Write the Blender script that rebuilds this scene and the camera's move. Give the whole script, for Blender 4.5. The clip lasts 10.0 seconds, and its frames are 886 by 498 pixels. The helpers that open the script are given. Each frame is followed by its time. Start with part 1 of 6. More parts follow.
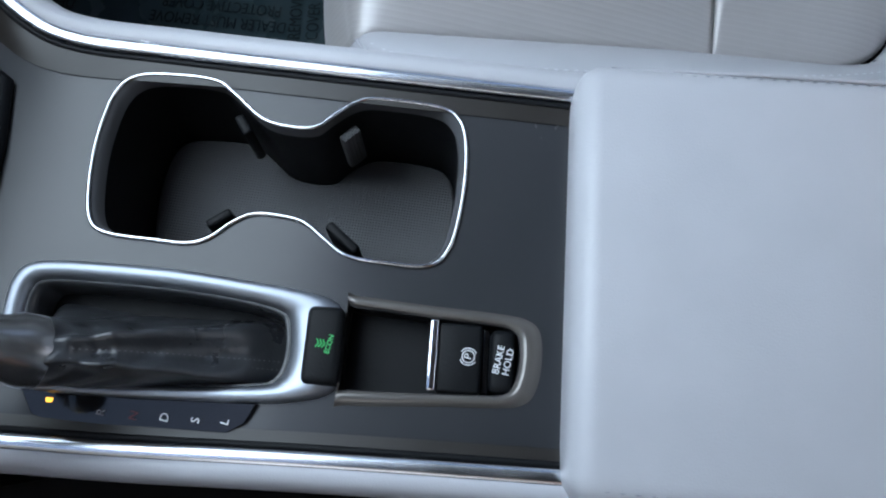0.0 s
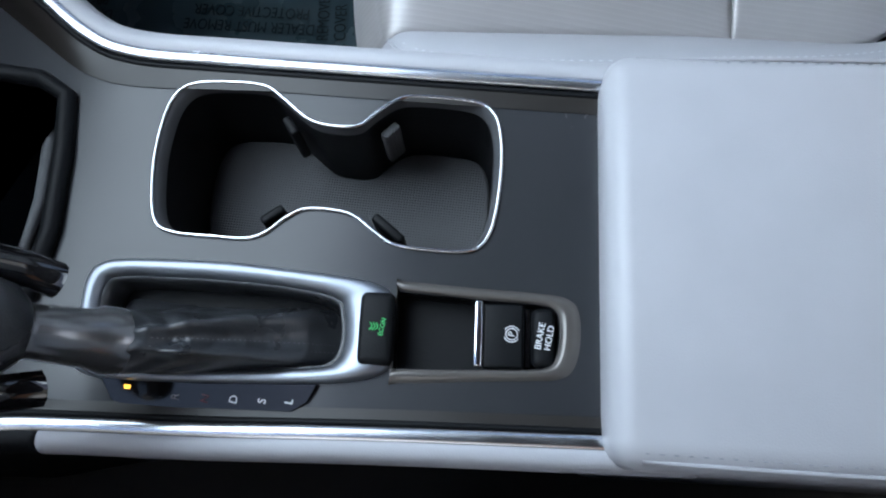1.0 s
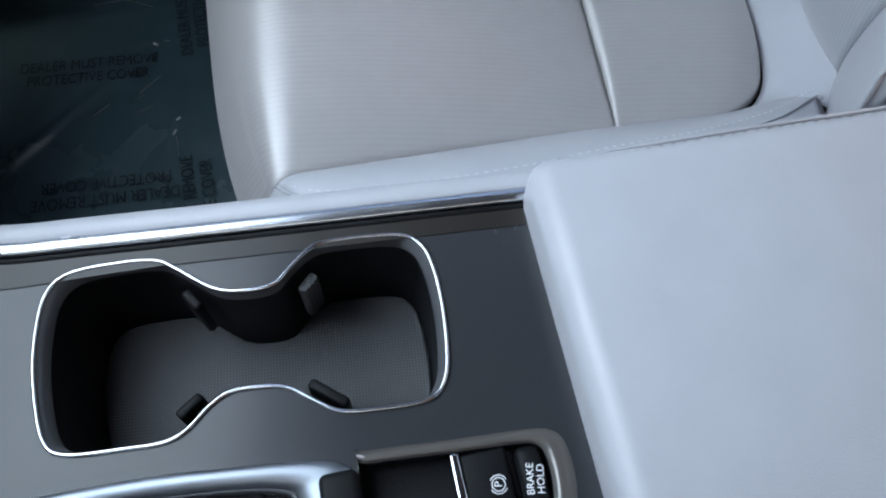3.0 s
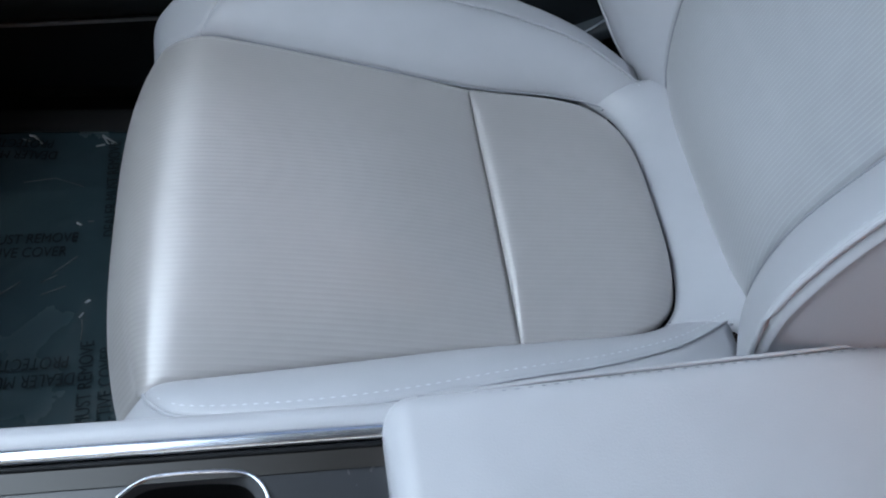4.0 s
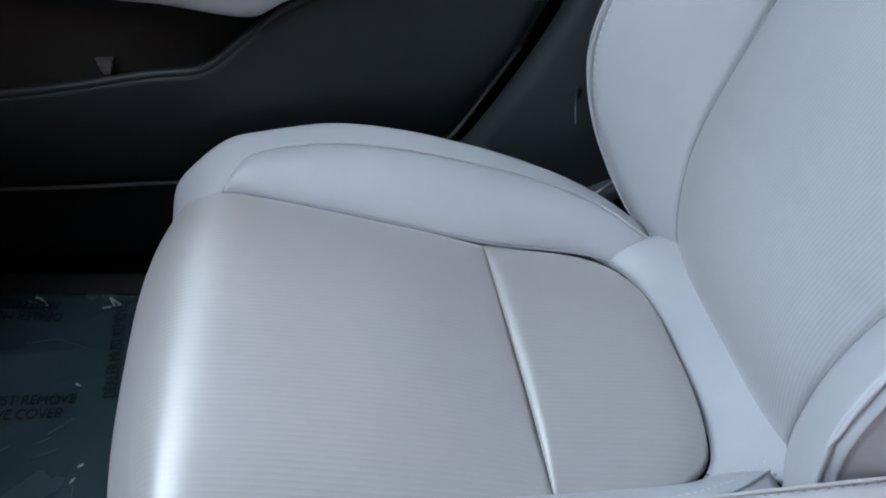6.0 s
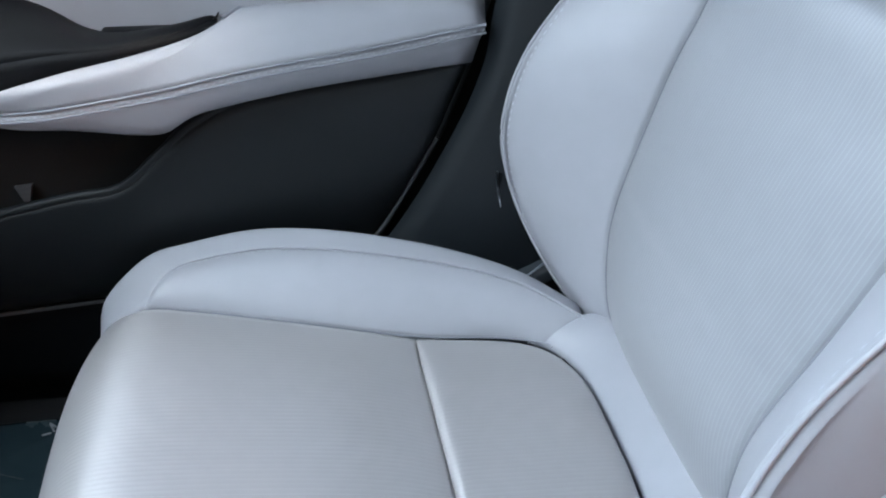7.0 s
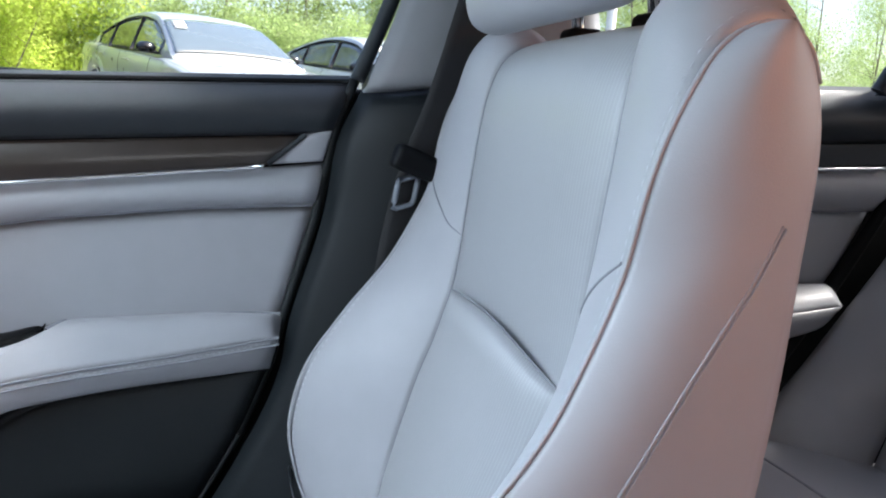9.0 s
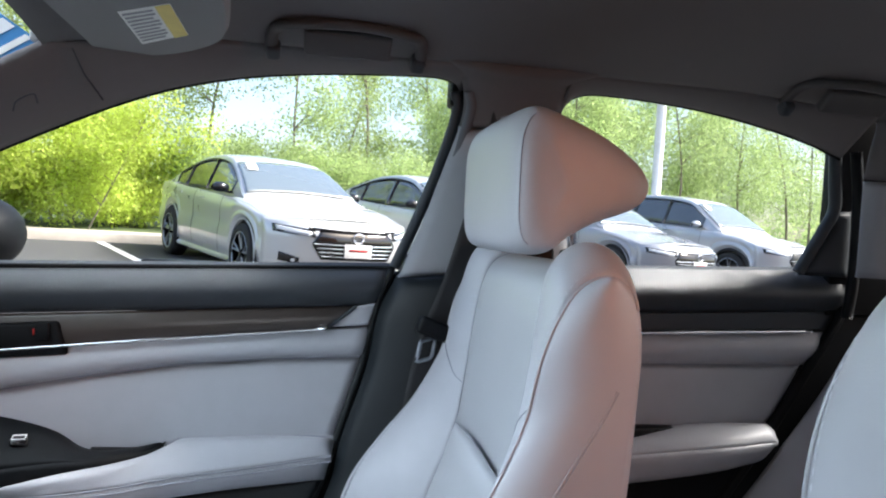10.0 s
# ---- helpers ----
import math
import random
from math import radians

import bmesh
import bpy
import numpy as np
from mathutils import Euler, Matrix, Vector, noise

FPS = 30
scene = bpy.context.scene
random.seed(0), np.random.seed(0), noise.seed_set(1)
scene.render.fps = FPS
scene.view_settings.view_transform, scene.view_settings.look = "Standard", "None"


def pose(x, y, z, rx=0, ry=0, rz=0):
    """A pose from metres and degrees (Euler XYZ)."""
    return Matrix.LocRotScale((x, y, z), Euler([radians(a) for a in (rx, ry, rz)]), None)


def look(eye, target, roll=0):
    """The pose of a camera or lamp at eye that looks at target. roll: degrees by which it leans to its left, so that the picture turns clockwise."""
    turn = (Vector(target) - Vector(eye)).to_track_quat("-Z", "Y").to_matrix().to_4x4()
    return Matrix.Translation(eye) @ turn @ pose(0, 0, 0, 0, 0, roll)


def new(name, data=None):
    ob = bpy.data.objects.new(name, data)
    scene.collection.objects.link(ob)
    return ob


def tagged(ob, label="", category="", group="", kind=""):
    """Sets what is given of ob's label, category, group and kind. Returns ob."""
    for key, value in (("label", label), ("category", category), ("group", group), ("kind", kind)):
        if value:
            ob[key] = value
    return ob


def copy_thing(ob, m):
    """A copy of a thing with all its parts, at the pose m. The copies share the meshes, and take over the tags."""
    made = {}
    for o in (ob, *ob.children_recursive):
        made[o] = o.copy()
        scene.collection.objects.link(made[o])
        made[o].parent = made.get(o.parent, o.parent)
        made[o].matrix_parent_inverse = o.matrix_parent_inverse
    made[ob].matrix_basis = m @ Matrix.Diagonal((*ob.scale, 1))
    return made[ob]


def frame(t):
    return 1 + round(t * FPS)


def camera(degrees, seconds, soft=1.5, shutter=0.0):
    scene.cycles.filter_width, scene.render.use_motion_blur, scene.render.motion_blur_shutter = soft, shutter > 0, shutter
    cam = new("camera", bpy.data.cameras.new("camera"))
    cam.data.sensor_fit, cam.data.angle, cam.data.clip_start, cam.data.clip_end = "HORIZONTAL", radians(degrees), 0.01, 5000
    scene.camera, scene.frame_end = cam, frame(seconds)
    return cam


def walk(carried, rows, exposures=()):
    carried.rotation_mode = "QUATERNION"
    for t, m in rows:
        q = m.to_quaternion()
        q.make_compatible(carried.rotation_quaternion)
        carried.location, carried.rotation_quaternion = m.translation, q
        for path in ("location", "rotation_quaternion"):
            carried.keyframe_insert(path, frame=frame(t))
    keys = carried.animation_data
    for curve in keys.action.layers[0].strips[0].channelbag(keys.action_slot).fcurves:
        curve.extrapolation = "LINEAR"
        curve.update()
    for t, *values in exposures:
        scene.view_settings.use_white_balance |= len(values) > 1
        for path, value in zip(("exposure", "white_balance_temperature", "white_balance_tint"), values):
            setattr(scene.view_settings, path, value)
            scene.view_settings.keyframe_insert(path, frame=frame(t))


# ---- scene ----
cam = camera(59.3, 10.0, soft=2.1)
PATH = [
    (0, (-0.028, -0.12, 1.004), (-0.159, 0.48, -0.899), -3.5),
    (0.5, (-0.015, -0.133, 1.034), (-0.204, 0.444, -0.872), -11.3),
    (1, (-0.037, -0.133, 1.031), (-0.219, 0.439, -0.877), -10.7),
    (1.5, (-0.049, -0.123, 1.014), (-0.185, 0.463, -0.893), -7.6),
    (2, (-0.061, -0.129, 1.023), (-0.048, 0.567, -0.851), 1.0),
    (2.2, (-0.054, -0.109, 1.026), (-0.06, 0.556, -0.861), -3.4),
    (3.3, (-0.081, -0.104, 0.97), (0.136, 0.862, -0.768), 6.1),
    (3.5, (-0.067, -0.086, 0.961), (0.171, 0.95, -0.734), 7.6),
    (4, (-0.009, -0.068, 0.985), (0.218, 1.15, -0.585), 6.8),
    (4.5, (-0.007, -0.065, 0.976), (0.195, 1.188, -0.569), 6.7),
    (5, (-0.007, -0.074, 0.97), (0.178, 1.19, -0.569), 7.8),
    (5.2, (-0.014, -0.08, 0.971), (0.178, 1.287, -0.476), 6.9),
    (6.3, (-0.046, -0.086, 0.937), (0.271, 1.520, -0.25), 6.7),
    (6.5, (-0.05, -0.086, 0.934), (0.289, 1.531, -0.194), 6.7),
    (7, (0.031, -0.077, 0.961), (0.32, 1.595, -0.098), 1.0),
    (7.5, (0.106, -0.089, 1.015), (0.426, 1.684, 0.148), -2.1),
    (8, (0.113, -0.184, 1.039), (0.48, 1.681, 0.418), -0.7),
    (8.5, (0.133, -0.238, 1.049), (0.514, 1.656, 0.532), 0.2),
    (9, (0.164, -0.22, 1.021), (0.648, 1.686, 0.66), 3.4),
    (9.5, (0.103, -0.421, 1.028), (0.506, 1.531, 0.866), 3.7),
    (10, (0.148, -0.555, 1.109), (0.483, 1.416, 1.062), 3.6),
]
EXPOSURES = [(0, 0.97), (1, 1.1), (3.5, 1.0), (5.2, 1.05), (6.5, 1.35), (7.5, 1.47), (8.5, 1.46), (9, 1.4), (9.5, 1.32), (10, 1.42)]
walk(cam, [(t, look(eye, target, roll)) for t, eye, target, roll in PATH], EXPOSURES)


# ---- world, sun, exposure ----
world = bpy.data.worlds.new("World")
scene.world = world
world.use_nodes = True
wn = world.node_tree
sky = wn.nodes.new("ShaderNodeTexSky")
sky.sky_type = 'NISHITA'
sky.sun_disc = False
sky.sun_elevation, sky.sun_rotation = radians(52), radians(110)
sky.air_density, sky.dust_density, sky.ozone_density = 1.0, 3.0, 0.3
wn.links.new(sky.outputs[0], wn.nodes["Background"].inputs[0])
wn.nodes["Background"].inputs[1].default_value = 0.15
sun = new("sun", bpy.data.lights.new("sun", 'SUN'))
sun.data.energy, sun.data.angle, sun.data.color = 4.8, radians(15), (1.0, 0.96, 0.9)
sun.matrix_world = look((8.0, 0.8, 9.5), (0, 0, 0))


def opening_light(name, eye, target, w, h, power, color, spread=180):
    """""An area lamp added at or near an opening of the car, standing in for light from outside."" """
    lamp = new(name, bpy.data.lights.new(name, 'AREA'))
    lamp.data.shape, lamp.data.size, lamp.data.size_y = 'RECTANGLE', w, h
    lamp.data.energy, lamp.data.color = power, color
    lamp.data.spread = radians(spread)
    lamp.matrix_world = look(eye, target)
    return lamp


opening_light("windscreen_skylight", (-0.50, 0.27, 1.26), (0.15, 0.20, 0.58), 0.74, 0.50, 1.85, (0.75, 0.88, 1.0), 116)
opening_light("driver_door_skylight", (0.0, -0.84, 1.10), (0.38, 0.15, 0.62), 0.75, 0.30, 0.16, (0.92, 0.95, 1.0), 75)
# added under the roof, ahead of the rear window, to brighten the bench
opening_light("rear_bench_fill", (1.24, 0.0, 1.28), (0.88, 0.20, 0.58), 1.0, 0.26, 0.36, (0.92, 0.96, 1.0), 110)
# warm lamp added by the driver side's rear window, for bounce off an assumed wall
opening_light("warm_side_fill", (0.98, -0.54, 1.30), (0.43, 0.02, 1.03), 0.22, 0.14, 0.27, (1.0, 0.34, 0.13), 74)


# ---- helpers of this scene ----
def material(name, color, rough=0.5, metal=0.0, var=0.12, scale=40.0, bump=0.0, bump_scale=400.0, spec=0.5, coat=0.0):
    """A surface with variation at two scales and fine relief."""
    m = bpy.data.materials.new(name)
    m.use_nodes = True
    t = m.node_tree
    b = t.nodes["Principled BSDF"]
    b.inputs["Metallic"].default_value = metal
    b.inputs["Specular IOR Level"].default_value = spec
    b.inputs["Coat Weight"].default_value = coat
    co = t.nodes.new("ShaderNodeTexCoord")
    n1, n2 = t.nodes.new("ShaderNodeTexNoise"), t.nodes.new("ShaderNodeTexNoise")
    n1.inputs["Scale"].default_value, n2.inputs["Scale"].default_value = scale, scale * 0.12
    n1.inputs["Detail"].default_value = 5
    t.links.new(co.outputs["Object"], n1.inputs["Vector"])
    t.links.new(co.outputs["Object"], n2.inputs["Vector"])
    add = t.nodes.new("ShaderNodeMath")
    add.operation = 'ADD'
    t.links.new(n1.outputs[0], add.inputs[0])
    t.links.new(n2.outputs[0], add.inputs[1])
    ramp = t.nodes.new("ShaderNodeMapRange")
    ramp.inputs[1].default_value, ramp.inputs[2].default_value = 0.6, 1.4
    ramp.inputs[3].default_value, ramp.inputs[4].default_value = 1 - var, 1 + var
    t.links.new(add.outputs[0], ramp.inputs[0])
    mul = t.nodes.new("ShaderNodeVectorMath")
    mul.operation = 'SCALE'
    mul.inputs[0].default_value = color
    t.links.new(ramp.outputs[0], mul.inputs["Scale"])
    t.links.new(mul.outputs[0], b.inputs["Base Color"])
    rr = t.nodes.new("ShaderNodeMapRange")
    rr.inputs[1].default_value, rr.inputs[2].default_value = 0.6, 1.4
    rr.inputs[3].default_value, rr.inputs[4].default_value = max(rough - 0.06, 0.02), min(rough + 0.06, 1)
    t.links.new(add.outputs[0], rr.inputs[0])
    t.links.new(rr.outputs[0], b.inputs["Roughness"])
    if bump:
        n3 = t.nodes.new("ShaderNodeTexNoise")
        n3.inputs["Scale"].default_value, n3.inputs["Detail"].default_value = bump_scale, 3
        t.links.new(co.outputs["Object"], n3.inputs["Vector"])
        bp = t.nodes.new("ShaderNodeBump")
        bp.inputs["Strength"].default_value, bp.inputs["Distance"].default_value = bump, 0.0006
        t.links.new(n3.outputs[0], bp.inputs["Height"])
        t.links.new(bp.outputs[0], b.inputs["Normal"])
    return m


def ribbed(name, color, pitch, sheen=0.4, shine=0.4, spec=1.0, line=(0.97, 1.16)):
    """Woven cloth with fine cords that run along the seat."""
    m = material(name, color, 0.42, metal=shine, var=0.05, scale=60, spec=spec)
    t = m.node_tree
    b = t.nodes["Principled BSDF"]
    b.inputs["Sheen Weight"].default_value = sheen
    # the cords scatter the shine across themselves
    b.inputs["Anisotropic"].default_value = 0.85
    tg = t.nodes.new("ShaderNodeCombineXYZ")
    tg.inputs[1].default_value = 1.0
    t.links.new(tg.outputs[0], b.inputs["Tangent"])
    co = t.nodes.new("ShaderNodeTexCoord")
    sep = t.nodes.new("ShaderNodeSeparateXYZ")
    t.links.new(co.outputs["Object"], sep.inputs[0])
    k = t.nodes.new("ShaderNodeMath")
    k.operation = 'MULTIPLY'
    k.inputs[1].default_value = 2 * math.pi / pitch
    t.links.new(sep.outputs["Y"], k.inputs[0])
    sn = t.nodes.new("ShaderNodeMath")
    sn.operation = 'SINE'
    t.links.new(k.outputs[0], sn.inputs[0])
    nz = t.nodes.new("ShaderNodeTexNoise")
    nz.inputs["Scale"].default_value = 500
    t.links.new(co.outputs["Object"], nz.inputs["Vector"])
    ad = t.nodes.new("ShaderNodeMath")
    ad.operation = 'ADD'
    t.links.new(sn.outputs[0], ad.inputs[0])
    t.links.new(nz.outputs[0], ad.inputs[1])
    bp = t.nodes.new("ShaderNodeBump")
    bp.inputs["Strength"].default_value, bp.inputs["Distance"].default_value = 0.07, 0.0010
    t.links.new(ad.outputs[0], bp.inputs["Height"])
    t.links.new(bp.outputs[0], b.inputs["Normal"])
    # each cord has a fine paler thread along its crown
    old = b.inputs["Base Color"].links[0].from_socket
    gr = t.nodes.new("ShaderNodeMapRange")
    gr.inputs[1].default_value, gr.inputs[2].default_value = 0.45, 1.0
    gr.inputs[3].default_value, gr.inputs[4].default_value = line
    t.links.new(sn.outputs[0], gr.inputs[0])
    sc = t.nodes.new("ShaderNodeVectorMath")
    sc.operation = 'SCALE'
    t.links.new(old, sc.inputs[0])
    t.links.new(gr.outputs[0], sc.inputs["Scale"])
    t.links.new(sc.outputs[0], b.inputs["Base Color"])
    return m


def emitter(name, color, power):
    m = bpy.data.materials.new(name)
    m.use_nodes = True
    b = m.node_tree.nodes["Principled BSDF"]
    b.inputs["Base Color"].default_value = (0.02, 0.02, 0.02, 1)
    b.inputs["Emission Color"].default_value = (*color, 1)
    b.inputs["Emission Strength"].default_value = power
    return m


def glass(name, tint=(0.92, 0.96, 0.95), rough=0.0):
    m = bpy.data.materials.new(name)
    m.use_nodes = True
    b = m.node_tree.nodes["Principled BSDF"]
    b.inputs["Base Color"].default_value = (*tint, 1)
    b.inputs["Transmission Weight"].default_value = 1
    b.inputs["Roughness"].default_value = rough
    b.inputs["IOR"].default_value = 1.02
    return m


def cr(points, n):
    """A smooth curve through control points, n samples, even in the points' index."""
    p = np.array(points, float)
    q = np.vstack([2 * p[0] - p[1], p, 2 * p[-1] - p[-2]])
    u = np.linspace(0, len(p) - 1, n)
    k = np.minimum(u.astype(int), len(p) - 2)
    f = (u - k)[:, None]
    a, b, c, d = q[k], q[k + 1], q[k + 2], q[k + 3]
    return 0.5 * (2 * b + (c - a) * f + (2 * a - 5 * b + 4 * c - d) * f ** 2 + (3 * b - a - 3 * c + d) * f ** 3)


def loop(points, n):
    """A smooth closed curve through control points."""
    p = np.array(points, float)
    m = len(p)
    return cr(np.vstack([p[-2:], p, p[:3]]), (m + 4) * n + 1)[2 * n:(m + 2) * n]


def even(curve, step):
    """Resample a curve at even steps of length."""
    c = np.array(curve, float)
    s = np.r_[0, np.cumsum(np.linalg.norm(np.diff(c, axis=0), axis=1))]
    u = np.linspace(0, s[-1], max(int(s[-1] / step), 2) + 1)
    return np.stack([np.interp(u, s, c[:, i]) for i in range(3)], axis=1)


def thing(name, at, label, category, group="", kind=""):
    ob = new(name)
    ob.location = at
    ob.empty_display_size = 0.05
    bpy.context.view_layer.update()
    return tagged(ob, label, category, group, kind)


def origin(ob):
    o = Vector((0, 0, 0))
    while ob is not None:
        o += ob.location
        ob = ob.parent
    return o


def mesh_part(name, verts, faces, mat, parent, label="", smooth=True):
    """Link vertices given in world coordinates as one mesh under a thing or a part."""
    o = origin(parent) if parent is not None else Vector((0, 0, 0))
    me = bpy.data.meshes.new(name)
    v = np.array(verts, float) - np.array(o)
    me.from_pydata([tuple(x) for x in v], [], [tuple(int(i) for i in f) for f in faces])
    me.polygons.foreach_set("use_smooth", [smooth] * len(me.polygons))
    me.materials.append(mat)
    me.update()
    ob = new(name, me)
    ob.parent = parent
    if label:
        ob["label"] = label
    return ob


def part(name, bm, mat, parent, label="", smooth=True):
    bm.verts.index_update()
    verts = [v.co.copy() for v in bm.verts]
    faces = [[v.index for v in f.verts] for f in bm.faces]
    bm.free()
    return mesh_part(name, verts, faces, mat, parent, label, smooth)


def quads(nu, nv, close_u=False, close_v=False):
    f = []
    for i in range(nu if close_u else nu - 1):
        for j in range(nv if close_v else nv - 1):
            a, b = (i + 1) % nu, (j + 1) % nv
            f.append((i * nv + j, a * nv + j, a * nv + b, i * nv + b))
    return f


def sheet(name, grid, mat, parent, label="", out=None, thick=0.008, close_u=False):
    """A grid of points as a skin with its rims turned under, facing out."""
    g = np.array(grid, float)
    du, dv = np.gradient(g, axis=0), np.gradient(g, axis=1)
    n = np.cross(du, dv)
    n /= np.linalg.norm(n, axis=2, keepdims=True) + 1e-9
    if out is not None and (n @ np.array(out, float)).mean() < 0:
        n, g = -n[:, ::-1], g[:, ::-1]
    if thick:
        g2 = np.pad(g, ((1, 1), (1, 1), (0, 0)), mode='edge')
        n2 = np.pad(n, ((1, 1), (1, 1), (0, 0)), mode='edge')
        rim = np.ones(g2.shape[:2], bool)
        rim[1:-1, 1:-1] = False
        g2[rim] -= n2[rim] * thick
        g = g2
    nu, nv = g.shape[:2]
    return mesh_part(name, g.reshape(-1, 3), quads(nu, nv, close_u), mat, parent, label)


def pad(name, a, b, mat, parent, puff, out, m=18, label="", pv=2.6, pu=8.0, thick=0.01, ends=(1, 1)):
    """An upholstered panel between two seams, puffed between them and drawn in at its edges."""
    a, b = np.array(a, float), np.array(b, float)
    v = np.linspace(0, 1, m)
    g = a[:, None] * (1 - v)[None, :, None] + b[:, None] * v[None, :, None]
    n = np.cross(np.gradient(g, axis=0), np.gradient(g, axis=1))
    n /= np.linalg.norm(n, axis=2, keepdims=True) + 1e-9
    flip = -1 if (n @ np.array(out, float)).mean() < 0 else 1
    sv = 1 - np.abs(2 * v - 1) ** pv
    u = np.linspace(-1, 1, len(a))
    su = 1 - np.where(u < 0, ends[0], ends[1]) * np.abs(u) ** pu
    g = g + flip * n * (puff * su[:, None] * sv[None, :])[..., None]
    return sheet(name, g, mat, parent, label, out, thick)


def tube(name, curve, r, mat, parent, label="", k=8, closed=False, flat=1.0):
    """A round (or flattened) strip swept along a curve."""
    c = np.array(curve, float)
    t = np.gradient(c, axis=0) if not closed else np.roll(c, -1, 0) - np.roll(c, 1, 0)
    t /= np.linalg.norm(t, axis=1, keepdims=True) + 1e-12
    up = np.array((0.0, 0.0, 1.0)) if abs(t[:, 2]).mean() < 0.8 else np.array((0.0, 1.0, 0.0))
    s = np.cross(t, up)
    s /= np.linalg.norm(s, axis=1, keepdims=True) + 1e-12
    w = np.cross(s, t)
    a = np.linspace(0, 2 * math.pi, k, endpoint=False)
    g = c[:, None] + r * (np.cos(a)[None, :, None] * s[:, None] + flat * np.sin(a)[None, :, None] * w[:, None])
    f = quads(len(c), k, closed, True)
    if not closed:
        f += [tuple(range(k))[::-1], tuple((len(c) - 1) * k + i for i in range(k))]
    return mesh_part(name, g.reshape(-1, 3), f, mat, parent, label)


def stitches(name, curve, mat, parent, out, dash=0.0042, gap=0.0026, r=0.0006):
    """A row of separate thread stitches along a seam."""
    c = even(curve, dash + gap)
    verts, faces = [], []
    ways, base = np.array(out, float), np.array(curve, float)
    for p, q in zip(c[:-1], c[1:]):
        o = ways if ways.ndim == 1 else ways[int(np.argmin(((base - p) ** 2).sum(axis=1)))]
        d = q - p
        d /= np.linalg.norm(d) + 1e-9
        s = np.cross(d, o)
        s /= np.linalg.norm(s) + 1e-9
        w = np.cross(s, d)
        e = p + d * dash
        m = (p + e) / 2 + w * r * 0.5
        i = len(verts)
        verts += [p, m - s * r, m + w * r * 0.35, m + s * r, e]
        faces += [(i, i + 1, i + 2), (i, i + 2, i + 3), (i + 4, i + 2, i + 1), (i + 4, i + 3, i + 2)]
    return mesh_part(name, verts, faces, mat, parent, "pale thread stitching")


def rbox(name, lo, hi, mat, parent, r=0.004, seg=3, label="", turn=None, shape=None):
    """A box with rounded edges; turn: a matrix about its middle; shape(co): a last change to each vertex."""
    lo, hi = Vector(lo), Vector(hi)
    bm = bmesh.new()
    bmesh.ops.create_cube(bm, size=1)
    bmesh.ops.scale(bm, vec=hi - lo, verts=bm.verts)
    if r:
        bmesh.ops.bevel(bm, geom=bm.edges[:], offset=min(r, min(hi - lo) * 0.49), segments=seg, profile=0.5, affect='EDGES')
    if turn is not None:
        bmesh.ops.transform(bm, matrix=turn, verts=bm.verts)
    bmesh.ops.translate(bm, vec=(lo + hi) / 2, verts=bm.verts)
    if shape:
        for v in bm.verts:
            v.co = shape(v.co)
    return part(name, bm, mat, parent, label)


def slab(name, outline, depth, mat, parent, out, label="", r=0.002):
    """A flat piece cut to an outline (3D points in one plane), of some depth away from out, with an eased edge."""
    p = np.array(outline, float)
    n = np.array(out, float)
    n /= np.linalg.norm(n)
    mid = p.mean(axis=0)
    inner = p + (mid - p) / (np.linalg.norm(mid - p, axis=1, keepdims=True) + 1e-9) * r
    rings = [inner, p - n * r, p - n * depth]
    k = len(p)
    faces = [tuple(range(k))]
    for i in range(2):
        faces += [(i * k + j, (i + 1) * k + j, (i + 1) * k + (j + 1) % k, i * k + (j + 1) % k) for j in range(k)]
    faces.append(tuple(2 * k + j for j in range(k))[::-1])
    area = sum(np.cross(inner[j] - mid, inner[(j + 1) % k] - mid) @ n for j in range(k))
    if area < 0:
        faces = [f[::-1] for f in faces]
    return mesh_part(name, np.vstack(rings), faces, mat, parent, label, smooth=False)


def words(name, text, at, along, up, size, mat, parent, label="", depth=0.0002, squeeze=1.0):
    """Raised lettering in the built-in font, centred on a point."""
    cu = bpy.data.curves.new(name, 'FONT')
    cu.body, cu.size, cu.align_x, cu.align_y, cu.extrude = text, size, 'CENTER', 'CENTER', depth
    tmp = bpy.data.objects.new(name, cu)
    scene.collection.objects.link(tmp)
    me = bpy.data.meshes.new_from_object(tmp.evaluated_get(bpy.context.evaluated_depsgraph_get()))
    bpy.data.objects.remove(tmp)
    x, y = Vector(along).normalized(), Vector(up).normalized()
    z = x.cross(y)
    m = Matrix((x * squeeze, y, z)).transposed().to_4x4()
    m.translation = Vector(at) - origin(parent)
    me.transform(m)
    me.materials.clear()
    me.materials.append(mat)
    ob = new(name, me)
    ob.parent = parent
    if label:
        ob["label"] = label
    return ob


def plate(name, outer, holes, z, depth, mat, parent, label="", raise_by=None):
    """A level plate with openings cut through it."""
    bm = bmesh.new()
    edges = []
    for ring in [outer] + holes:
        vs = [bm.verts.new((p[0], p[1], z)) for p in ring]
        edges += [bm.edges.new((vs[i], vs[(i + 1) % len(vs)])) for i in range(len(vs))]
    bmesh.ops.triangle_fill(bm, use_beauty=True, edges=edges)
    bmesh.ops.recalc_face_normals(bm, faces=bm.faces)
    if sum(f.normal.z for f in bm.faces) < 0:
        bmesh.ops.reverse_faces(bm, faces=bm.faces)
    top = bm.faces[:]
    rim = [e for e in bm.edges if len(e.link_faces) == 1]
    ext = bmesh.ops.extrude_edge_only(bm, edges=rim)
    bmesh.ops.translate(bm, vec=(0, 0, -depth), verts=[g for g in ext["geom"] if isinstance(g, bmesh.types.BMVert)])
    return part(name, bm, mat, parent, label, smooth=False)


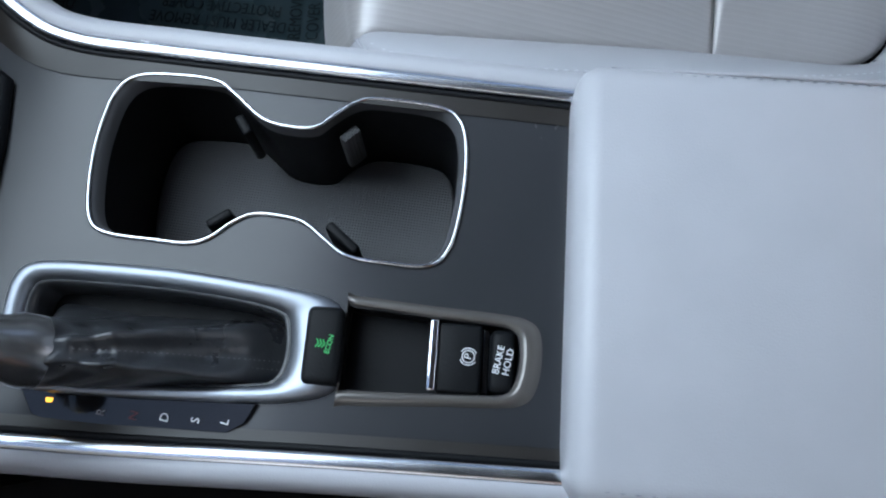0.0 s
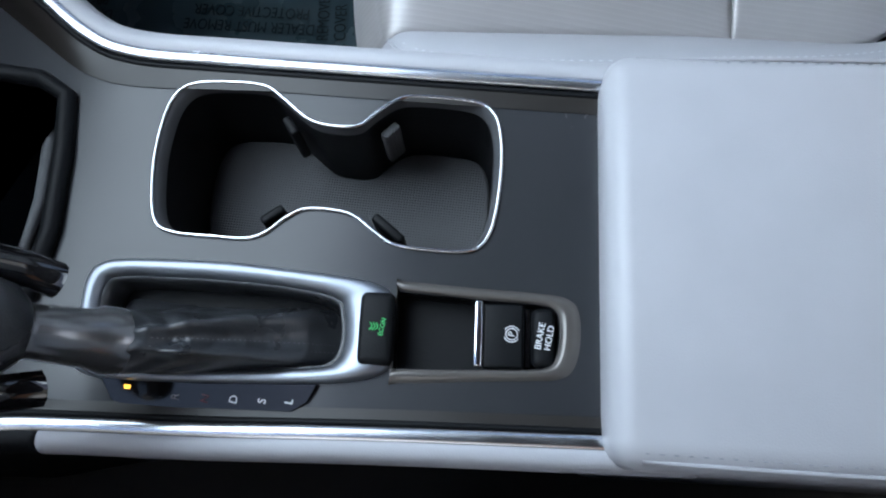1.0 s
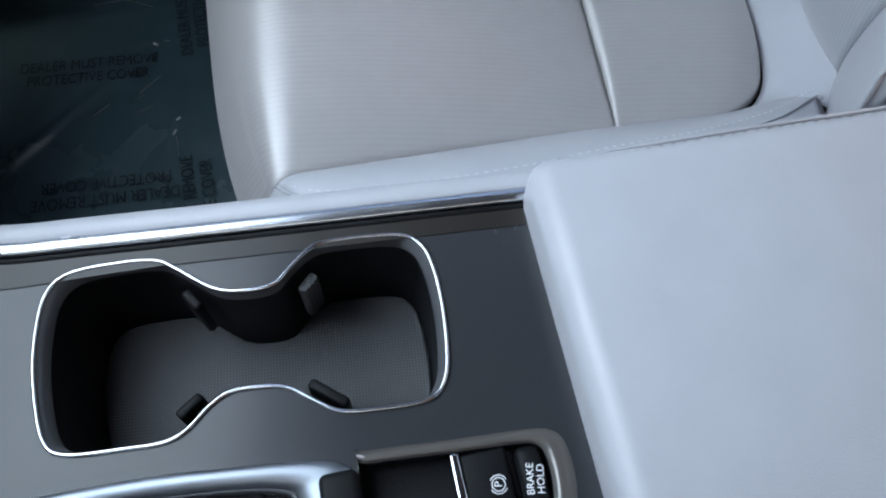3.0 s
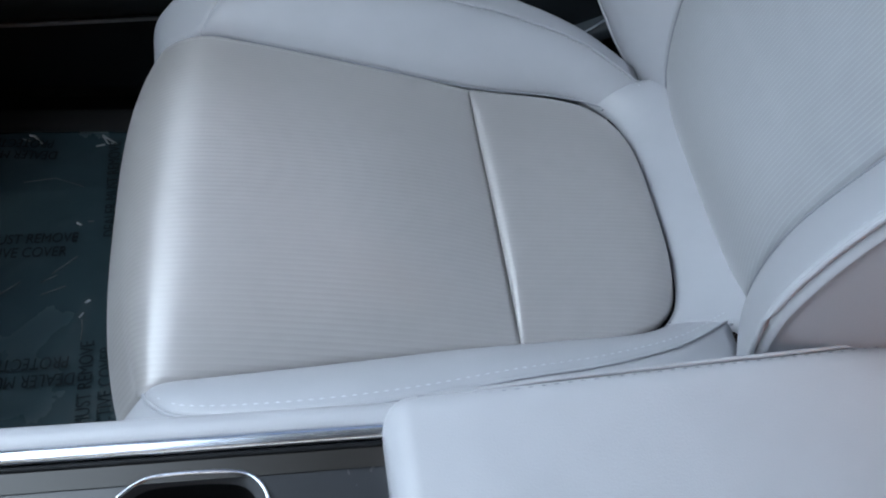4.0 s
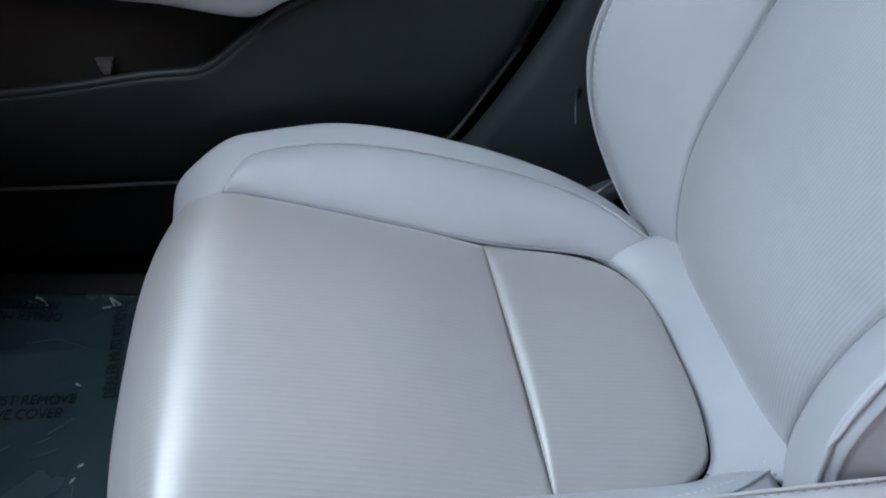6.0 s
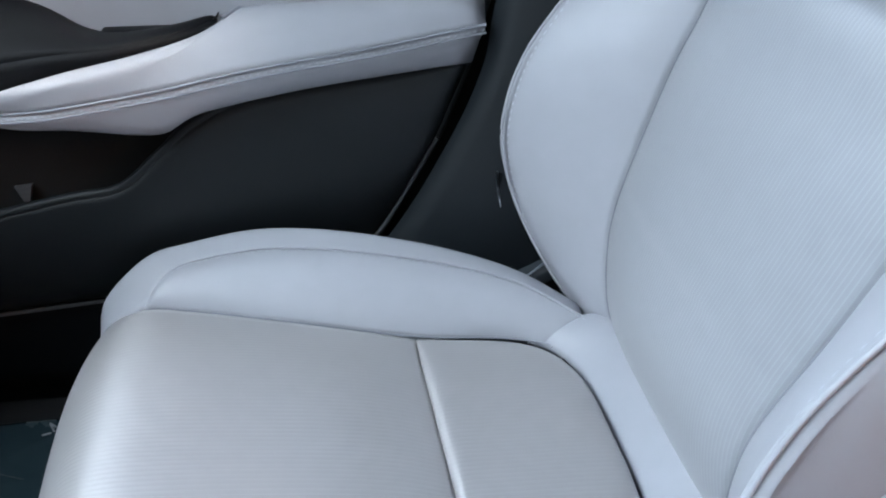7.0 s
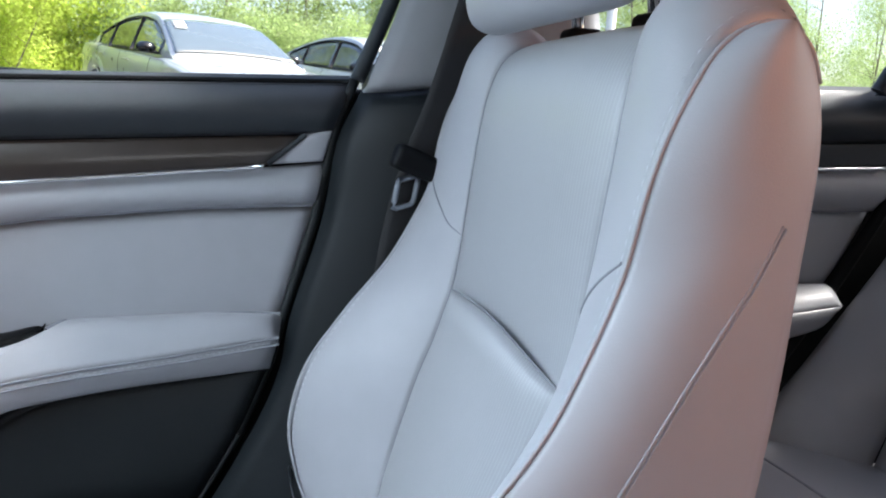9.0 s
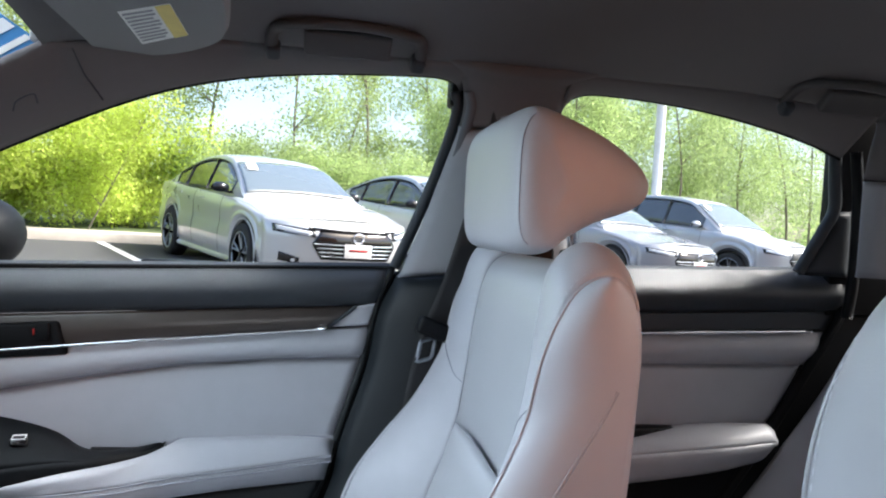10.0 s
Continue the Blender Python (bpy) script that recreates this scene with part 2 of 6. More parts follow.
def flat2(points, z):
    return np.array([(x, y, z) for x, y in points])


# ---- materials ----
LEATHER = material("grey_leather", (0.38, 0.388, 0.42), 0.42, var=0.05, scale=30, bump=0.25, bump_scale=900)
LEATHER_SIDE = material("grey_leather_side", (0.38, 0.388, 0.42), 0.45, var=0.05, scale=25, bump=0.25, bump_scale=900)
CLOTH = ribbed("ribbed_cloth", (0.375, 0.361, 0.364), 0.0046, 0.3, 0.25, 1.0, (0.988, 1.04))
CLOTH_BACK = ribbed("ribbed_backrest_cloth", (0.335, 0.345, 0.367), 0.0036, 0.2, 0.1, 0.5, (0.97, 1.10))
TRIM = material("black_pillar_trim", (0.010, 0.013, 0.016), 0.48, var=0.12, bump=0.25, bump_scale=900, spec=0.3)
THREAD = material("thread", (0.52, 0.54, 0.58), 0.8, var=0.1)
DARK_THREAD = material("dark_thread", (0.14, 0.14, 0.15), 0.7)
SEAM = material("seam_thread", (0.27, 0.28, 0.31), 0.8)
BLACK = material("black_plastic", (0.0048, 0.0055, 0.0068), 0.5, var=0.15, bump=0.3, bump_scale=700, spec=0.15)
DOOR_BLACK = material("black_grained_door_plastic", (0.0088, 0.0115, 0.0138), 0.50, var=0.12, bump=0.3, bump_scale=700, spec=0.35)
SOFT_BLACK = material("black_soft_trim", (0.029, 0.036, 0.044), 0.56, var=0.12, bump=0.25, bump_scale=900, spec=0.45)
BRUSHED = material("satin_chrome_strip", (0.72, 0.75, 0.80), 0.24, metal=1.0, var=0.03)
NECK = material("dark_satin_neck", (0.24, 0.245, 0.255), 0.24, metal=0.85, var=0.12)
GLOSS = material("gloss_black", (0.006, 0.006, 0.007), 0.08, var=0.1, coat=0.5)
PANEL = material("dark_satin_panel", (0.026, 0.028, 0.032), 0.23, var=0.08, scale=20, spec=0.42)
CHROME = material("bright_chrome", (0.82, 0.84, 0.88), 0.12, metal=1.0, var=0.03)
SATIN = material("satin_silver", (0.34, 0.37, 0.415), 0.46, metal=1.0, var=0.04)
WOOD = material("dark_wood_trim", (0.043, 0.034, 0.030), 0.3, var=0.3, scale=25, coat=0.3, spec=0.6)
BOOT = material("black_leather", (0.026, 0.029, 0.034), 0.30, var=0.15, bump=0.35, bump_scale=600, spec=0.7)
RUBBER = material("dark_rubber", (0.07, 0.073, 0.08), 0.7, bump=0.4, bump_scale=1200)
CARPET = material("dark_carpet", (0.012, 0.013, 0.014), 0.95, bump=0.8, bump_scale=700)
FILM = material("plastic_film", (0.030, 0.052, 0.062), 0.26, var=0.2, scale=12, spec=0.4)
INK = material("black_ink", (0.010, 0.016, 0.019), 0.8, spec=0.1)
WHITE_INK = material("white_ink", (0.75, 0.77, 0.8), 0.6)
GREEN_LIT = emitter("green_lit_symbol", (0.05, 0.9, 0.25), 0.35)
DIM_RED = material("unlit_red_marking", (0.16, 0.03, 0.035), 0.5)
DIM_INK = material("unlit_marking", (0.25, 0.25, 0.27), 0.5)
AMBER_LIT = emitter("amber_lit_symbol", (1.0, 0.45, 0.05), 1.5)
LINER = material("headliner_cloth", (0.118, 0.112, 0.115), 0.9, var=0.06, scale=80, bump=0.4, bump_scale=900)
VISOR = material("visor_cloth", (0.20, 0.20, 0.205), 0.8, var=0.05, bump=0.2, bump_scale=900)
PILLAR = material("grey_pillar_trim", (0.29, 0.30, 0.32), 0.6, var=0.05, bump=0.2, bump_scale=800)
WEB = material("belt_webbing", (0.02, 0.02, 0.022), 0.7, bump=0.6, bump_scale=800)
PAPER = material("paper_label", (0.8, 0.8, 0.78), 0.7)
YELLOW = material("yellow_label", (0.75, 0.62, 0.2), 0.7)
BLUE = material("blue_sticker", (0.04, 0.22, 0.5), 0.4)
RED = material("red_mark", (0.5, 0.02, 0.02), 0.5)
GLASS = glass("window_glass")


def dotted(name, color, pitch):
    """Moulded rubber with a fine net of raised dots."""
    m = material(name, color, 0.55, var=0.08)
    t = m.node_tree
    b = t.nodes["Principled BSDF"]
    co = t.nodes.new("ShaderNodeTexCoord")
    vo = t.nodes.new("ShaderNodeTexVoronoi")
    vo.inputs["Scale"].default_value, vo.inputs["Randomness"].default_value = 1 / pitch, 0.0
    t.links.new(co.outputs["Object"], vo.inputs["Vector"])
    bp = t.nodes.new("ShaderNodeBump")
    bp.inputs["Strength"].default_value, bp.inputs["Distance"].default_value = 0.9, 0.0012
    bp.invert = True
    t.links.new(vo.outputs["Distance"], bp.inputs["Height"])
    t.links.new(bp.outputs[0], b.inputs["Normal"])
    # the hollows between dots get a darker base colour, as painted shade
    old = b.inputs["Base Color"].links[0].from_socket
    mr = t.nodes.new("ShaderNodeMapRange")
    mr.inputs[1].default_value, mr.inputs[2].default_value = 0.1, 0.6
    mr.inputs[3].default_value, mr.inputs[4].default_value = 1.05, 0.8
    t.links.new(vo.outputs["Distance"], mr.inputs[0])
    sc = t.nodes.new("ShaderNodeVectorMath")
    sc.operation = 'SCALE'
    t.links.new(old, sc.inputs[0])
    t.links.new(mr.outputs[0], sc.inputs["Scale"])
    t.links.new(sc.outputs[0], b.inputs["Base Color"])
    return m


CUP_MAT = dotted("cup_mat_rubber", (0.060, 0.063, 0.070), 0.0019)

# ---- large structure of the cabin ----
floor = thing("floor", (0.3, 0, 0.25), "dark carpeted car floor", "floor", kind="structure")
rbox("carpet", (-0.95, -0.78, 0.20), (1.5, 0.78, 0.262), CARPET, floor, 0.01)
rbox("door_sill", (-0.95, 0.74, 0.20), (1.3, 0.80, 0.42), BLACK, floor, 0.015)
rbox("door_sill", (-0.95, -0.80, 0.20), (1.3, -0.74, 0.42), BLACK, floor, 0.015)
tunnel = thing("wall_front", (-0.9, 0, 0.3), "dark footwell bulkhead under the dashboard", "bulkhead", kind="structure")
rbox("bulkhead", (-1.02, -0.8, 0.2), (-0.93, 0.8, 0.80), CARPET, tunnel, 0.01)


def liner_z(x, y):
    """Height of the headliner."""
    front = max(0.0, -0.05 - x)
    rear = max(0.0, x - 0.75)
    return 1.395 - 0.045 * (abs(y) / 0.58) ** 3 - 0.22 * front - 0.16 * rear ** 1.6


ceiling = thing("ceiling", (0.4, 0, 1.4), "dark grey woven headliner of the car roof", "headliner", kind="structure")
xs, ys = np.linspace(-0.215, 1.35, 50), np.linspace(-0.58, 0.58, 40)
sheet("headliner", [[(x, y, liner_z(x, y)) for y in ys] for x in xs], LINER, ceiling, out=(0, 0, -1), thick=0.03)
rbox("roof_skin", (-0.24, -0.66, 1.425), (1.4, 0.66, 1.45), BLACK, ceiling, 0.01)

# window openings, in the leaning plane of the side glass
def side_y(z):
    return 0.725 - 0.33 * (z - 1.045)


FRONT_TOP = [(-0.80, 0.94), (-0.60, 1.045), (-0.44, 1.122), (-0.307, 1.186), (-0.228, 1.224), (-0.149, 1.260), (-0.069, 1.290),
             (0.011, 1.311), (0.092, 1.325), (0.175, 1.334), (0.259, 1.340), (0.325, 1.342), (0.352, 1.334), (0.362, 1.317)]
REAR_TOP = [(0.518, 1.290), (0.525, 1.312), (0.543, 1.331), (0.580, 1.339), (0.670, 1.337), (0.770, 1.329), (0.875, 1.313), (0.964, 1.294), (1.030, 1.273)]


def on_glass(pts, inset=0.0):
    return np.array([(x, side_y(z) - inset, z) for x, z in pts])


def trim_band(name, low, high, mat, parent, label="", bulge=0.006):
    """A trim cover between two edges, a little rounded."""
    return pad(name, low, high, mat, parent, bulge, (0, -1, -0.3), 10, label, pu=40, thick=0.015)


rail = thing("wall_right", (0.2, 0.66, 1.3), "dark grey roof rail trim over the side windows", "roof rail", kind="structure")
top1 = cr(on_glass(FRONT_TOP), 80)
edge1 = np.array([(x, 0.565 - 0.10 * max(0, -x), min(liner_z(x, 0.565), z + 0.075 + 0.02 * max(0, -x)) if x > -0.19 else min(1.322 + 0.66 * (x + 0.205), z + 0.09)) for x, _, z in top1])
trim_band("roof_rail", top1, edge1, LINER, rail)
top2 = cr(on_glass(REAR_TOP), 60)
edge2 = np.array([(x, 0.565, min(liner_z(x, 0.565), z + 0.08)) for x, _, z in top2])
trim_band("roof_rail", top2, edge2, LINER, rail)

# B pillar
pillar = thing("pillar", (0.4, 0.70, 0.3), "centre door pillar with black lower and light grey upper trim", "pillar", kind="structure")
up_f = cr([(0.288, 0.675, 1.030), (0.318, 0.655, 1.120), (0.340, 0.640, 1.195), (0.362, 0.622, 1.270)], 24)
up_r = cr([(0.585, 0.690, 1.060), (0.560, 0.665, 1.150), (0.540, 0.640, 1.215), (0.525, 0.622, 1.275)], 24)
pad("upper_trim", up_f, up_r, PILLAR, pillar, 0.03, (0, -1, 0), 14, "light grey upper trim", pu=40)
cap_f = cr([(0.361, 0.623, 1.268), (0.364, 0.612, 1.305), (0.350, 0.590, 1.342), (0.30, 0.555, 1.366)], 16)
cap_r = cr([(0.526, 0.623, 1.272), (0.520, 0.612, 1.310), (0.535, 0.590, 1.345), (0.60, 0.555, 1.368)], 16)
pad("roof_cover", cap_f, cap_r, LINER, pillar, 0.022, (0, -1, 0), 14, "dark roof lining over the pillar", pu=40)
rbox("adjuster_slot", (0.392, 0.612, 1.13), (0.402, 0.632, 1.26), SOFT_BLACK, pillar, 0.004, label="slot for the belt adjuster", turn=pose(0, 0, 0, 0, 8, 0))
lo_f = cr([(0.288, 0.695, 1.032), (0.262, 0.690, 0.975), (0.246, 0.688, 0.88), (0.212, 0.685, 0.765), (0.200, 0.680, 0.70), (0.166, 0.680, 0.618), (0.098, 0.685, 0.50), (0.02, 0.70, 0.42), (-0.08, 0.72, 0.38)], 40)
lo_r = cr([(0.585, 0.69, 1.058), (0.58, 0.69, 0.98), (0.57, 0.69, 0.88), (0.56, 0.69, 0.77), (0.55, 0.69, 0.70), (0.54, 0.69, 0.62), (0.53, 0.70, 0.50), (0.52, 0.71, 0.42), (0.50, 0.72, 0.36)], 40)
pad("lower_trim", lo_f, lo_r, TRIM, pillar, 0.045, (0, -1, 0), 16, "black lower trim", pu=40)
rbox("outer_panel", (0.374, 0.705, 1.0), (0.500, 0.79, 1.42), BLACK, pillar, 0.006)
rbox("outer_panel", (0.300, 0.712, 1.0), (0.580, 0.79, 1.065), BLACK, pillar, 0.006)
rbox("core", (-0.12, 0.738, 0.3), (0.60, 0.79, 1.035), BLACK, pillar, 0.01)
rbox("core", (0.372, 0.655, 1.03), (0.498, 0.70, 1.30), BLACK, pillar, 0.006)
rbox("core", (0.345, 0.622, 1.300), (0.520, 0.66, 1.42), BLACK, pillar, 0.006)
frame_f = cr(on_glass([(0.285, 1.045), (0.312, 1.12), (0.340, 1.21), (0.358, 1.29), (0.352, 1.322)], 0.012), 24)
tube("door_seal", frame_f, 0.009, SOFT_BLACK, pillar, "black rubber window frame")
tube("door_seal", frame_f + np.array((0.018, -0.020, 0)), 0.0085, material("grey_weatherstrip", (0.10, 0.11, 0.125), 0.6), pillar, "grey weatherstrip")
back_f = cr(on_glass([(0.56, 1.07), (0.54, 1.15), (0.52, 1.24), (0.507, 1.30)], 0.005), 20)
tube("door_seal", back_f, 0.009, SOFT_BLACK, pillar)
tube("window_seal", top1[6:] + np.array((0, 0.001, 0.001)), 0.0032, BLACK, rail, "black rubber seal")
tube("window_seal", top2 + np.array((0, 0.001, 0.001)), 0.0032, BLACK, rail, "black rubber seal")

# C pillar and rear end
cpil = thing("wall_rear", (1.2, 0.6, 1.0), "grey rear pillar trim beside the back window", "rear pillar", kind="structure")
post = cr([(1.034, 0.668, 1.285), (1.046, 0.680, 1.24), (1.056, 0.690, 1.19), (1.040, 0.694, 1.15), (1.005, 0.705, 1.075)], 24)
tube("window_frame", post, 0.011, SOFT_BLACK, cpil, "black window frame")
pad("corner_cover", cr([(1.005, 0.706, 1.07), (1.036, 0.700, 1.13), (1.058, 0.694, 1.185)], 16), cr([(1.092, 0.690, 1.07), (1.092, 0.690, 1.13), (1.090, 0.690, 1.188)], 16), SOFT_BLACK, cpil, 0.010, (0, -1, 0), 10, "black triangular window corner cover", pu=30)
rbox("pillar_core", (1.062, 0.700, 1.0), (1.25, 0.74, 1.36), BLACK, cpil, 0.005)
lo_c = cr([(1.079, 0.648, 1.073), (1.078, 0.646, 1.13), (1.075, 0.642, 1.19), (1.074, 0.640, 1.238)], 16)
pad("pillar_trim", lo_c, lo_c + np.array((0.40, -0.10, 0.0)), PILLAR, cpil, 0.012, (-0.3, -1, 0), 12, "light grey pillar trim", pu=40)
hi_c = cr([(1.074, 0.640, 1.241), (1.066, 0.620, 1.285), (1.05, 0.590, 1.318), (1.02, 0.56, 1.342)], 16)
pad("pillar_lining", hi_c, hi_c + np.array((0.42, -0.10, 0.0)), LINER, cpil, 0.012, (-0.3, -1, -0.2), 12, "dark roof lining", pu=40)
tube("door_seal", cr([(1.072, 0.665, 1.29), (1.085, 0.668, 1.20), (1.090, 0.672, 1.08), (1.085, 0.675, 1.00)], 20), 0.010, BLACK, cpil, "black rubber door seal")
rbox("parcel_shelf", (1.18, -0.66, 0.98), (1.75, 0.66, 1.0), CARPET, cpil, 0.006)
rbox("outer_wall", (0.57, 0.728, 0.3), (1.8, 0.79, 1.055), BLACK, cpil, 0.01)
rbox("boot_wall", (1.42, -0.74, 0.25), (1.46, 0.74, 0.985), BLACK, cpil, 0.006)
left = thing("wall_left", (1.0, -0.72, 0.7), "dark door shells on the driver side", "car side", kind="structure")
rbox("rear_door_shell", (0.58, -0.79, 0.3), (1.42, -0.72, 1.05), BLACK, left, 0.015)
rbox("front_door_shell", (-0.95, -0.79, 0.3), (0.44, -0.72, 1.01), BLACK, left, 0.015)
rbox("centre_pillar", (0.42, -0.76, 0.3), (0.56, -0.66, 1.38), BLACK, left, 0.02)

# dashboard in front of the cabin
dash = thing("dashboard", (-0.7, 0, 0.8), "dark dashboard with a soft padded top", "dashboard", kind="structure")
prof = cr([(-0.42, 0.62), (-0.47, 0.72), (-0.45, 0.80), (-0.50, 0.90), (-0.62, 0.945), (-0.95, 0.93)], 30)
sheet("dash_pad", [[(x, y, z) for y in np.linspace(-0.76, 0.76, 24)] for x, z in prof], SOFT_BLACK, dash, out=(0.5, 0, 1), thick=0.02)

# glass
for nm, ring in (("window_1", top1), ("window_2", top2)):
    win = thing(nm, (0, 0.7, 1.05), "clear closed side window glass", "window", kind="structure")
    g = sheet("pane", [[(x, side_y(q) + 0.012, q) for q in np.linspace(min(0.99, z - 0.02), z, 6)] for x, _, z in ring], GLASS, win, "", (0, -1, 0), 0)
    g.visible_shadow = False

# ---- passenger seat ----
SEAT = (0.08, 0.385, 0.27)


def seat_side(points, s):
    """Seat curve from (x, half width, z) to one side of the seat's middle."""
    return [(x, SEAT[1] + s * w, z) for x, w, z in points]


CUSH = [(0.112, 0.152, 0.466), (0.062, 0.159, 0.476), (0.003, 0.168, 0.485), (-0.054, 0.177, 0.493), (-0.110, 0.186, 0.500), (-0.150, 0.194, 0.500),
        (-0.182, 0.199, 0.483), (-0.199, 0.203, 0.447), (-0.204, 0.203, 0.400), (-0.200, 0.201, 0.335), (-0.193, 0.198, 0.285)]
FAR_CUSH = CUSH[:6] + [(x - d, w, z) for (x, w, z), d in zip(CUSH[6:], (0.005, 0.009, 0.010, 0.006, 0.002))]
RIDGE = [(-0.152, 0.195, 0.501), (-0.137, 0.215, 0.520), (-0.112, 0.227, 0.530), (-0.045, 0.231, 0.538), (0.024, 0.225, 0.537), (0.093, 0.212, 0.531),
         (0.163, 0.198, 0.520), (0.229, 0.176, 0.505), (0.284, 0.142, 0.482)]
INNER = [(-0.151, 0.194, 0.500), (-0.134, 0.190, 0.502), (-0.112, 0.186, 0.500), (-0.054, 0.177, 0.493), (0.003, 0.168, 0.485), (0.062, 0.159, 0.476),
         (0.123, 0.152, 0.467), (0.205, 0.146, 0.461), (0.262, 0.125, 0.460)]
# backrest: the seam beside the insert and the stitched ridge, up the front, over the shoulder, down the rear
B_IN = [(0.318, 0.122, 0.455), (0.301, 0.131, 0.508), (0.297, 0.141, 0.566), (0.302, 0.146, 0.615), (0.318, 0.150, 0.675), (0.338, 0.153, 0.742), (0.356, 0.153, 0.791),
        (0.369, 0.151, 0.842), (0.376, 0.152, 0.893), (0.381, 0.153, 0.942), (0.386, 0.153, 0.989), (0.393, 0.150, 1.034), (0.405, 0.146, 1.066),
        (0.425, 0.142, 1.081), (0.447, 0.142, 1.082), (0.466, 0.145, 1.066), (0.476, 0.155, 1.03), (0.478, 0.165, 0.95), (0.474, 0.17, 0.86), (0.462, 0.17, 0.75), (0.447, 0.165, 0.62), (0.435, 0.155, 0.48)]
B_OUT = [(0.304, 0.165, 0.448), (0.268, 0.205, 0.493), (0.239, 0.231, 0.545), (0.219, 0.242, 0.600), (0.211, 0.244, 0.658), (0.228, 0.245, 0.724), (0.270, 0.245, 0.788),
         (0.314, 0.243, 0.845), (0.341, 0.238, 0.895), (0.358, 0.234, 0.937), (0.367, 0.236, 0.988), (0.379, 0.237, 1.025), (0.398, 0.236, 1.058),
         (0.422, 0.234, 1.073), (0.442, 0.234, 1.072), (0.458, 0.235, 1.055), (0.467, 0.237, 1.01), (0.466, 0.236, 0.94), (0.461, 0.238, 0.86), (0.450, 0.238, 0.75), (0.436, 0.235, 0.62), (0.424, 0.225, 0.48)]


def build_seat():
    seat = thing("car_seat", SEAT, "light grey leather car seat with ribbed cloth inserts", "car seat", "front seats")
    y0 = SEAT[1]
    # cushion
    l, r = cr(seat_side(FAR_CUSH, 1), 70), cr(seat_side([(0.120, 0.152, 0.466)] + CUSH[1:6] + [(x + 0.022, w - 0.003, z) for x, w, z in CUSH[6:]], -1), 70)
    pad("cushion_insert", l, r, CLOTH, seat, 0.022, (0, 0, 1), 40, "grey ribbed cloth cushion insert", pv=3.0, pu=6, ends=(0.80, 0.45))
    rear = [(0.1105, 0.152, 0.4665), (0.116, 0.152, 0.4665), (0.150, 0.150, 0.463), (0.190, 0.147, 0.460), (0.220, 0.140, 0.458), (0.243, 0.126, 0.456), (0.258, 0.105, 0.454), (0.266, 0.075, 0.452)]
    pad("cushion_insert", cr(seat_side(rear, 1), 40), cr(seat_side([(x + (0.008 if x < 0.12 else 0), w, z) for x, w, z in rear], -1), 40), CLOTH, seat, 0.019, (0, 0, 1), 40, "grey ribbed cloth rear cushion insert", pv=3.4, pu=5, thick=0.014, ends=(0.68, 1))
    arc_in = [(0.225, 0.143, 0.458), (0.245, 0.128, 0.456), (0.260, 0.105, 0.454), (0.267, 0.07, 0.452), (0.268, 0.0, 0.452)]
    arc_out = [(0.294, 0.151, 0.480), (0.314, 0.141, 0.487), (0.330, 0.111, 0.491), (0.336, 0.07, 0.491), (0.337, 0.0, 0.491)]
    ci = cr(seat_side(arc_in, 1) + seat_side(arc_in[:-1][::-1], -1), 50)
    co = cr(seat_side(arc_out, 1) + seat_side(arc_out[:-1][::-1], -1), 50)
    pad("cushion_rear_band", ci, co, LEATHER, seat, 0.010, (-0.3, 0, 1), 12, "smooth grey leather band behind the cushion", pu=30)
    for s in (1, -1):
        a, b = cr(seat_side(INNER, s), 60), cr(seat_side(RIDGE, s), 60)
        pad("cushion_bolster", a, b, LEATHER, seat, 0.010, (0, -s * 0.3, 1), 16, pu=6)
        top = [(x + (0.022 if s < 0 else 0), w, z) for x, w, z in (CUSH if s < 0 else FAR_CUSH)[:5:-1]] + RIDGE
        low = [(x, min(w + 0.05, 0.268) - (0.005 if i < 4 else 0), 0.29) for i, (x, w, z) in enumerate(top)]
        crest = [(x, w + 0.024, z + 0.009 * math.sin(math.pi * min(1, max(0, i - 4) / 8))) for i, (x, w, z) in enumerate(top)]
        d = 0.017
        crest[:7] = [(-0.180 + d, 0.226, 0.285), (-0.186 + d, 0.230, 0.335), (-0.191 + d, 0.232, 0.405), (-0.190 + d, 0.231, 0.450), (-0.181 + d, 0.228, 0.482), (-0.166, 0.231, 0.512), (-0.141, 0.241, 0.530)]
        if s > 0:
            crest[:7] = [(-0.192, 0.226, 0.285), (-0.204, 0.232, 0.335), (-0.212, 0.238, 0.405), (-0.213, 0.240, 0.445), (-0.204, 0.240, 0.480), (-0.178, 0.240, 0.511), (-0.148, 0.247, 0.531)]
        ct, cc, cl = cr(seat_side(top, s), 70), cr(seat_side(crest, s), 70), cr(seat_side(low, s), 70)
        v = np.linspace(0, 1, 22)[None, :, None]
        ctrl = np.array(seat_side([(x, w + 0.03, z) for x, w, z in crest], s))
        cm = cr(ctrl, 70)
        g = np.where(v < 0.25, ct[:, None] * (1 - v / 0.25) + cc[:, None] * (v / 0.25),
                     (1 - (v - 0.25) / 0.75) ** 2 * cc[:, None] + 2 * (1 - (v - 0.25) / 0.75) * ((v - 0.25) / 0.75) * cm[:, None] + ((v - 0.25) / 0.75) ** 2 * cl[:, None])
        sheet("cushion_side", g, LEATHER_SIDE, seat, out=(0, s, 0.3))
        tube("piping", cr(seat_side(RIDGE, s), 60) + np.array((0, 0, 0.0005)), 0.0013, LEATHER, seat, "grey leather piping")
        stitches("stitching", cr(seat_side([(x, w - 0.007, z + 0.0015) for x, w, z in RIDGE[1:]], s), 60), THREAD, seat, (0, 0, 1))
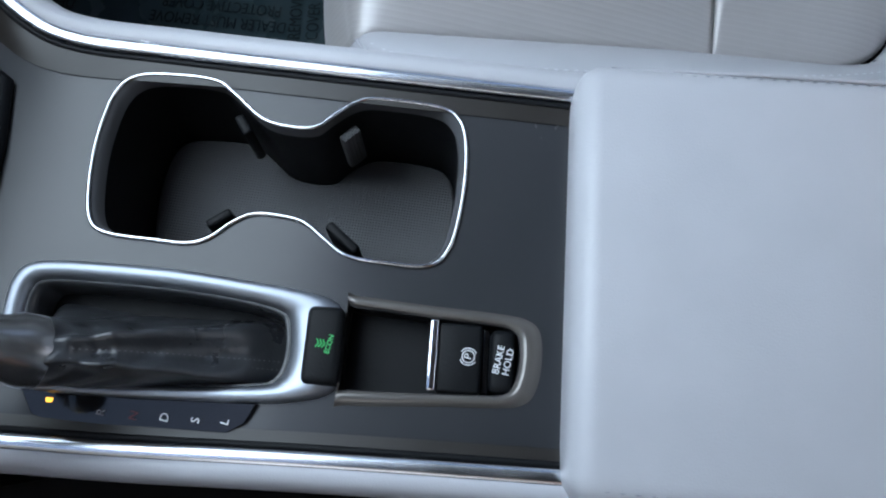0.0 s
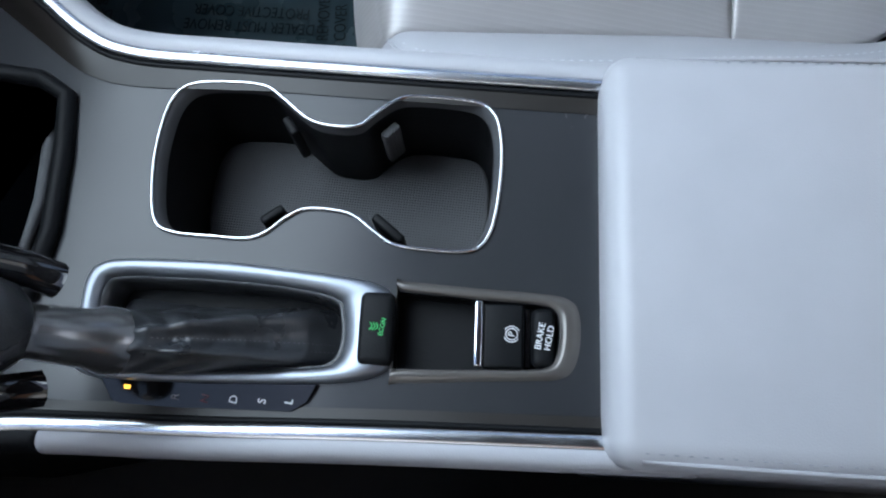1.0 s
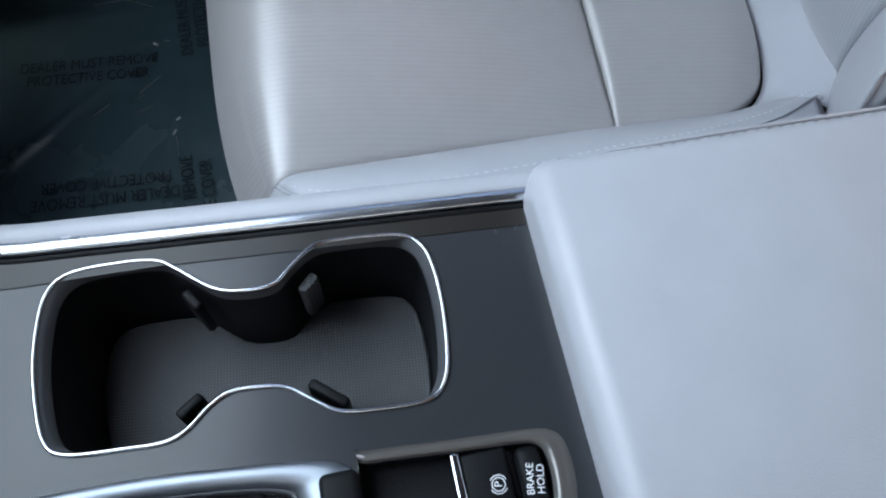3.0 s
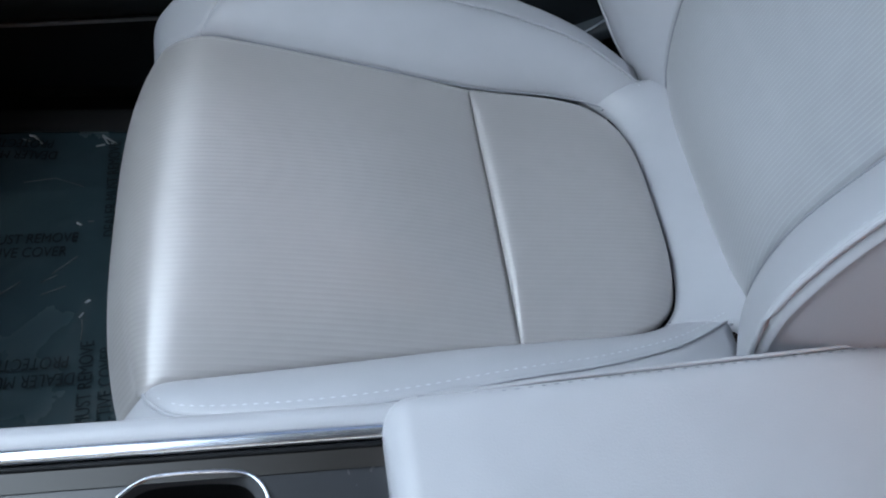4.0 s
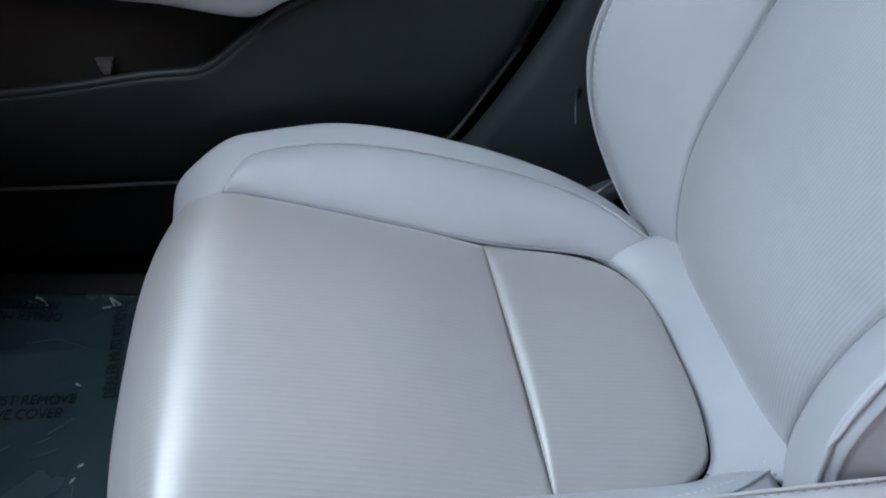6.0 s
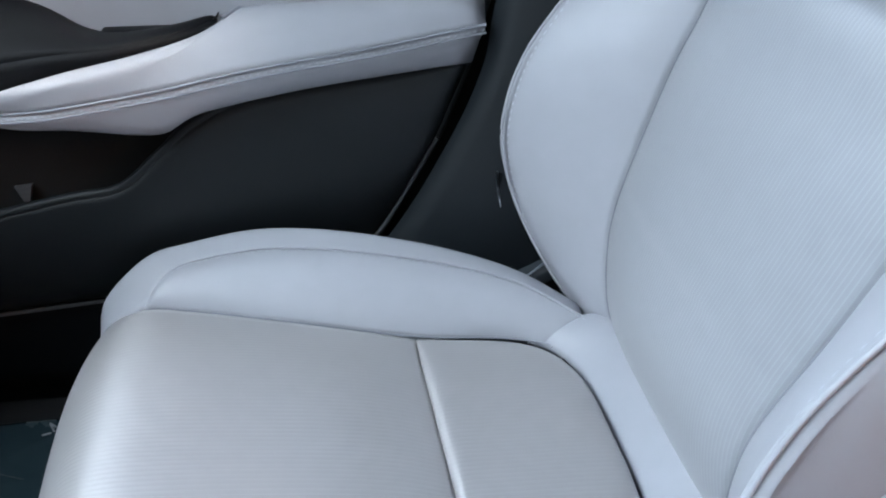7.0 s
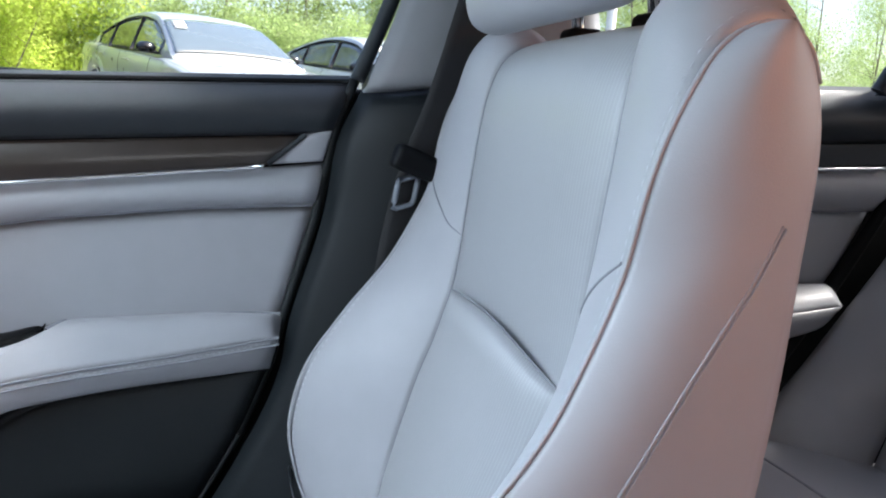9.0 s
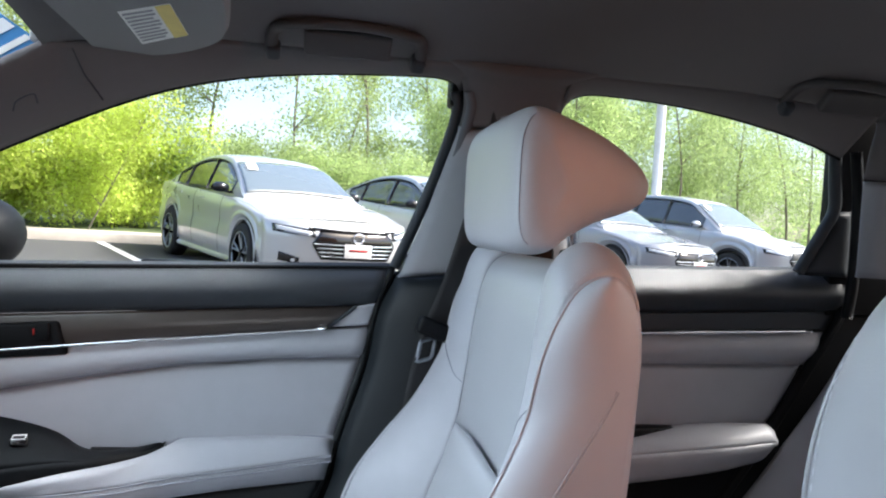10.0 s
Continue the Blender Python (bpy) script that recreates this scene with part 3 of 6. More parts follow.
        tube("seam", cr(seat_side([(x, w, z + 0.001) for x, w, z in INNER], s), 60), 0.0009, SEAM, seat)
    tube("seam", cr(seat_side([(0.246, 0.128, 0.459), (0.265, 0.140, 0.470), (0.286, 0.147, 0.484)], 1), 12), 0.001, SEAM, seat)
    tube("seam", cr(seat_side([(0.246, 0.128, 0.459), (0.265, 0.140, 0.470), (0.286, 0.147, 0.484)], -1), 12), 0.001, SEAM, seat)
    # backrest
    lean = lambda z: -0.014 * np.exp(-((z - 0.60) / 0.09) ** 2)

    def span(lo, hi, n, m=36):
        v = np.linspace(1, -1, m)
        c = cr(B_IN, 400)
        t = np.linspace(lo, hi, n) / (len(B_IN) - 1) * 399
        x, w, z = (np.interp(t, np.arange(400), c[:, i]) for i in range(3))
        return np.stack([x[:, None] + lean(z)[:, None] * (((1 - v) / 2) ** 2)[None], y0 + w[:, None] * v[None], np.broadcast_to(z[:, None], (n, m))], axis=2), v
    g, v = span(0, 6.85, 60)
    u = np.linspace(0, 1, 60)
    g[..., 2] += 0.016 * (1 - v ** 2)[None] * (u ** 8)[:, None]
    g[..., 0] -= 0.017 * (1 - np.abs(v) ** 3.5)[None] * np.where(u < 0.5, 1 - np.abs(2 * u - 1) ** 3, 1.12 - 0.62 * np.abs(2 * u - 1) ** 20)[:, None]
    lip = g[-1].copy()
    sheet("backrest_insert", g, CLOTH_BACK, seat, "grey ribbed cloth lower backrest insert", (-1, 0, 0.2), 0.01)
    g, v = span(6.55, 14.5, 60)
    u = np.linspace(0, 1, 60)
    g[..., 2] += 0.016 * (1 - v ** 2)[None] * ((1 - u) ** 8)[:, None]
    g[..., 0] -= 0.013 * (1 - np.abs(v) ** 3.5)[None] * np.where(u < 0.5, 1 - (1 - 2 * u) ** 4, 1 - np.abs(2 * u - 1) ** 10)[:, None]
    g[..., 0] += 0.008 * ((1 - u) ** 3)[:, None] * (1 - v ** 4)[None]
    sheet("backrest_insert", g, CLOTH_BACK, seat, "grey ribbed cloth upper backrest insert", (-1, 0, 0.2), 0.01)
    g, v = span(14.5, 21, 40, 20)
    g[..., 0] += 0.012 * (1 - v ** 2)[None]
    sheet("backrest_rear", g, LEATHER_SIDE, seat, "", (1, 0, 0), 0.01)
    tube("seam", lip + np.array((0.001, 0, 0.001)), 0.0008, SEAM, seat)
    for s in (1, -1):
        a, b = cr(seat_side(B_IN, s), 130), cr(seat_side(B_OUT, s), 130)
        if s < 0:
            a[:, 0] += np.where(np.arange(130) < 65, lean(a[:, 2]), 0)
        v = np.linspace(0, 1, 18)
        g = a[:, None] * (1 - v)[None, :, None] + b[:, None] * v[None, :, None]
        n = np.cross(np.gradient(g, axis=0), np.gradient(g, axis=1))
        n /= np.linalg.norm(n, axis=2, keepdims=True)
        if ((g - np.array((0.40, y0 + s * 0.19, 0.85))) * n).sum(axis=2).mean() < 0:
            g, n = g[:, ::-1], -n[:, ::-1]
        u = np.linspace(0, 1, 130)
        amt = 0.005 + 0.024 * np.exp(-((u - 0.62) / 0.075) ** 2)
        g = g + n * (amt[:, None] * (1 - np.abs(2 * v - 1) ** 2.4)[None])[..., None]
        sheet("backrest_bolster", g, LEATHER, seat, "", None, 0.008)
        # side panel between the front ridge and the rear edge
        k = 13.5 / (len(B_OUT) - 1)
        tf, tr = np.linspace(0, k, 60), np.linspace(1, k, 60)
        idx = np.arange(130) / 129
        f = np.stack([np.interp(tf, idx, b[:, i]) for i in range(3)], axis=1)
        q = np.stack([np.interp(tr, idx, b[:, i]) for i in range(3)], axis=1)
        side = pad("backrest_side", f, q, LEATHER_SIDE, seat, 0.020, (0, s, 0), 20, pv=2.2, pu=12, thick=0.006)
        rd = b[:95]
        tube("piping", rd, 0.0017, LEATHER, seat, "grey leather piping")
        col = 1 if np.linalg.norm(g[60, 0] - b[60]) < np.linalg.norm(g[60, -1] - b[60]) else 16
        stitches("stitching", g[8:95, col] + n[8:95, col] * 0.0006, THREAD, seat, n[8:95, col], 0.0052, 0.0030, 0.0008)
        tube("seam", a[4:90] + np.array((-0.0006, 0, 0)), 0.0009, SEAM, seat)
        fi = [(7.9 + 1.35 * k) / (len(B_IN) - 1) * 129 for k in np.linspace(0, 1, 14)]
        vi = np.linspace(0, 17, 14) if np.linalg.norm(g[60, 0] - a[60]) < 0.005 else np.linspace(17, 0, 14)
        dia = np.array([g[int(round(p)), int(round(q))] for p, q in zip(fi, vi)])
        tube("seam", cr(dia[::3], 20) + np.array((-0.0004, 0, 0)), 0.0008, SEAM, seat)
        # a second stitched seam runs up the side panel
        o = np.array(SEAT)
        sv = np.array([tuple(w.co) for w in side.data.vertices]) + o
        sd = []
        for x, z in cr([(0.268, 0.672, 0), (0.300, 0.730, 0), (0.337, 0.792, 0), (0.365, 0.840, 0), (0.386, 0.877, 0), (0.406, 0.910, 0), (0.424, 0.938, 0), (0.440, 0.968, 0)], 40)[:, :2]:
            d2 = (sv[:, 0] - x) ** 2 + (sv[:, 2] - z) ** 2
            near = np.argsort(d2)[:6]
            wt = 1 / (d2[near] + 1e-6)
            sd.append((x, (sv[near, 1] * wt).sum() / wt.sum(), z))
        sd = np.array(sd)
        for _ in range(6):
            sd[1:-1, 1] = (sd[:-2, 1] + 2 * sd[1:-1, 1] + sd[2:, 1]) / 4
        for o in (-0.0013, 0.0013):
            tube("piping", sd + np.array((o, s * 0.0004, -o * 0.6)), 0.0011, LEATHER_SIDE, seat, "grey leather welt", flat=0.7)
    rbox("seat_base", (-0.15, y0 - 0.22, 0.262), (0.40, y0 + 0.22, 0.33), BLACK, seat, 0.02, label="black plastic seat base")
    # headrest
    prof = loop([(0.350, 1.170), (0.352, 1.225), (0.370, 1.250), (0.408, 1.244), (0.465, 1.222), (0.508, 1.194), (0.520, 1.168), (0.503, 1.146), (0.458, 1.128),
                 (0.425, 1.110), (0.395, 1.090), (0.366, 1.092), (0.353, 1.114)], 6)
    vv = np.sin(np.linspace(-math.pi / 2, math.pi / 2, 61))
    sc = (1 - np.abs(vv) ** 12) ** (1 / 7)
    c = np.array((0.415, 1.165))
    rows = []
    for t, k in zip(vv, sc):
        wfac = 0.148
        p = c + (prof - c) * np.array((k, k))
        rear_in = np.clip((p[:, 0] - 0.39) / 0.12, 0, 1)
        bow = 0.005 * (t ** 2) * np.clip((0.42 - p[:, 0]) / 0.06, 0, 1)
        rows.append(np.stack([p[:, 0] + bow, y0 + t * wfac * (1 - 0.10 * rear_in), p[:, 1]], axis=1))
    g = np.array(rows)
    nu, nv = g.shape[:2]
    faces = quads(nu, nv, False, True)
    hr = mesh_part("headrest", g.reshape(-1, 3), [f[::-1] for f in faces], LEATHER, seat, "light grey leather headrest")
    for t in (-0.955, 0.955):
        i = int(np.argmin(np.abs(vv - t)))
        row = np.roll(g[i], len(prof) // 2, axis=0)
        sel = row[row[:, 0] < 0.378]
        tube("seam", sel + np.array((0, 0.0004 * np.sign(t), 0)), 0.0008, SEAM, hr)
    for s in (1, -1):
        tube("headrest_post", [(0.455, y0 + s * 0.07, 1.04), (0.443, y0 + s * 0.07, 1.14)], 0.006, CHROME, seat, "chrome headrest post")
        rbox("post_guide", (0.436, y0 + s * 0.07 - 0.016, 1.066), (0.468, y0 + s * 0.07 + 0.016, 1.096), BLACK, seat, 0.006, label="black post guide")
    return seat


passenger_seat = build_seat()
driver_seat = copy_thing(passenger_seat, pose(SEAT[0] + 0.137, -SEAT[1] - 0.035, SEAT[2] - 0.03, 0, -7, 0))
driver_seat["label"] = "light grey leather driver seat with upright backrest"

# ---- centre console ----
CZ = 0.602
console = thing("center_console", (-0.1, 0, 0.27), "dark satin centre console with chrome edges and light grey padded sides", "console")
LIP_DARK = material("dark_brown_satin", (0.016, 0.014, 0.013), 0.35, var=0.1, spec=0.4)
RIM_SATIN = material("brown_grey_satin_rim", (0.14, 0.132, 0.126), 0.24, metal=0.5, var=0.08)
RIM_GREY = material("grey_satin_plastic", (0.065, 0.068, 0.075), 0.4, var=0.08)
CUP = loop([(-0.259, 0.019), (-0.262, 0.045), (-0.260, 0.072), (-0.250, 0.085), (-0.228, 0.089), (-0.203, 0.089), (-0.190, 0.082), (-0.171, 0.069), (-0.155, 0.066),
            (-0.139, 0.068), (-0.130, 0.077), (-0.119, 0.087), (-0.106, 0.091), (-0.072, 0.091), (-0.059, 0.085), (-0.053, 0.072), (-0.050, 0.050), (-0.050, 0.024),
            (-0.053, 0.006), (-0.062, -0.004), (-0.086, -0.006), (-0.107, -0.005), (-0.120, 0.002), (-0.133, 0.010), (-0.146, 0.012), (-0.162, 0.011), (-0.173, 0.004),
            (-0.183, -0.006), (-0.194, -0.011), (-0.213, -0.012), (-0.240, -0.012), (-0.252, -0.005)], 4)
BEZEL = loop([(-0.281, -0.066), (-0.282, -0.047), (-0.276, -0.036), (-0.256, -0.031), (-0.202, -0.027), (-0.161, -0.027), (-0.124, -0.028), (-0.108, -0.031), (-0.103, -0.038),
              (-0.098, -0.069), (-0.101, -0.079), (-0.114, -0.085), (-0.137, -0.090), (-0.187, -0.096), (-0.240, -0.101), (-0.272, -0.100), (-0.280, -0.088)], 5)
WELL = loop([(-0.270, -0.066), (-0.270, -0.048), (-0.258, -0.042), (-0.200, -0.038), (-0.160, -0.038), (-0.136, -0.041), (-0.130, -0.048), (-0.127, -0.064), (-0.130, -0.076),
             (-0.142, -0.081), (-0.188, -0.088), (-0.240, -0.093), (-0.266, -0.090)], 5)
TROUGH = loop([(-0.100, -0.034), (-0.096, -0.0325), (-0.055, -0.032), (-0.022, -0.0312), (-0.0125, -0.0325), (-0.0085, -0.0375), (-0.0072, -0.050), (-0.0085, -0.0605), (-0.0125, -0.0655), (-0.022, -0.0678), (-0.050, -0.071), (-0.092, -0.0755), (-0.097, -0.073)], 3)
TRAY = [(-0.322, 0.070), (-0.312, -0.02), (-0.316, -0.062), (-0.44, -0.075), (-0.44, 0.082)]
STRIP_F = cr([(-0.42, 0.172, 0.66), (-0.385, 0.149, 0.640), (-0.354, 0.128, 0.622), (-0.322, 0.108, 0.609), (-0.290, 0.100, 0.605), (-0.229, 0.100, 0.605), (-0.121, 0.102, 0.605), (0.07, 0.106, 0.605)], 60)
STRIP_N = cr([(-0.42, -0.165, 0.66), (-0.36, -0.143, 0.63), (-0.309, -0.131, 0.610), (-0.268, -0.126, 0.605), (-0.198, -0.120, 0.605), (-0.090, -0.109, 0.605), (0.07, -0.095, 0.605)], 60)
outer = [(p[0], p[1] - 0.002) for p in STRIP_F[::3]] + [(0.07, 0.0)] + [(p[0], p[1] + 0.002) for p in STRIP_N[::-3]]
plate("top_panel", outer, [CUP[:, :2], WELL[:, :2], TROUGH[:, :2], TRAY], CZ, 0.012, PANEL, console, "dark brown-grey satin top panel")
# padded side rails
for strip, s in ((STRIP_F, 1), (STRIP_N, -1)):
    tube("chrome_strip", strip + np.array((0, s * 0.003, 0.001)), 0.0046, BRUSHED, console, "satin chrome edge strip", 10, flat=0.5)
    tube("strip_groove", strip + np.array((0, -s * 0.0032, -0.0015)), 0.0020, BLACK, console, "dark groove beside the strip")
    w = 0.021 if s > 0 else 0.020
    prof = [(0.005, 0.001), (0.009, 0.0035), (w * 0.7, 0.003), (w, -0.004), (w + 0.006, -0.03), (w + 0.010, -0.12), (w + 0.012, -0.335)]
    if s < 0:
        prof = [(0.005, 0.001), (0.009, 0.0032), (0.014, 0.002), (0.0175, -0.003), (0.0185, -0.010), (0.017, -0.020)]
        side = [[(p[0], p[1] - a, max(p[2] + b, 0.262)) for a, b in ((0.014, -0.016), (0.010, -0.10), (0.008, -0.335))] for p in strip]
        sheet("lower_side", side, BLACK, console, "black lower console side", (0, -1, 0), 0.004)
    pr = cr(prof, 26)
    g = [[(p[0], p[1] + s * a, max(p[2] + b, 0.262)) for a, b in pr] for p in strip]
    if s < 0:
        cut = int(np.argmax(strip[:, 0] > -0.285))
        sheet("front_cap", g[:cut + 1], BLACK, console, "black front end of the padded side", (0, s, 1), 0.004)
        g = g[cut:]
    sheet("side_rail", g, LEATHER, console, "light grey padded side", (0, s, 1), 0.004)
    lip = [[(p[0], p[1] - s * (0.004 + (0.007 if s < 0 else 0.011 + 0.05 * max(0, -0.20 - p[0])) * k), p[2] - 0.001 - (p[2] - CZ - 0.0018) * k) for k in np.linspace(0, 1, 4)] for p in strip[6:]]
    sheet("inner_lip", lip, LIP_DARK, console, "dark inner side of the edge", (0, -s, 1), 0.0)
# cup holder
mesh_part("cup_well", np.vstack([flat2(CUP[:, :2], CZ), *[flat2(CUP[:, :2].mean(0) + (CUP[:, :2] - CUP[:, :2].mean(0)) * k, z) for k, z in ((0.985, CZ - 0.004), (0.975, CZ - 0.012), (0.95, 0.55), (0.935, 0.518))]]),
                quads(5, len(CUP), False, True), BLACK, console, "black plastic cup holder walls")
cm = CUP[:, :2].mean(0)
floor_pts = cm + (CUP[:, :2] - cm) * 0.93
slab("cup_mat", flat2(floor_pts, 0.524), 0.004, CUP_MAT, console, (0, 0, 1), "textured dark rubber cup mat", 0.0015)
tube("cup_ring", flat2(CUP[:, :2], CZ + 0.0010), 0.0012, CHROME, console, "chrome ring round the cup holder", 8, True)
mesh_part("cup_ring_inner", np.vstack([flat2(cm + (CUP[:, :2] - cm) * k, z) for k, z in ((0.995, CZ + 0.0006), (0.972, CZ - 0.0015), (0.955, CZ - 0.009))]), [f[::-1] for f in quads(3, len(CUP), False, True)], RIM_GREY, console, "grey inner lip of the cup holder")
for x, y, a, w, m in ((-0.186, 0.070, -50, 0.007, BLACK), (-0.122, 0.073, 50, 0.0065, CUP_MAT), (-0.186, 0.010, 40, 0.008, BLACK), (-0.114, 0.009, -35, 0.012, BLACK)):
    rbox("cup_finger", (x - w, y - 0.003, 0.552), (x + w, y + 0.003, 0.590), m, console, 0.002, label="rubber cup retaining tab", turn=pose(0, 0, 0, 0, 0, a))
# storage tray in front
rbox("tray_floor", (-0.46, -0.085, 0.50), (-0.30, 0.09, 0.51), BLACK, console, 0.003)
tube("tray_frame", [(-0.43, 0.083, CZ + 0.004), (-0.345, 0.078, CZ + 0.004), (-0.326, 0.068, CZ + 0.003), (-0.318, 0.03, CZ + 0.003), (-0.312, -0.02, CZ + 0.003), (-0.315, -0.060, CZ + 0.003), (-0.33, -0.072, CZ + 0.004), (-0.43, -0.078, CZ + 0.004)], 0.006, BLACK, console, "black rubber tray edge", 8)
tube("tray_frame", [(-0.43, 0.07, CZ - 0.004), (-0.350, 0.066, CZ - 0.004), (-0.336, 0.056, CZ - 0.004), (-0.328, 0.0, CZ - 0.004), (-0.330, -0.056, CZ - 0.004), (-0.43, -0.062, CZ - 0.004)], 0.004, RUBBER, console, "", 8)
for y in (-0.085, 0.088):
    rbox("tray_wall", (-0.46, y - 0.004, 0.50), (-0.315, y + 0.004, 0.60), BLACK, console, 0.002)
rbox("tray_wall", (-0.322, -0.08, 0.50), (-0.312, 0.085, 0.598), BLACK, console, 0.002)
# shifter surround
nb = len(BEZEL)
wl = np.array([WELL[int(i * len(WELL) / nb) % len(WELL)][:2] for i in range(nb)])
rows = []
for k, dz in ((0.0, 0.0), (0.06, 0.004), (0.3, 0.0065), (0.7, 0.0055), (0.93, 0.002), (1.0, -0.006)):
    rows.append(flat2(BEZEL[:, :2] * (1 - k) + wl * k, CZ + dz))
mesh_part("shifter_bezel", np.vstack(rows), [f[::-1] for f in quads(6, nb, False, True)], SATIN, console, "satin silver shifter surround")
mesh_part("boot_frame", np.vstack([flat2(WELL[:, :2].mean(0) + (WELL[:, :2] - WELL[:, :2].mean(0)) * np.array(k), CZ + dz) for k, dz in (((1.01, 1.01), 0.0005), ((0.985, 0.97), 0.0005), ((0.965, 0.93), -0.008), ((0.962, 0.925), -0.022))]), [f[::-1] for f in quads(4, len(WELL), False, True)], BOOT, console, "black frame inside the shifter surround")
rbox("boot_base", (-0.275, -0.098, 0.575), (-0.122, -0.034, 0.580), BLACK, console, 0.001)
# gear display
def display_z(y, over=0.0):
    """Height of the gear display, which leans towards the driver."""
    return CZ + 0.0032 + 0.14 * (y + 0.097) + over


gear = slab("gear_display", [(-0.259, -0.1015, display_z(-0.1015)), (-0.200, -0.0970, display_z(-0.0970)), (-0.136, -0.0905, display_z(-0.0905)), (-0.140, -0.1005, display_z(-0.1005)), (-0.148, -0.1065, display_z(-0.1065)),
                              (-0.200, -0.1115, display_z(-0.1115)), (-0.240, -0.1152, display_z(-0.1152)), (-0.251, -0.1125, display_z(-0.1125))], 0.004, GLOSS, console, (0, -0.14, 0.99), "gloss black gear display strip", 0.0008)
along, up = (0.1, 0.995, 0), (-0.995, 0.1, 0)
for ch, x, y, m in (("D", -0.181, -0.1040, WHITE_INK), ("S", -0.165, -0.1030, WHITE_INK), ("L", -0.150, -0.1015, WHITE_INK), ("N", -0.197, -0.1055, DIM_RED), ("R", -0.214, -0.1065, DIM_INK)):
    words("gear_letter", ch, (x, y, display_z(y, 0.0006)), (0.1, 0.985, 0.139), up, 0.0064, m, gear)
slab("amber_lamp", [(-0.2445, -0.1036, display_z(-0.1036, 0.0006)), (-0.2405, -0.1033, display_z(-0.1033, 0.0006)), (-0.2409, -0.1056, display_z(-0.1056, 0.0006)), (-0.2441, -0.1058, display_z(-0.1058, 0.0006))], 0.0004, AMBER_LIT, gear, (0, -0.14, 0.99), "amber lit position mark", 0.0003)
# switches behind the shifter
econ = rbox("econ_button", (-0.1180, -0.0765, CZ - 0.006), (-0.0985, -0.0355, CZ + 0.0095), BLACK, console, 0.004, 4, "black mode button with green lit symbol", turn=pose(0, 0, 0, 0, 0, 5))
words("econ_word", "ECON", (-0.1045, -0.0555, CZ + 0.0098), along, up, 0.0036, GREEN_LIT, econ)
for k in range(3):
    tube("leaf_mark", [(-0.1115 + 0.0016 * k, -0.0578, CZ + 0.0098), (-0.1100 + 0.0016 * k, -0.0557, CZ + 0.0098), (-0.1114 + 0.0016 * k, -0.0536, CZ + 0.0098)], 0.00028, GREEN_LIT, econ, "", 6)
mesh_part("trough", np.vstack([flat2(TROUGH[:, :2], CZ), flat2(TROUGH[:, :2], CZ - 0.016)]), quads(2, len(TROUGH), False, True) + [tuple(len(TROUGH) + i for i in range(len(TROUGH)))], BLACK, console, "black recessed switch trough", False)
nt = len(TROUGH)
tm = TROUGH[:, :2].mean(0)
rows = []
for k, e, dz in ((1.0, 0.0, -0.0010), (1.04, 0.001, 0.0022), (1.12, 0.004, 0.0034), (1.24, 0.009, 0.0026), (1.36, 0.013, -0.0004)):
    ring = tm + (TROUGH[:, :2] - tm) * np.array((1 + 0.02 * (k - 1) / 0.36, k))
    ring[:, 0] += e * np.clip((TROUGH[:, 0] - tm[0]) / 0.04, 0, 1) ** 2
    rows.append(flat2(ring, CZ + dz))
mesh_part("trough_rim", np.vstack(rows), quads(5, nt, False, True), RIM_SATIN, console, "satin rim round the switches")
tilt = pose(0, 0, 0, 0, 0, 5)
rbox("brake_switch_edge", (-0.0545, -0.0700, CZ - 0.004), (-0.0495, -0.0325, CZ + 0.003), CHROME, console, 0.0015, label="chrome edge of the parking brake switch", turn=tilt)
pb = rbox("parking_brake_switch", (-0.0495, -0.0690, CZ - 0.008), (-0.0265, -0.0325, CZ + 0.001), BLACK, console, 0.002, label="black parking brake switch", turn=tilt)
bh = rbox("brake_hold_button", (-0.0225, -0.0660, CZ - 0.008), (-0.0090, -0.0320, CZ + 0.0012), BLACK, console, 0.0055, label="black button marked BRAKE HOLD", turn=tilt)
rbox("switch_gap", (-0.0265, -0.0670, CZ - 0.012), (-0.0225, -0.0325, CZ - 0.004), GLOSS, console, 0.001, turn=tilt)
words("hold_word", "BRAKE\nHOLD", (-0.0152, -0.0490, CZ + 0.0014), along, up, 0.0051, WHITE_INK, bh)
words("park_mark", "P", (-0.0335, -0.0495, CZ + 0.0012), along, up, 0.0055, WHITE_INK, pb)
ang = np.linspace(0, 2 * math.pi, 28, endpoint=False)
tube("park_ring", [(-0.0335 + 0.0032 * math.cos(a), -0.0495 + 0.0032 * math.sin(a), CZ + 0.0012) for a in ang], 0.0003, WHITE_INK, pb, "", 6, True)
for s in (1, -1):
    tube("park_arc", [(-0.0335 + 0.0044 * math.cos(a), -0.0495 + s * 0.0044 * math.sin(a), CZ + 0.0012) for a in np.linspace(0.5, 2.64, 12)], 0.0003, WHITE_INK, pb, "", 6)
# gear lever
lever = thing("gear_lever", (-0.2, -0.066, 0.578), "gear lever with a black leather boot and dark satin neck", "gear lever")
edge2d = np.vstack([WELL[:, :2], WELL[:1, :2]])
gone = np.concatenate([[0], np.cumsum(np.linalg.norm(np.diff(edge2d, axis=0), axis=1))])
stops = np.linspace(0, gone[-1], 90, endpoint=False)
base = flat2(np.stack([np.interp(stops, gone, edge2d[:, i]) for i in range(2)], axis=1) * 0.985 + WELL[:, :2].mean(0) * 0.015, 0.580)
neck = np.array((-0.236, -0.0860, 0.648))
axis = np.array((-0.62, -0.10, 0.78))
axis /= np.linalg.norm(axis)
e1 = np.array((0.78, 0.0, 0.62))
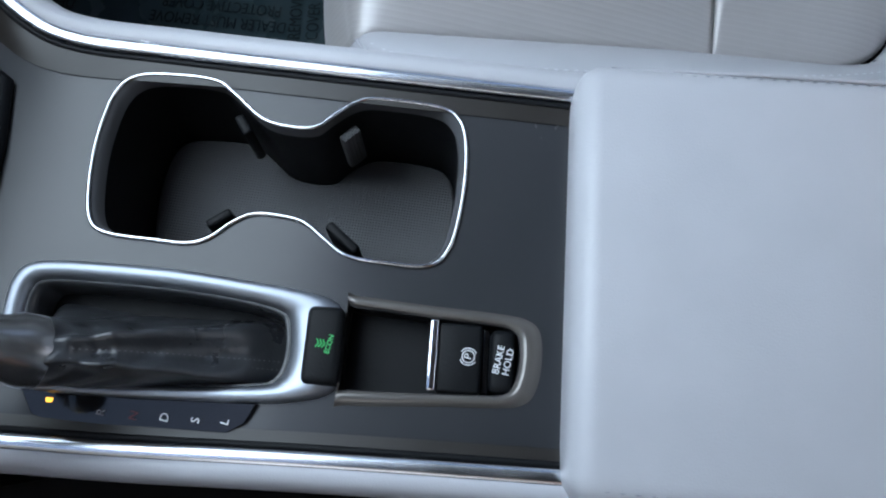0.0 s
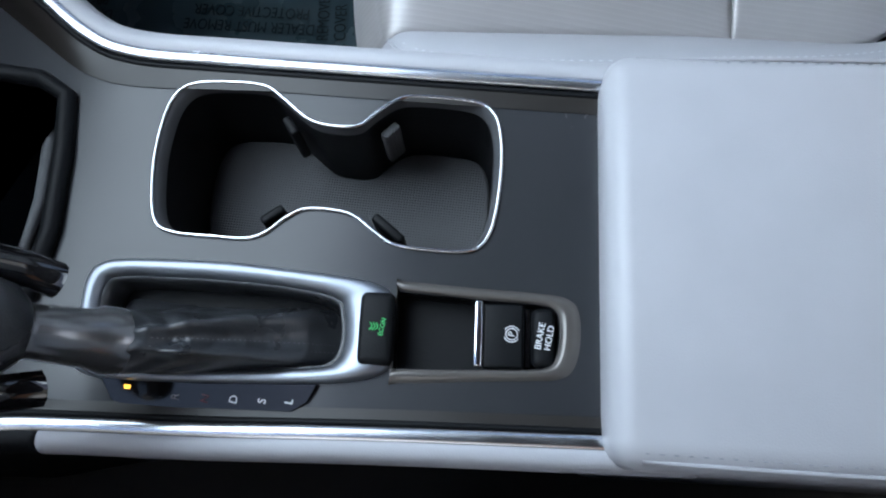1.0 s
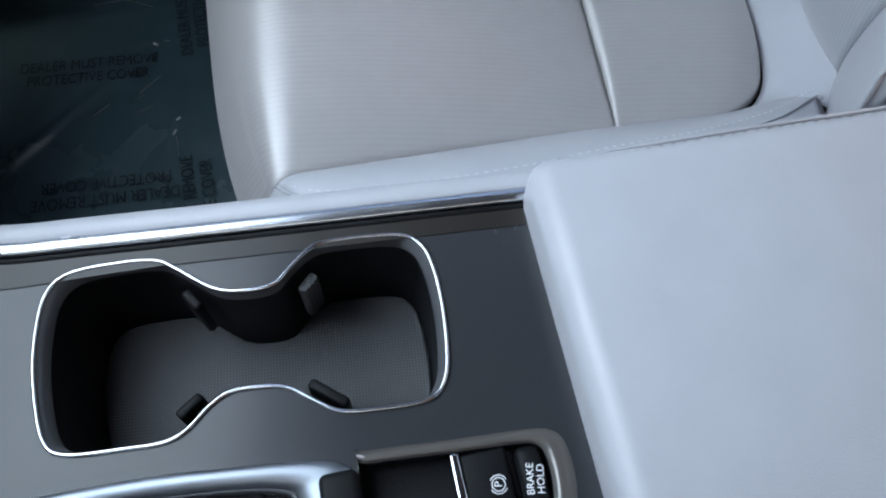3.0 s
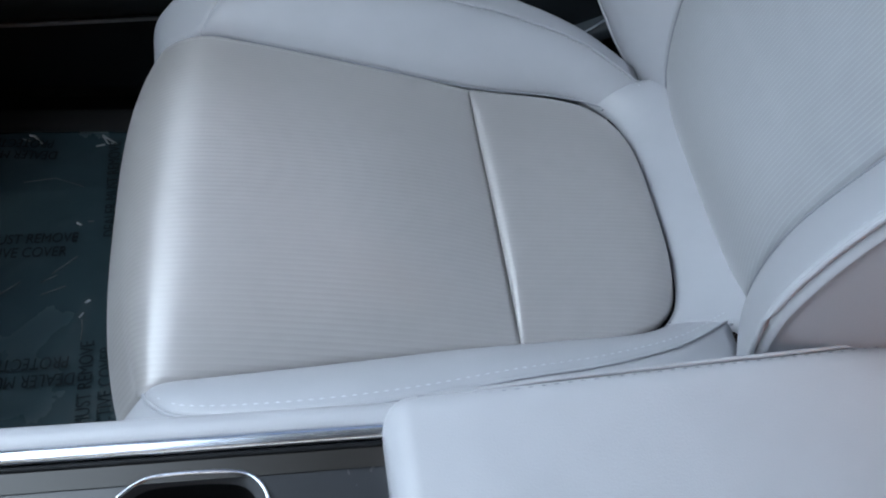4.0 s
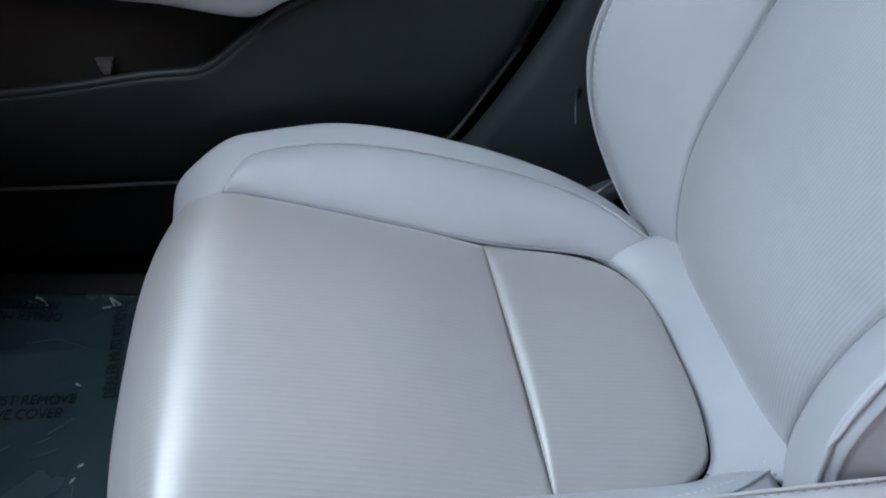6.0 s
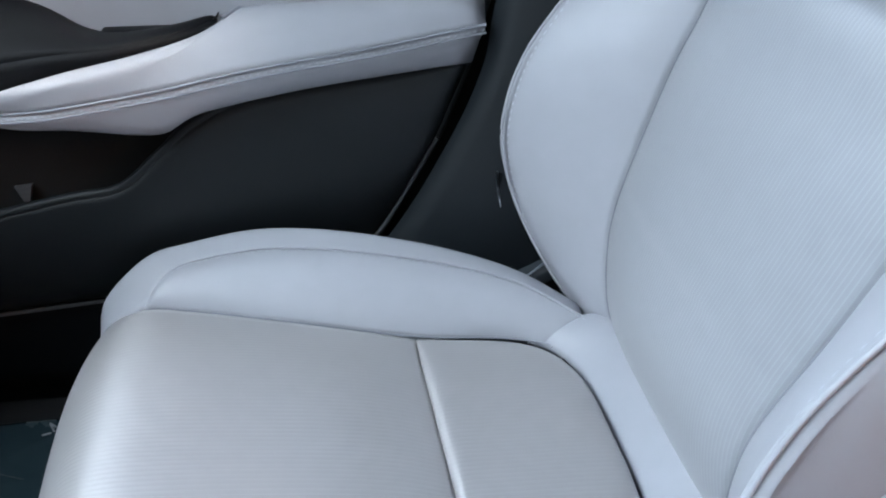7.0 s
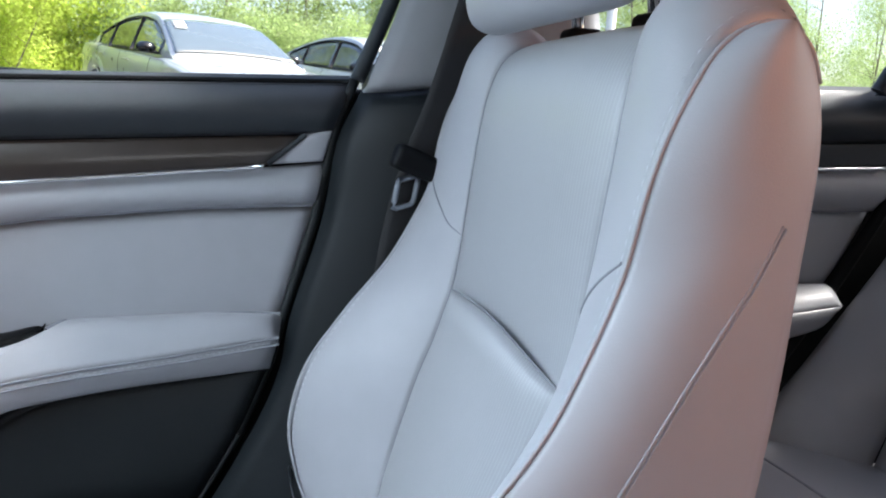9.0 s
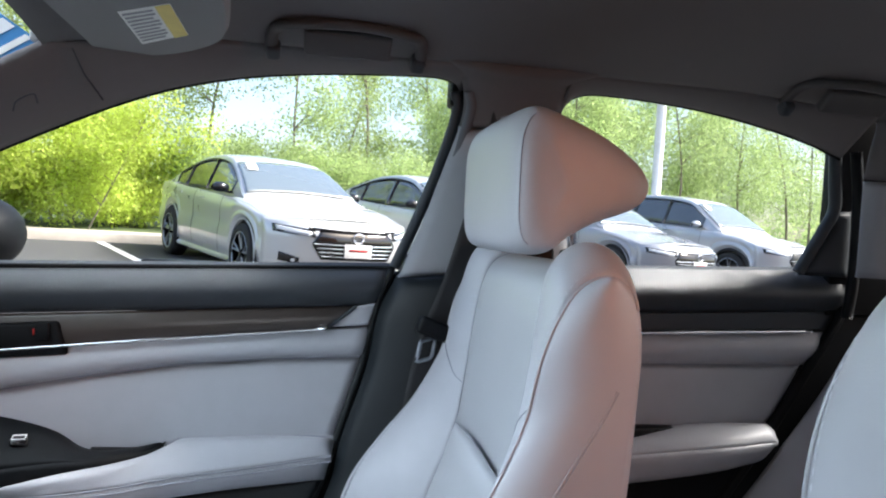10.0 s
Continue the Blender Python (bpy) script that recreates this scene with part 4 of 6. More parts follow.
e1 -= axis * (e1 @ axis)
e1 /= np.linalg.norm(e1)
e2 = np.cross(axis, e1)
rows = []
wm = np.array((WELL[:, 0].mean(), WELL[:, 1].mean(), 0.58))
corner_far, corner_near = base[int(np.argmax(base[:, 0] + 1.5 * base[:, 1]))], base[int(np.argmax(base[:, 0] - 1.5 * base[:, 1]))]
for k in np.linspace(0, 1, 56):
    ring = []
    for p in base:
        d = p - wm
        a = math.atan2(d[1], d[0])
        far = 0.5 + 0.5 * math.sin(a)
        top = neck + 0.0165 * (math.cos(a) * e1 + math.sin(a) * np.array((0, 1, 0)))
        s = k ** (1.05 - 0.50 * far)
        q = p * (1 - s) + top * s
        q[2] = p[2] - 0.006 * far * (1 - k) + (top[2] - p[2]) * k ** (0.95 + 0.45 * far)
        # the leather is stretched from the neck to the two rear corners, flat between them and hollow along the far side
        wave = math.sin(math.pi * k ** 0.75)
        cf, cn = np.linalg.norm(p - corner_far), np.linalg.norm(p - corner_near)
        q[2] += wave * (0.020 * math.exp(-(cf / 0.012) ** 2) + 0.016 * math.exp(-(cn / 0.012) ** 2))
        q[2] += wave * 0.012 * math.exp(-(a / 0.42) ** 2)
        # slack folds that run across, deepest towards the neck
        bend = k * 3.4 + 0.55 * math.sin(a + 0.5) + 0.5 * noise.noise(Vector((math.cos(a) * 1.2, math.sin(a) * 1.2, k * 1.5)))
        fold = (0.5 - abs((bend % 1.0) - 0.5) * 2) * min(1.0, 0.35 + k) * min(1.0, (1 - k) / 0.10)
        crease = noise.noise(Vector((math.cos(a) * 2.2 + k, math.sin(a) * 2.2, k * 4.0)))
        q = q + np.array((0.3 * math.cos(a), 0.35 * math.sin(a), 0.8)) * min(1.0, k * 6) * (0.0044 * fold + 0.0030 * crease * (1 - k))
        q[2] += 0.0008 * math.exp(-(a / 0.10) ** 2) * math.sin(k * 95) * wave
        ring.append(q)
    rows.append(ring)
mesh_part("boot", np.array(rows).reshape(-1, 3), [f[::-1] for f in quads(56, 90, False, True)], BOOT, lever, "black leather boot with folds and a stitched seam")
sl = np.array(rows)[2:50, int(np.argmax(base[:, 0]))]
for o in (-0.0022, 0.0022):
    stitches("stitching", sl + np.array((0.0, o, 0.0010)), DARK_THREAD, lever, (0, 0, 1), 0.0017, 0.0013, 0.00035)
pts = [neck + axis * d for d in (-0.004, 0.006, 0.012, 0.040, 0.044)]
rad = (0.0175, 0.0175, 0.0150, 0.0135, 0.0150)
a = np.linspace(0, 2 * math.pi, 32, endpoint=False)
g = [[p + r * (math.cos(t) * e1 + math.sin(t) * e2) for t in a] for p, r in zip(pts, rad)]
mesh_part("neck", np.array(g).reshape(-1, 3), quads(5, 32, False, True), NECK, lever, "dark satin neck")
kp = [(0.044, 0.016, 0.016), (0.050, 0.022, 0.021), (0.062, 0.026, 0.024), (0.085, 0.029, 0.026), (0.105, 0.029, 0.026), (0.122, 0.024, 0.022), (0.132, 0.012, 0.012), (0.134, 0.001, 0.001)]
g = [[neck + axis * d + ra * math.cos(t) * e1 + rb * math.sin(t) * e2 for t in a] for d, ra, rb in kp]
mesh_part("knob", np.array(g).reshape(-1, 3), quads(len(kp), 32, False, True), BOOT, lever, "black leather gear knob")
for s in (1, -1):
    tube("knob_wing", [neck + axis * d + e2 * s * o for d, o in ((0.030, 0.026), (0.050, 0.030), (0.080, 0.031), (0.11, 0.028))], 0.009, GLOSS, lever, "gloss black knob side", 10)

# armrest lid
arm = thing("armrest", (0.18, 0.008, 0.50), "light grey leather armrest lid with stitched edges", "armrest")
turn = pose(0, 0, 0, 0, 0, 4.0)
def arm_shape(co):
    """A soft crown, and a front edge that bows a little forward."""
    x, y, z = co
    u = (y - 0.012) / 0.114
    if z > 0.605:
        z += 0.004 * (1 - min(1, abs(u)) ** 3)
    if x < 0.05:
        x += 0.006 * u * u
    return Vector((x, y, z))
rbox("lid", (0.006, -0.102, 0.574), (0.40, 0.129, 0.635), LEATHER, arm, 0.014, 5, "padded leather lid", turn, arm_shape)
rbox("box", (0.03, -0.098, 0.27), (0.40, 0.104, 0.575), LEATHER_SIDE, arm, 0.01, 3, "grey storage box under the lid", turn)
c4, s4 = math.cos(radians(4)), math.sin(radians(4))
def arm_pt(x, y, z):
    dx, dy = x - 0.203, y - 0.012
    return (0.203 + c4 * dx - s4 * dy, 0.012 + s4 * dx + c4 * dy, z)
for y, o in ((0.1265, (0, 1, 1)), (-0.0995, (0, -1, 1))):
    edge = cr([arm_pt(0.028, y * 0.99, 0.6305), arm_pt(0.12, y, 0.6318), arm_pt(0.25, y, 0.6318), arm_pt(0.385, y, 0.6318)], 30)
    tube("seam", edge + np.array((0, 0.0, 0.0)), 0.0012, LEATHER, arm)
    stitches("stitching", edge + np.array((0, -0.004 * (1 if y > 0 else -1), 0.0028)), SEAM, arm, (0, 0, 1), 0.0040, 0.0030, 0.0005)

# ---- passenger door ----
def line(pts):
    """A height as a function of x, through (x, z) points."""
    a = np.array(pts, float)
    return lambda x: float(np.interp(x, a[:, 0], a[:, 1]))


Z_SILL = line([(-0.9, 0.990), (-0.311, 1.022), (0.277, 1.050), (1.02, 1.083)])
Z_SILL_LOW = line([(-0.9, 0.905), (-0.304, 0.944), (0.252, 0.981)])
Z_CHROME = line([(-0.9, 0.835), (-0.305, 0.890), (-0.061, 0.917), (0.187, 0.943), (0.26, 0.951)])
Z_BAND = line([(-0.9, 0.73), (-0.45, 0.790), (-0.299, 0.829), (-0.18, 0.853), (-0.058, 0.874), (0.09, 0.889), (0.239, 0.897)])
Z_END = line([(0.35, -0.05), (0.42, 0.02), (0.501, 0.087), (0.618, 0.153), (0.708, 0.187), (0.763, 0.202), (0.881, 0.236), (0.978, 0.254), (1.05, 0.279)])


def door_band(name, low, high, prof, mat, parent, x0, n=60, label="", out=(0, -1, 0), m=14):
    """A band of the door panel between two heights; prof(v): depth from low to high; it ends at the door's slanting rear edge."""
    rows = []
    for t in np.linspace(0, 1, n):
        col = []
        for v in np.linspace(0, 1, m):
            x = x0 + t * (0.25 - x0)
            for _ in range(3):
                z = low(x) + (high(x) - low(x)) * v
                x = x0 + t * (Z_END(z) - x0)
            col.append((x, prof(v, x), low(x) + (high(x) - low(x)) * v))
        rows.append(col)
    return sheet(name, rows, mat, parent, label, out, 0.006)


door = thing("door_1", (-0.2, 0.74, 0.3), "closed passenger door with grey leather, wood and chrome trim", "car door", kind="structure")
door_band("upper_pad", Z_SILL_LOW, Z_SILL, lambda v, x: 0.703 - 0.016 * math.sin(math.pi * min(1, v * 1.15)) + 0.032 * v ** 3.5, SOFT_BLACK, door, -0.9, label="black soft upper pad")
rbox("sill_top", (-0.9, 0.715, 0.96), (0.275, 0.76, 0.99), BLACK, door, 0.004, shape=lambda c: Vector((c.x, c.y, c.z - 0.975 + Z_SILL(c.x) - 0.026)))
tube("glass_seal", [(x, 0.724, Z_SILL(x) - 0.008) for x in np.linspace(-0.9, 0.279, 30)], 0.004, BLACK, door, "black rubber glass seal")
# the wood trim ends in a slant towards the rear
rows = []
for t in np.linspace(0, 1, 60):
    col = []
    for v in np.linspace(0, 1, 10):
        x = -0.9 + t * (0.186 + 0.040 * v + 0.9)
        lo, hi = Z_CHROME(x), Z_SILL_LOW(x) - 0.001
        col.append((x, 0.700 + 0.006 * v - 0.004 * math.sin(math.pi * v), lo + (hi - lo) * v))
    rows.append(col)
sheet("wood_trim", rows, WOOD, door, "dark wood-grain trim", (0, -1, 0), 0.005)
rows = [[(0.186 + 0.040 * v + t * (Z_END(0.96) - 0.19 - 0.030 * v), 0.700 - 0.002 * math.sin(math.pi * t), Z_CHROME(0.19) + v * 0.036 + t * 0.006) for v in np.linspace(0, 1, 8)] for t in np.linspace(0, 1, 12)]
sheet("upper_corner", rows, LEATHER, door, "", (0, -1, 0), 0.004)
tube("dark_edge", [(0.184, 0.6965, Z_CHROME(0.184) + 0.001), (0.20, 0.6975, 0.957), (0.226, 0.700, 0.979)], 0.0030, SOFT_BLACK, door)
tube("chrome_strip", [(x, 0.694, Z_CHROME(x) - 0.001) for x in np.linspace(-0.9, 0.180, 50)], 0.0028, CHROME, door, "bright chrome strip", 10)
door_band("leather_band", Z_BAND, lambda x: Z_CHROME(x) - 0.003, lambda v, x: 0.707 - 0.012 * math.sin(math.pi * v ** 0.8), LEATHER, door, -0.9, label="grey leather band")
tube("seam", [(x, 0.7085, Z_BAND(x)) for x in np.linspace(-0.9, 0.236, 50)], 0.0022, SEAM, door)
door_band("leather_insert", lambda x: 0.700, lambda x: Z_BAND(x) - 0.001, lambda v, x: 0.716 - 0.008 * math.sin(math.pi * v), LEATHER, door, -0.9, label="grey leather insert")
# armrest: an outer lip that runs forward and drops, and a padded top
ARM_LIP = cr([(-0.282, 0.650, 0.682), (-0.262, 0.638, 0.686), (-0.235, 0.628, 0.690), (-0.195, 0.620, 0.696), (-0.113, 0.626, 0.706), (-0.027, 0.637, 0.719), (0.094, 0.655, 0.731), (0.199, 0.672, 0.744)], 60)
ARM_BACK = cr([(-0.282, 0.652, 0.684), (-0.262, 0.648, 0.697), (-0.235, 0.642, 0.709), (-0.193, 0.638, 0.722), (-0.130, 0.648, 0.733), (-0.078, 0.668, 0.743), (-0.048, 0.700, 0.752), (-0.030, 0.714, 0.757), (0.020, 0.716, 0.759), (0.110, 0.714, 0.763), (0.204, 0.705, 0.763)], 60)
ARM_LOW = cr([(-0.282, 0.651, 0.680), (-0.262, 0.646, 0.675), (-0.240, 0.643, 0.670), (-0.203, 0.640, 0.668), (-0.122, 0.643, 0.657), (-0.082, 0.648, 0.674), (0.027, 0.668, 0.688), (0.190, 0.690, 0.700)], 60)
pad("armrest_top", ARM_LIP, ARM_BACK, LEATHER, door, 0.015, (0, -0.4, 1), 16, "padded grey leather armrest top", pv=2.2, pu=30)
pad("armrest_side", ARM_LOW, ARM_LIP, LEATHER, door, 0.007, (0, -1, 0), 12, "grey leather armrest side", pu=30)
tube("seam", ARM_LIP + np.array((0, -0.001, 0)), 0.0014, SEAM, door)
tube("seam", ARM_LIP + np.array((0, -0.0030, -0.0075)), 0.0011, SEAM, door)
tube("joint", ARM_BACK[34:] + np.array((0, -0.001, 0.001)), 0.0022, SEAM, door, "fine joint behind the armrest", 6)
stitches("stitching", ARM_LIP + np.array((0, -0.0035, -0.004)), THREAD, door, (0, -1, 0.3))
slab("armrest_end", [(0.196, 0.676, 0.742), (0.199, 0.702, 0.755), (0.199, 0.735, 0.752), (0.189, 0.735, 0.70), (0.187, 0.693, 0.701)], 0.02, LEATHER, door, (1, 0, 0), "", 0.002)
# switch panel and pull pocket in front of the armrest pad
SW_F = cr([(-0.44, 0.690, 0.688), (-0.36, 0.665, 0.705), (-0.29, 0.648, 0.722), (-0.21, 0.645, 0.735), (-0.15, 0.652, 0.738), (-0.09, 0.685, 0.742), (-0.06, 0.710, 0.748)], 40)
SW_B = cr([(-0.44, 0.722, 0.802), (-0.36, 0.720, 0.800), (-0.29, 0.718, 0.790), (-0.225, 0.716, 0.768), (-0.175, 0.714, 0.736), (-0.11, 0.713, 0.736), (-0.055, 0.713, 0.748)], 40)
pad("switch_panel", SW_F, SW_B, BLACK, door, 0.006, (0, -0.7, 0.7), 12, "black window switch panel", pu=20)
pad("switch_pod_side", cr([(-0.44, 0.705, 0.640), (-0.36, 0.690, 0.650), (-0.29, 0.676, 0.662), (-0.21, 0.672, 0.670), (-0.15, 0.680, 0.680), (-0.09, 0.700, 0.70), (-0.06, 0.712, 0.72)], 40), SW_F, BLACK, door, 0.008, (0, -1, 0), 10, "black side of the switch pod", pu=20)
rbox("window_switch", (-0.272, 0.664, 0.748), (-0.247, 0.686, 0.762), GLOSS, door, 0.004, label="black window switch", turn=pose(0, 0, 0, -35, 4, 8))
tube("switch_mark", [(-0.267, 0.6630, 0.7640), (-0.249, 0.6630, 0.7655), (-0.249, 0.672, 0.7690), (-0.267, 0.672, 0.7680)], 0.0010, WHITE_INK, door, "white window symbol", 6, True)
rbox("pull_cup", (-0.17, 0.69, 0.715), (-0.06, 0.722, 0.742), BLACK, door, 0.006, label="black pull recess")
# inside handle
rbox("handle_recess", (-0.40, 0.694, 0.885), (-0.214, 0.712, 0.936), BLACK, door, 0.006, label="black handle recess", shape=lambda c: Vector((c.x + 0.3 * (0.915 - c.z), c.y, c.z + 0.09 * (c.x + 0.22))))
rbox("handle", (-0.47, 0.684, 0.900), (-0.330, 0.694, 0.920), SATIN, door, 0.004, label="satin silver door handle")
rbox("lock_knob", (-0.250, 0.688, 0.908), (-0.232, 0.697, 0.934), BLACK, door, 0.002, label="black lock lever")
rbox("lock_mark", (-0.2545, 0.690, 0.915), (-0.2520, 0.694, 0.924), RED, door, 0.0008, label="red unlocked mark")
# lower panel with its map pocket
LIP = cr([(-0.9, 0.670, 0.50), (-0.60, 0.668, 0.525), (-0.352, 0.664, 0.560), (-0.229, 0.662, 0.584), (-0.172, 0.660, 0.594), (-0.131, 0.660, 0.626), (-0.090, 0.660, 0.660), (-0.03, 0.668, 0.682), (0.09, 0.680, 0.694), (0.188, 0.692, 0.702)], 80)
low = cr([(-0.9, 0.712, 0.40), (-0.60, 0.710, 0.412), (-0.389, 0.708, 0.421), (-0.214, 0.706, 0.434), (-0.12, 0.705, 0.44), (-0.06, 0.704, 0.445), (0.0, 0.702, 0.455), (0.05, 0.700, 0.475), (0.09, 0.698, 0.505), (0.155, 0.694, 0.62)], 80)
pad("lower_panel", low, LIP, DOOR_BLACK, door, 0.016, (0, -1, 0), 20, "black plastic lower panel with a map pocket", pu=30)
tube("pocket_lip", LIP + np.array((0, 0.004, -0.001)), 0.0055, DOOR_BLACK, door, "rounded pocket lip")
rbox("pocket_back", (-0.9, 0.722, 0.40), (0.10, 0.735, 0.72), CARPET, door, 0.003, label="dark pocket inside")
slab("pocket_clip", [(-0.291, 0.712, 0.577), (-0.272, 0.712, 0.579), (-0.276, 0.706, 0.562), (-0.283, 0.706, 0.562)], 0.004, CUP_MAT, door, (0, -1, 0), "small grey plastic clip in the pocket", 0.0012)
door_band("kick_panel", lambda x: 0.30, lambda x: float(np.interp(x, low[:, 0], low[:, 2])) - 0.002, lambda v, x: 0.722 - 0.012 * v, BLACK, door, -0.9, 40, "black kick panel", m=6)
tube("scuff_line", low + np.array((0, -0.004, -0.002)), 0.0022, RUBBER, door, "pale edge of the sill")
tube("door_edge_seal", [(Z_END(z) + 0.004, 0.706 - 0.004 * (z < 0.72), z) for z in np.linspace(0.45, 1.045, 40)], 0.006, DOOR_BLACK, door, "black rubber edge seal")
# outside mirror
mirror = thing("wing_mirror", (-0.42, 0.95, 0.95), "dark outside mirror housing on the passenger door", "mirror")
g = []
for t in np.linspace(0, 1, 14):
    k = math.sin(math.pi * (0.03 + 0.94 * t)) ** 0.45
    g.append([(-0.50 + 0.135 * t, 0.95 + 0.105 * k * math.cos(a), 1.055 + 0.068 * k * math.sin(a)) for a in np.linspace(0, 2 * math.pi, 28, endpoint=False)])
mesh_part("housing", np.array(g).reshape(-1, 3), quads(14, 28, False, True) + [tuple(range(28)), tuple(13 * 28 + i for i in range(28))[::-1]], BLACK, mirror)
rbox("foot", (-0.46, 0.74, 1.00), (-0.40, 0.90, 1.03), BLACK, mirror, 0.012)

# ---- rear door ----
rdoor = thing("door_2", (0.8, 0.74, 0.3), "closed rear door with grey leather armrest and chrome strip", "car door", kind="structure")
RZ_END = line([(0.30, 0.70), (0.60, 0.83), (0.752, 0.935), (0.809, 0.971), (0.998, 1.081), (1.09, 1.11)])


def rear_band(name, lo, hi, prof, mat, label="", n=40, m=12):
    rows = []
    for t in np.linspace(0, 1, n):
        col = []
        for v in np.linspace(0, 1, m):
            x = 0.9
            for _ in range(3):
                z = lo(x) + (hi(x) - lo(x)) * v
                x = 0.57 + t * (RZ_END(z) - 0.57)
            col.append((x, prof(v, x), lo(x) + (hi(x) - lo(x)) * v))
        rows.append(col)
    return sheet(name, rows, mat, rdoor, label, (0, -1, 0), 0.006)


RCH = line([(0.55, 0.946), (0.741, 0.957), (1.03, 0.971), (1.1, 0.974)])
RBD = line([(0.55, 0.888), (0.74, 0.902), (1.06, 0.910)])
rear_band("upper_pad", lambda x: RCH(x) + 0.034, Z_SILL, lambda v, x: 0.703 - 0.016 * math.sin(math.pi * min(1, v * 1.15)) + 0.032 * v ** 3.5, SOFT_BLACK, "black soft upper pad")
rear_band("dark_trim", lambda x: RCH(x) + 0.002, lambda x: RCH(x) + 0.033, lambda v, x: 0.704, SOFT_BLACK, "dark trim band")
tube("chrome_strip", [(x, 0.694, RCH(x)) for x in np.linspace(0.57, 1.032, 30)], 0.0034, CHROME, rdoor, "bright chrome strip", 10)
rear_band("leather_band", RBD, lambda x: RCH(x) - 0.003, lambda v, x: 0.707 - 0.012 * math.sin(math.pi * v), LEATHER, "grey leather band")
tube("seam", [(x, 0.7085, RBD(x)) for x in np.linspace(0.57, 1.02, 30)], 0.0022, SEAM, rdoor)
rear_band("leather_insert", lambda x: 0.77, lambda x: RBD(x) - 0.001, lambda v, x: 0.716 - 0.008 * math.sin(math.pi * v), LEATHER, "grey leather insert")
ra_l = cr([(0.57, 0.66, 0.742), (0.70, 0.652, 0.758), (0.85, 0.650, 0.772), (0.965, 0.665, 0.780)], 40)
ra_b = cr([(0.57, 0.72, 0.748), (0.70, 0.715, 0.768), (0.76, 0.712, 0.790), (0.85, 0.712, 0.800), (0.975, 0.706, 0.803)], 40)
ra_d = cr([(0.57, 0.675, 0.69), (0.70, 0.668, 0.705), (0.85, 0.668, 0.725), (0.94, 0.68, 0.742)], 40)
pad("armrest_top", ra_l, ra_b, LEATHER, rdoor, 0.010, (0, -0.4, 1), 14, "padded grey leather armrest", pu=30)
pad("armrest_side", ra_d, ra_l, LEATHER, rdoor, 0.008, (0, -1, 0), 10, "", pu=30)
rear_band("lower_panel", lambda x: 0.30, lambda x: 0.77, lambda v, x: 0.70 - 0.01 * math.sin(math.pi * v), BLACK, "black plastic lower panel")
rbox("pull_cup", (0.60, 0.688, 0.762), (0.80, 0.72, 0.795), BLACK, rdoor, 0.008, label="black pull recess")
tube("door_edge_seal", [(RZ_END(z) + 0.008, 0.700, z) for z in np.linspace(0.5, 1.07, 30)], 0.010, BLACK, rdoor, "black rubber edge seal")

# ---- seat belt ----
belt = thing("seat_belt", (0.40, 0.62, 0.5), "black seat belt with a chrome tongue on the centre pillar", "seat belt")
bc = cr([(0.432, 0.602, 1.30), (0.414, 0.606, 1.20), (0.378, 0.618, 1.05), (0.350, 0.628, 0.96), (0.332, 0.634, 0.88), (0.318, 0.640, 0.76), (0.30, 0.65, 0.60), (0.27, 0.66, 0.45)], 60)
g = [[p + np.array((o, 0.25 * o, 0)) for o in np.linspace(-0.023, 0.023, 6)] for p in bc]
sheet("webbing", g, WEB, belt, "black woven webbing", (0, -1, 0), 0.002)
rbox("tongue_grip", (0.313, 0.606, 0.944), (0.366, 0.628, 0.972), BLACK, belt, 0.006, label="black moulded tongue grip", turn=pose(0, 0, 0, 0, 20, 12))
tg = [(0.322, 0.618, 0.938), (0.346, 0.626, 0.944), (0.341, 0.626, 0.912), (0.317, 0.618, 0.906)]
tube("tongue", even(np.array(tg + tg[:1]), 0.006), 0.0032, SATIN, belt, "metal belt tongue", 8)
rbox("upper_anchor", (0.418, 0.592, 1.22), (0.448, 0.612, 1.29), PILLAR, belt, 0.008, label="grey belt height adjuster")
rbox("lower_anchor", (0.214, 0.652, 0.545), (0.223, 0.660, 0.590), BLACK, belt, 0.003, label="black lower belt anchor")
# thin satin tube laid where the anchor glints
tube("anchor_glint", [(0.214, 0.651, 0.592), (0.216, 0.651, 0.570), (0.222, 0.651, 0.540)], 0.0010, SATIN, belt, "glint on the anchor, added as a satin line", 6)
rbox("anchor_cover", (0.236, 0.630, 0.452), (0.300, 0.668, 0.474), SOFT_BLACK, belt, 0.006, label="black anchor cover beside the seat", turn=pose(0, 0, 0, 0, -28, 0))
# another such tube in place of the cover's glint
tube("cover_glint", [(0.243, 0.632, 0.462), (0.258, 0.631, 0.474), (0.276, 0.631, 0.490)], 0.0012, SATIN, belt, "glint on the cover, added as a satin line", 6)

# ---- overhead fittings ----
visor = thing("sun_visor", (-0.08, 0.42, 1.34), "folded grey sun visor with a printed warning label", "sun visor")
vo = loop([(-0.145, 0.25), (-0.148, 0.344), (-0.153, 0.486), (-0.157, 0.575), (-0.148, 0.602), (-0.104, 0.596), (-0.052, 0.561), (-0.008, 0.508), (0.028, 0.440), (0.043, 0.355), (0.051, 0.25), (0.040, 0.15), (-0.13, 0.15)], 6)
VZ = 1.325
up = flat2(vo[:, :2], VZ + 0.020)
lower = flat2((vo[:, :2] - vo[:, :2].mean(0)) * 0.965 + vo[:, :2].mean(0), VZ)
middle = (up + lower) / 2
middle[:, :2] = vo[:, :2].mean(0) + (vo[:, :2] - vo[:, :2].mean(0)) * 1.01
k = len(vo)
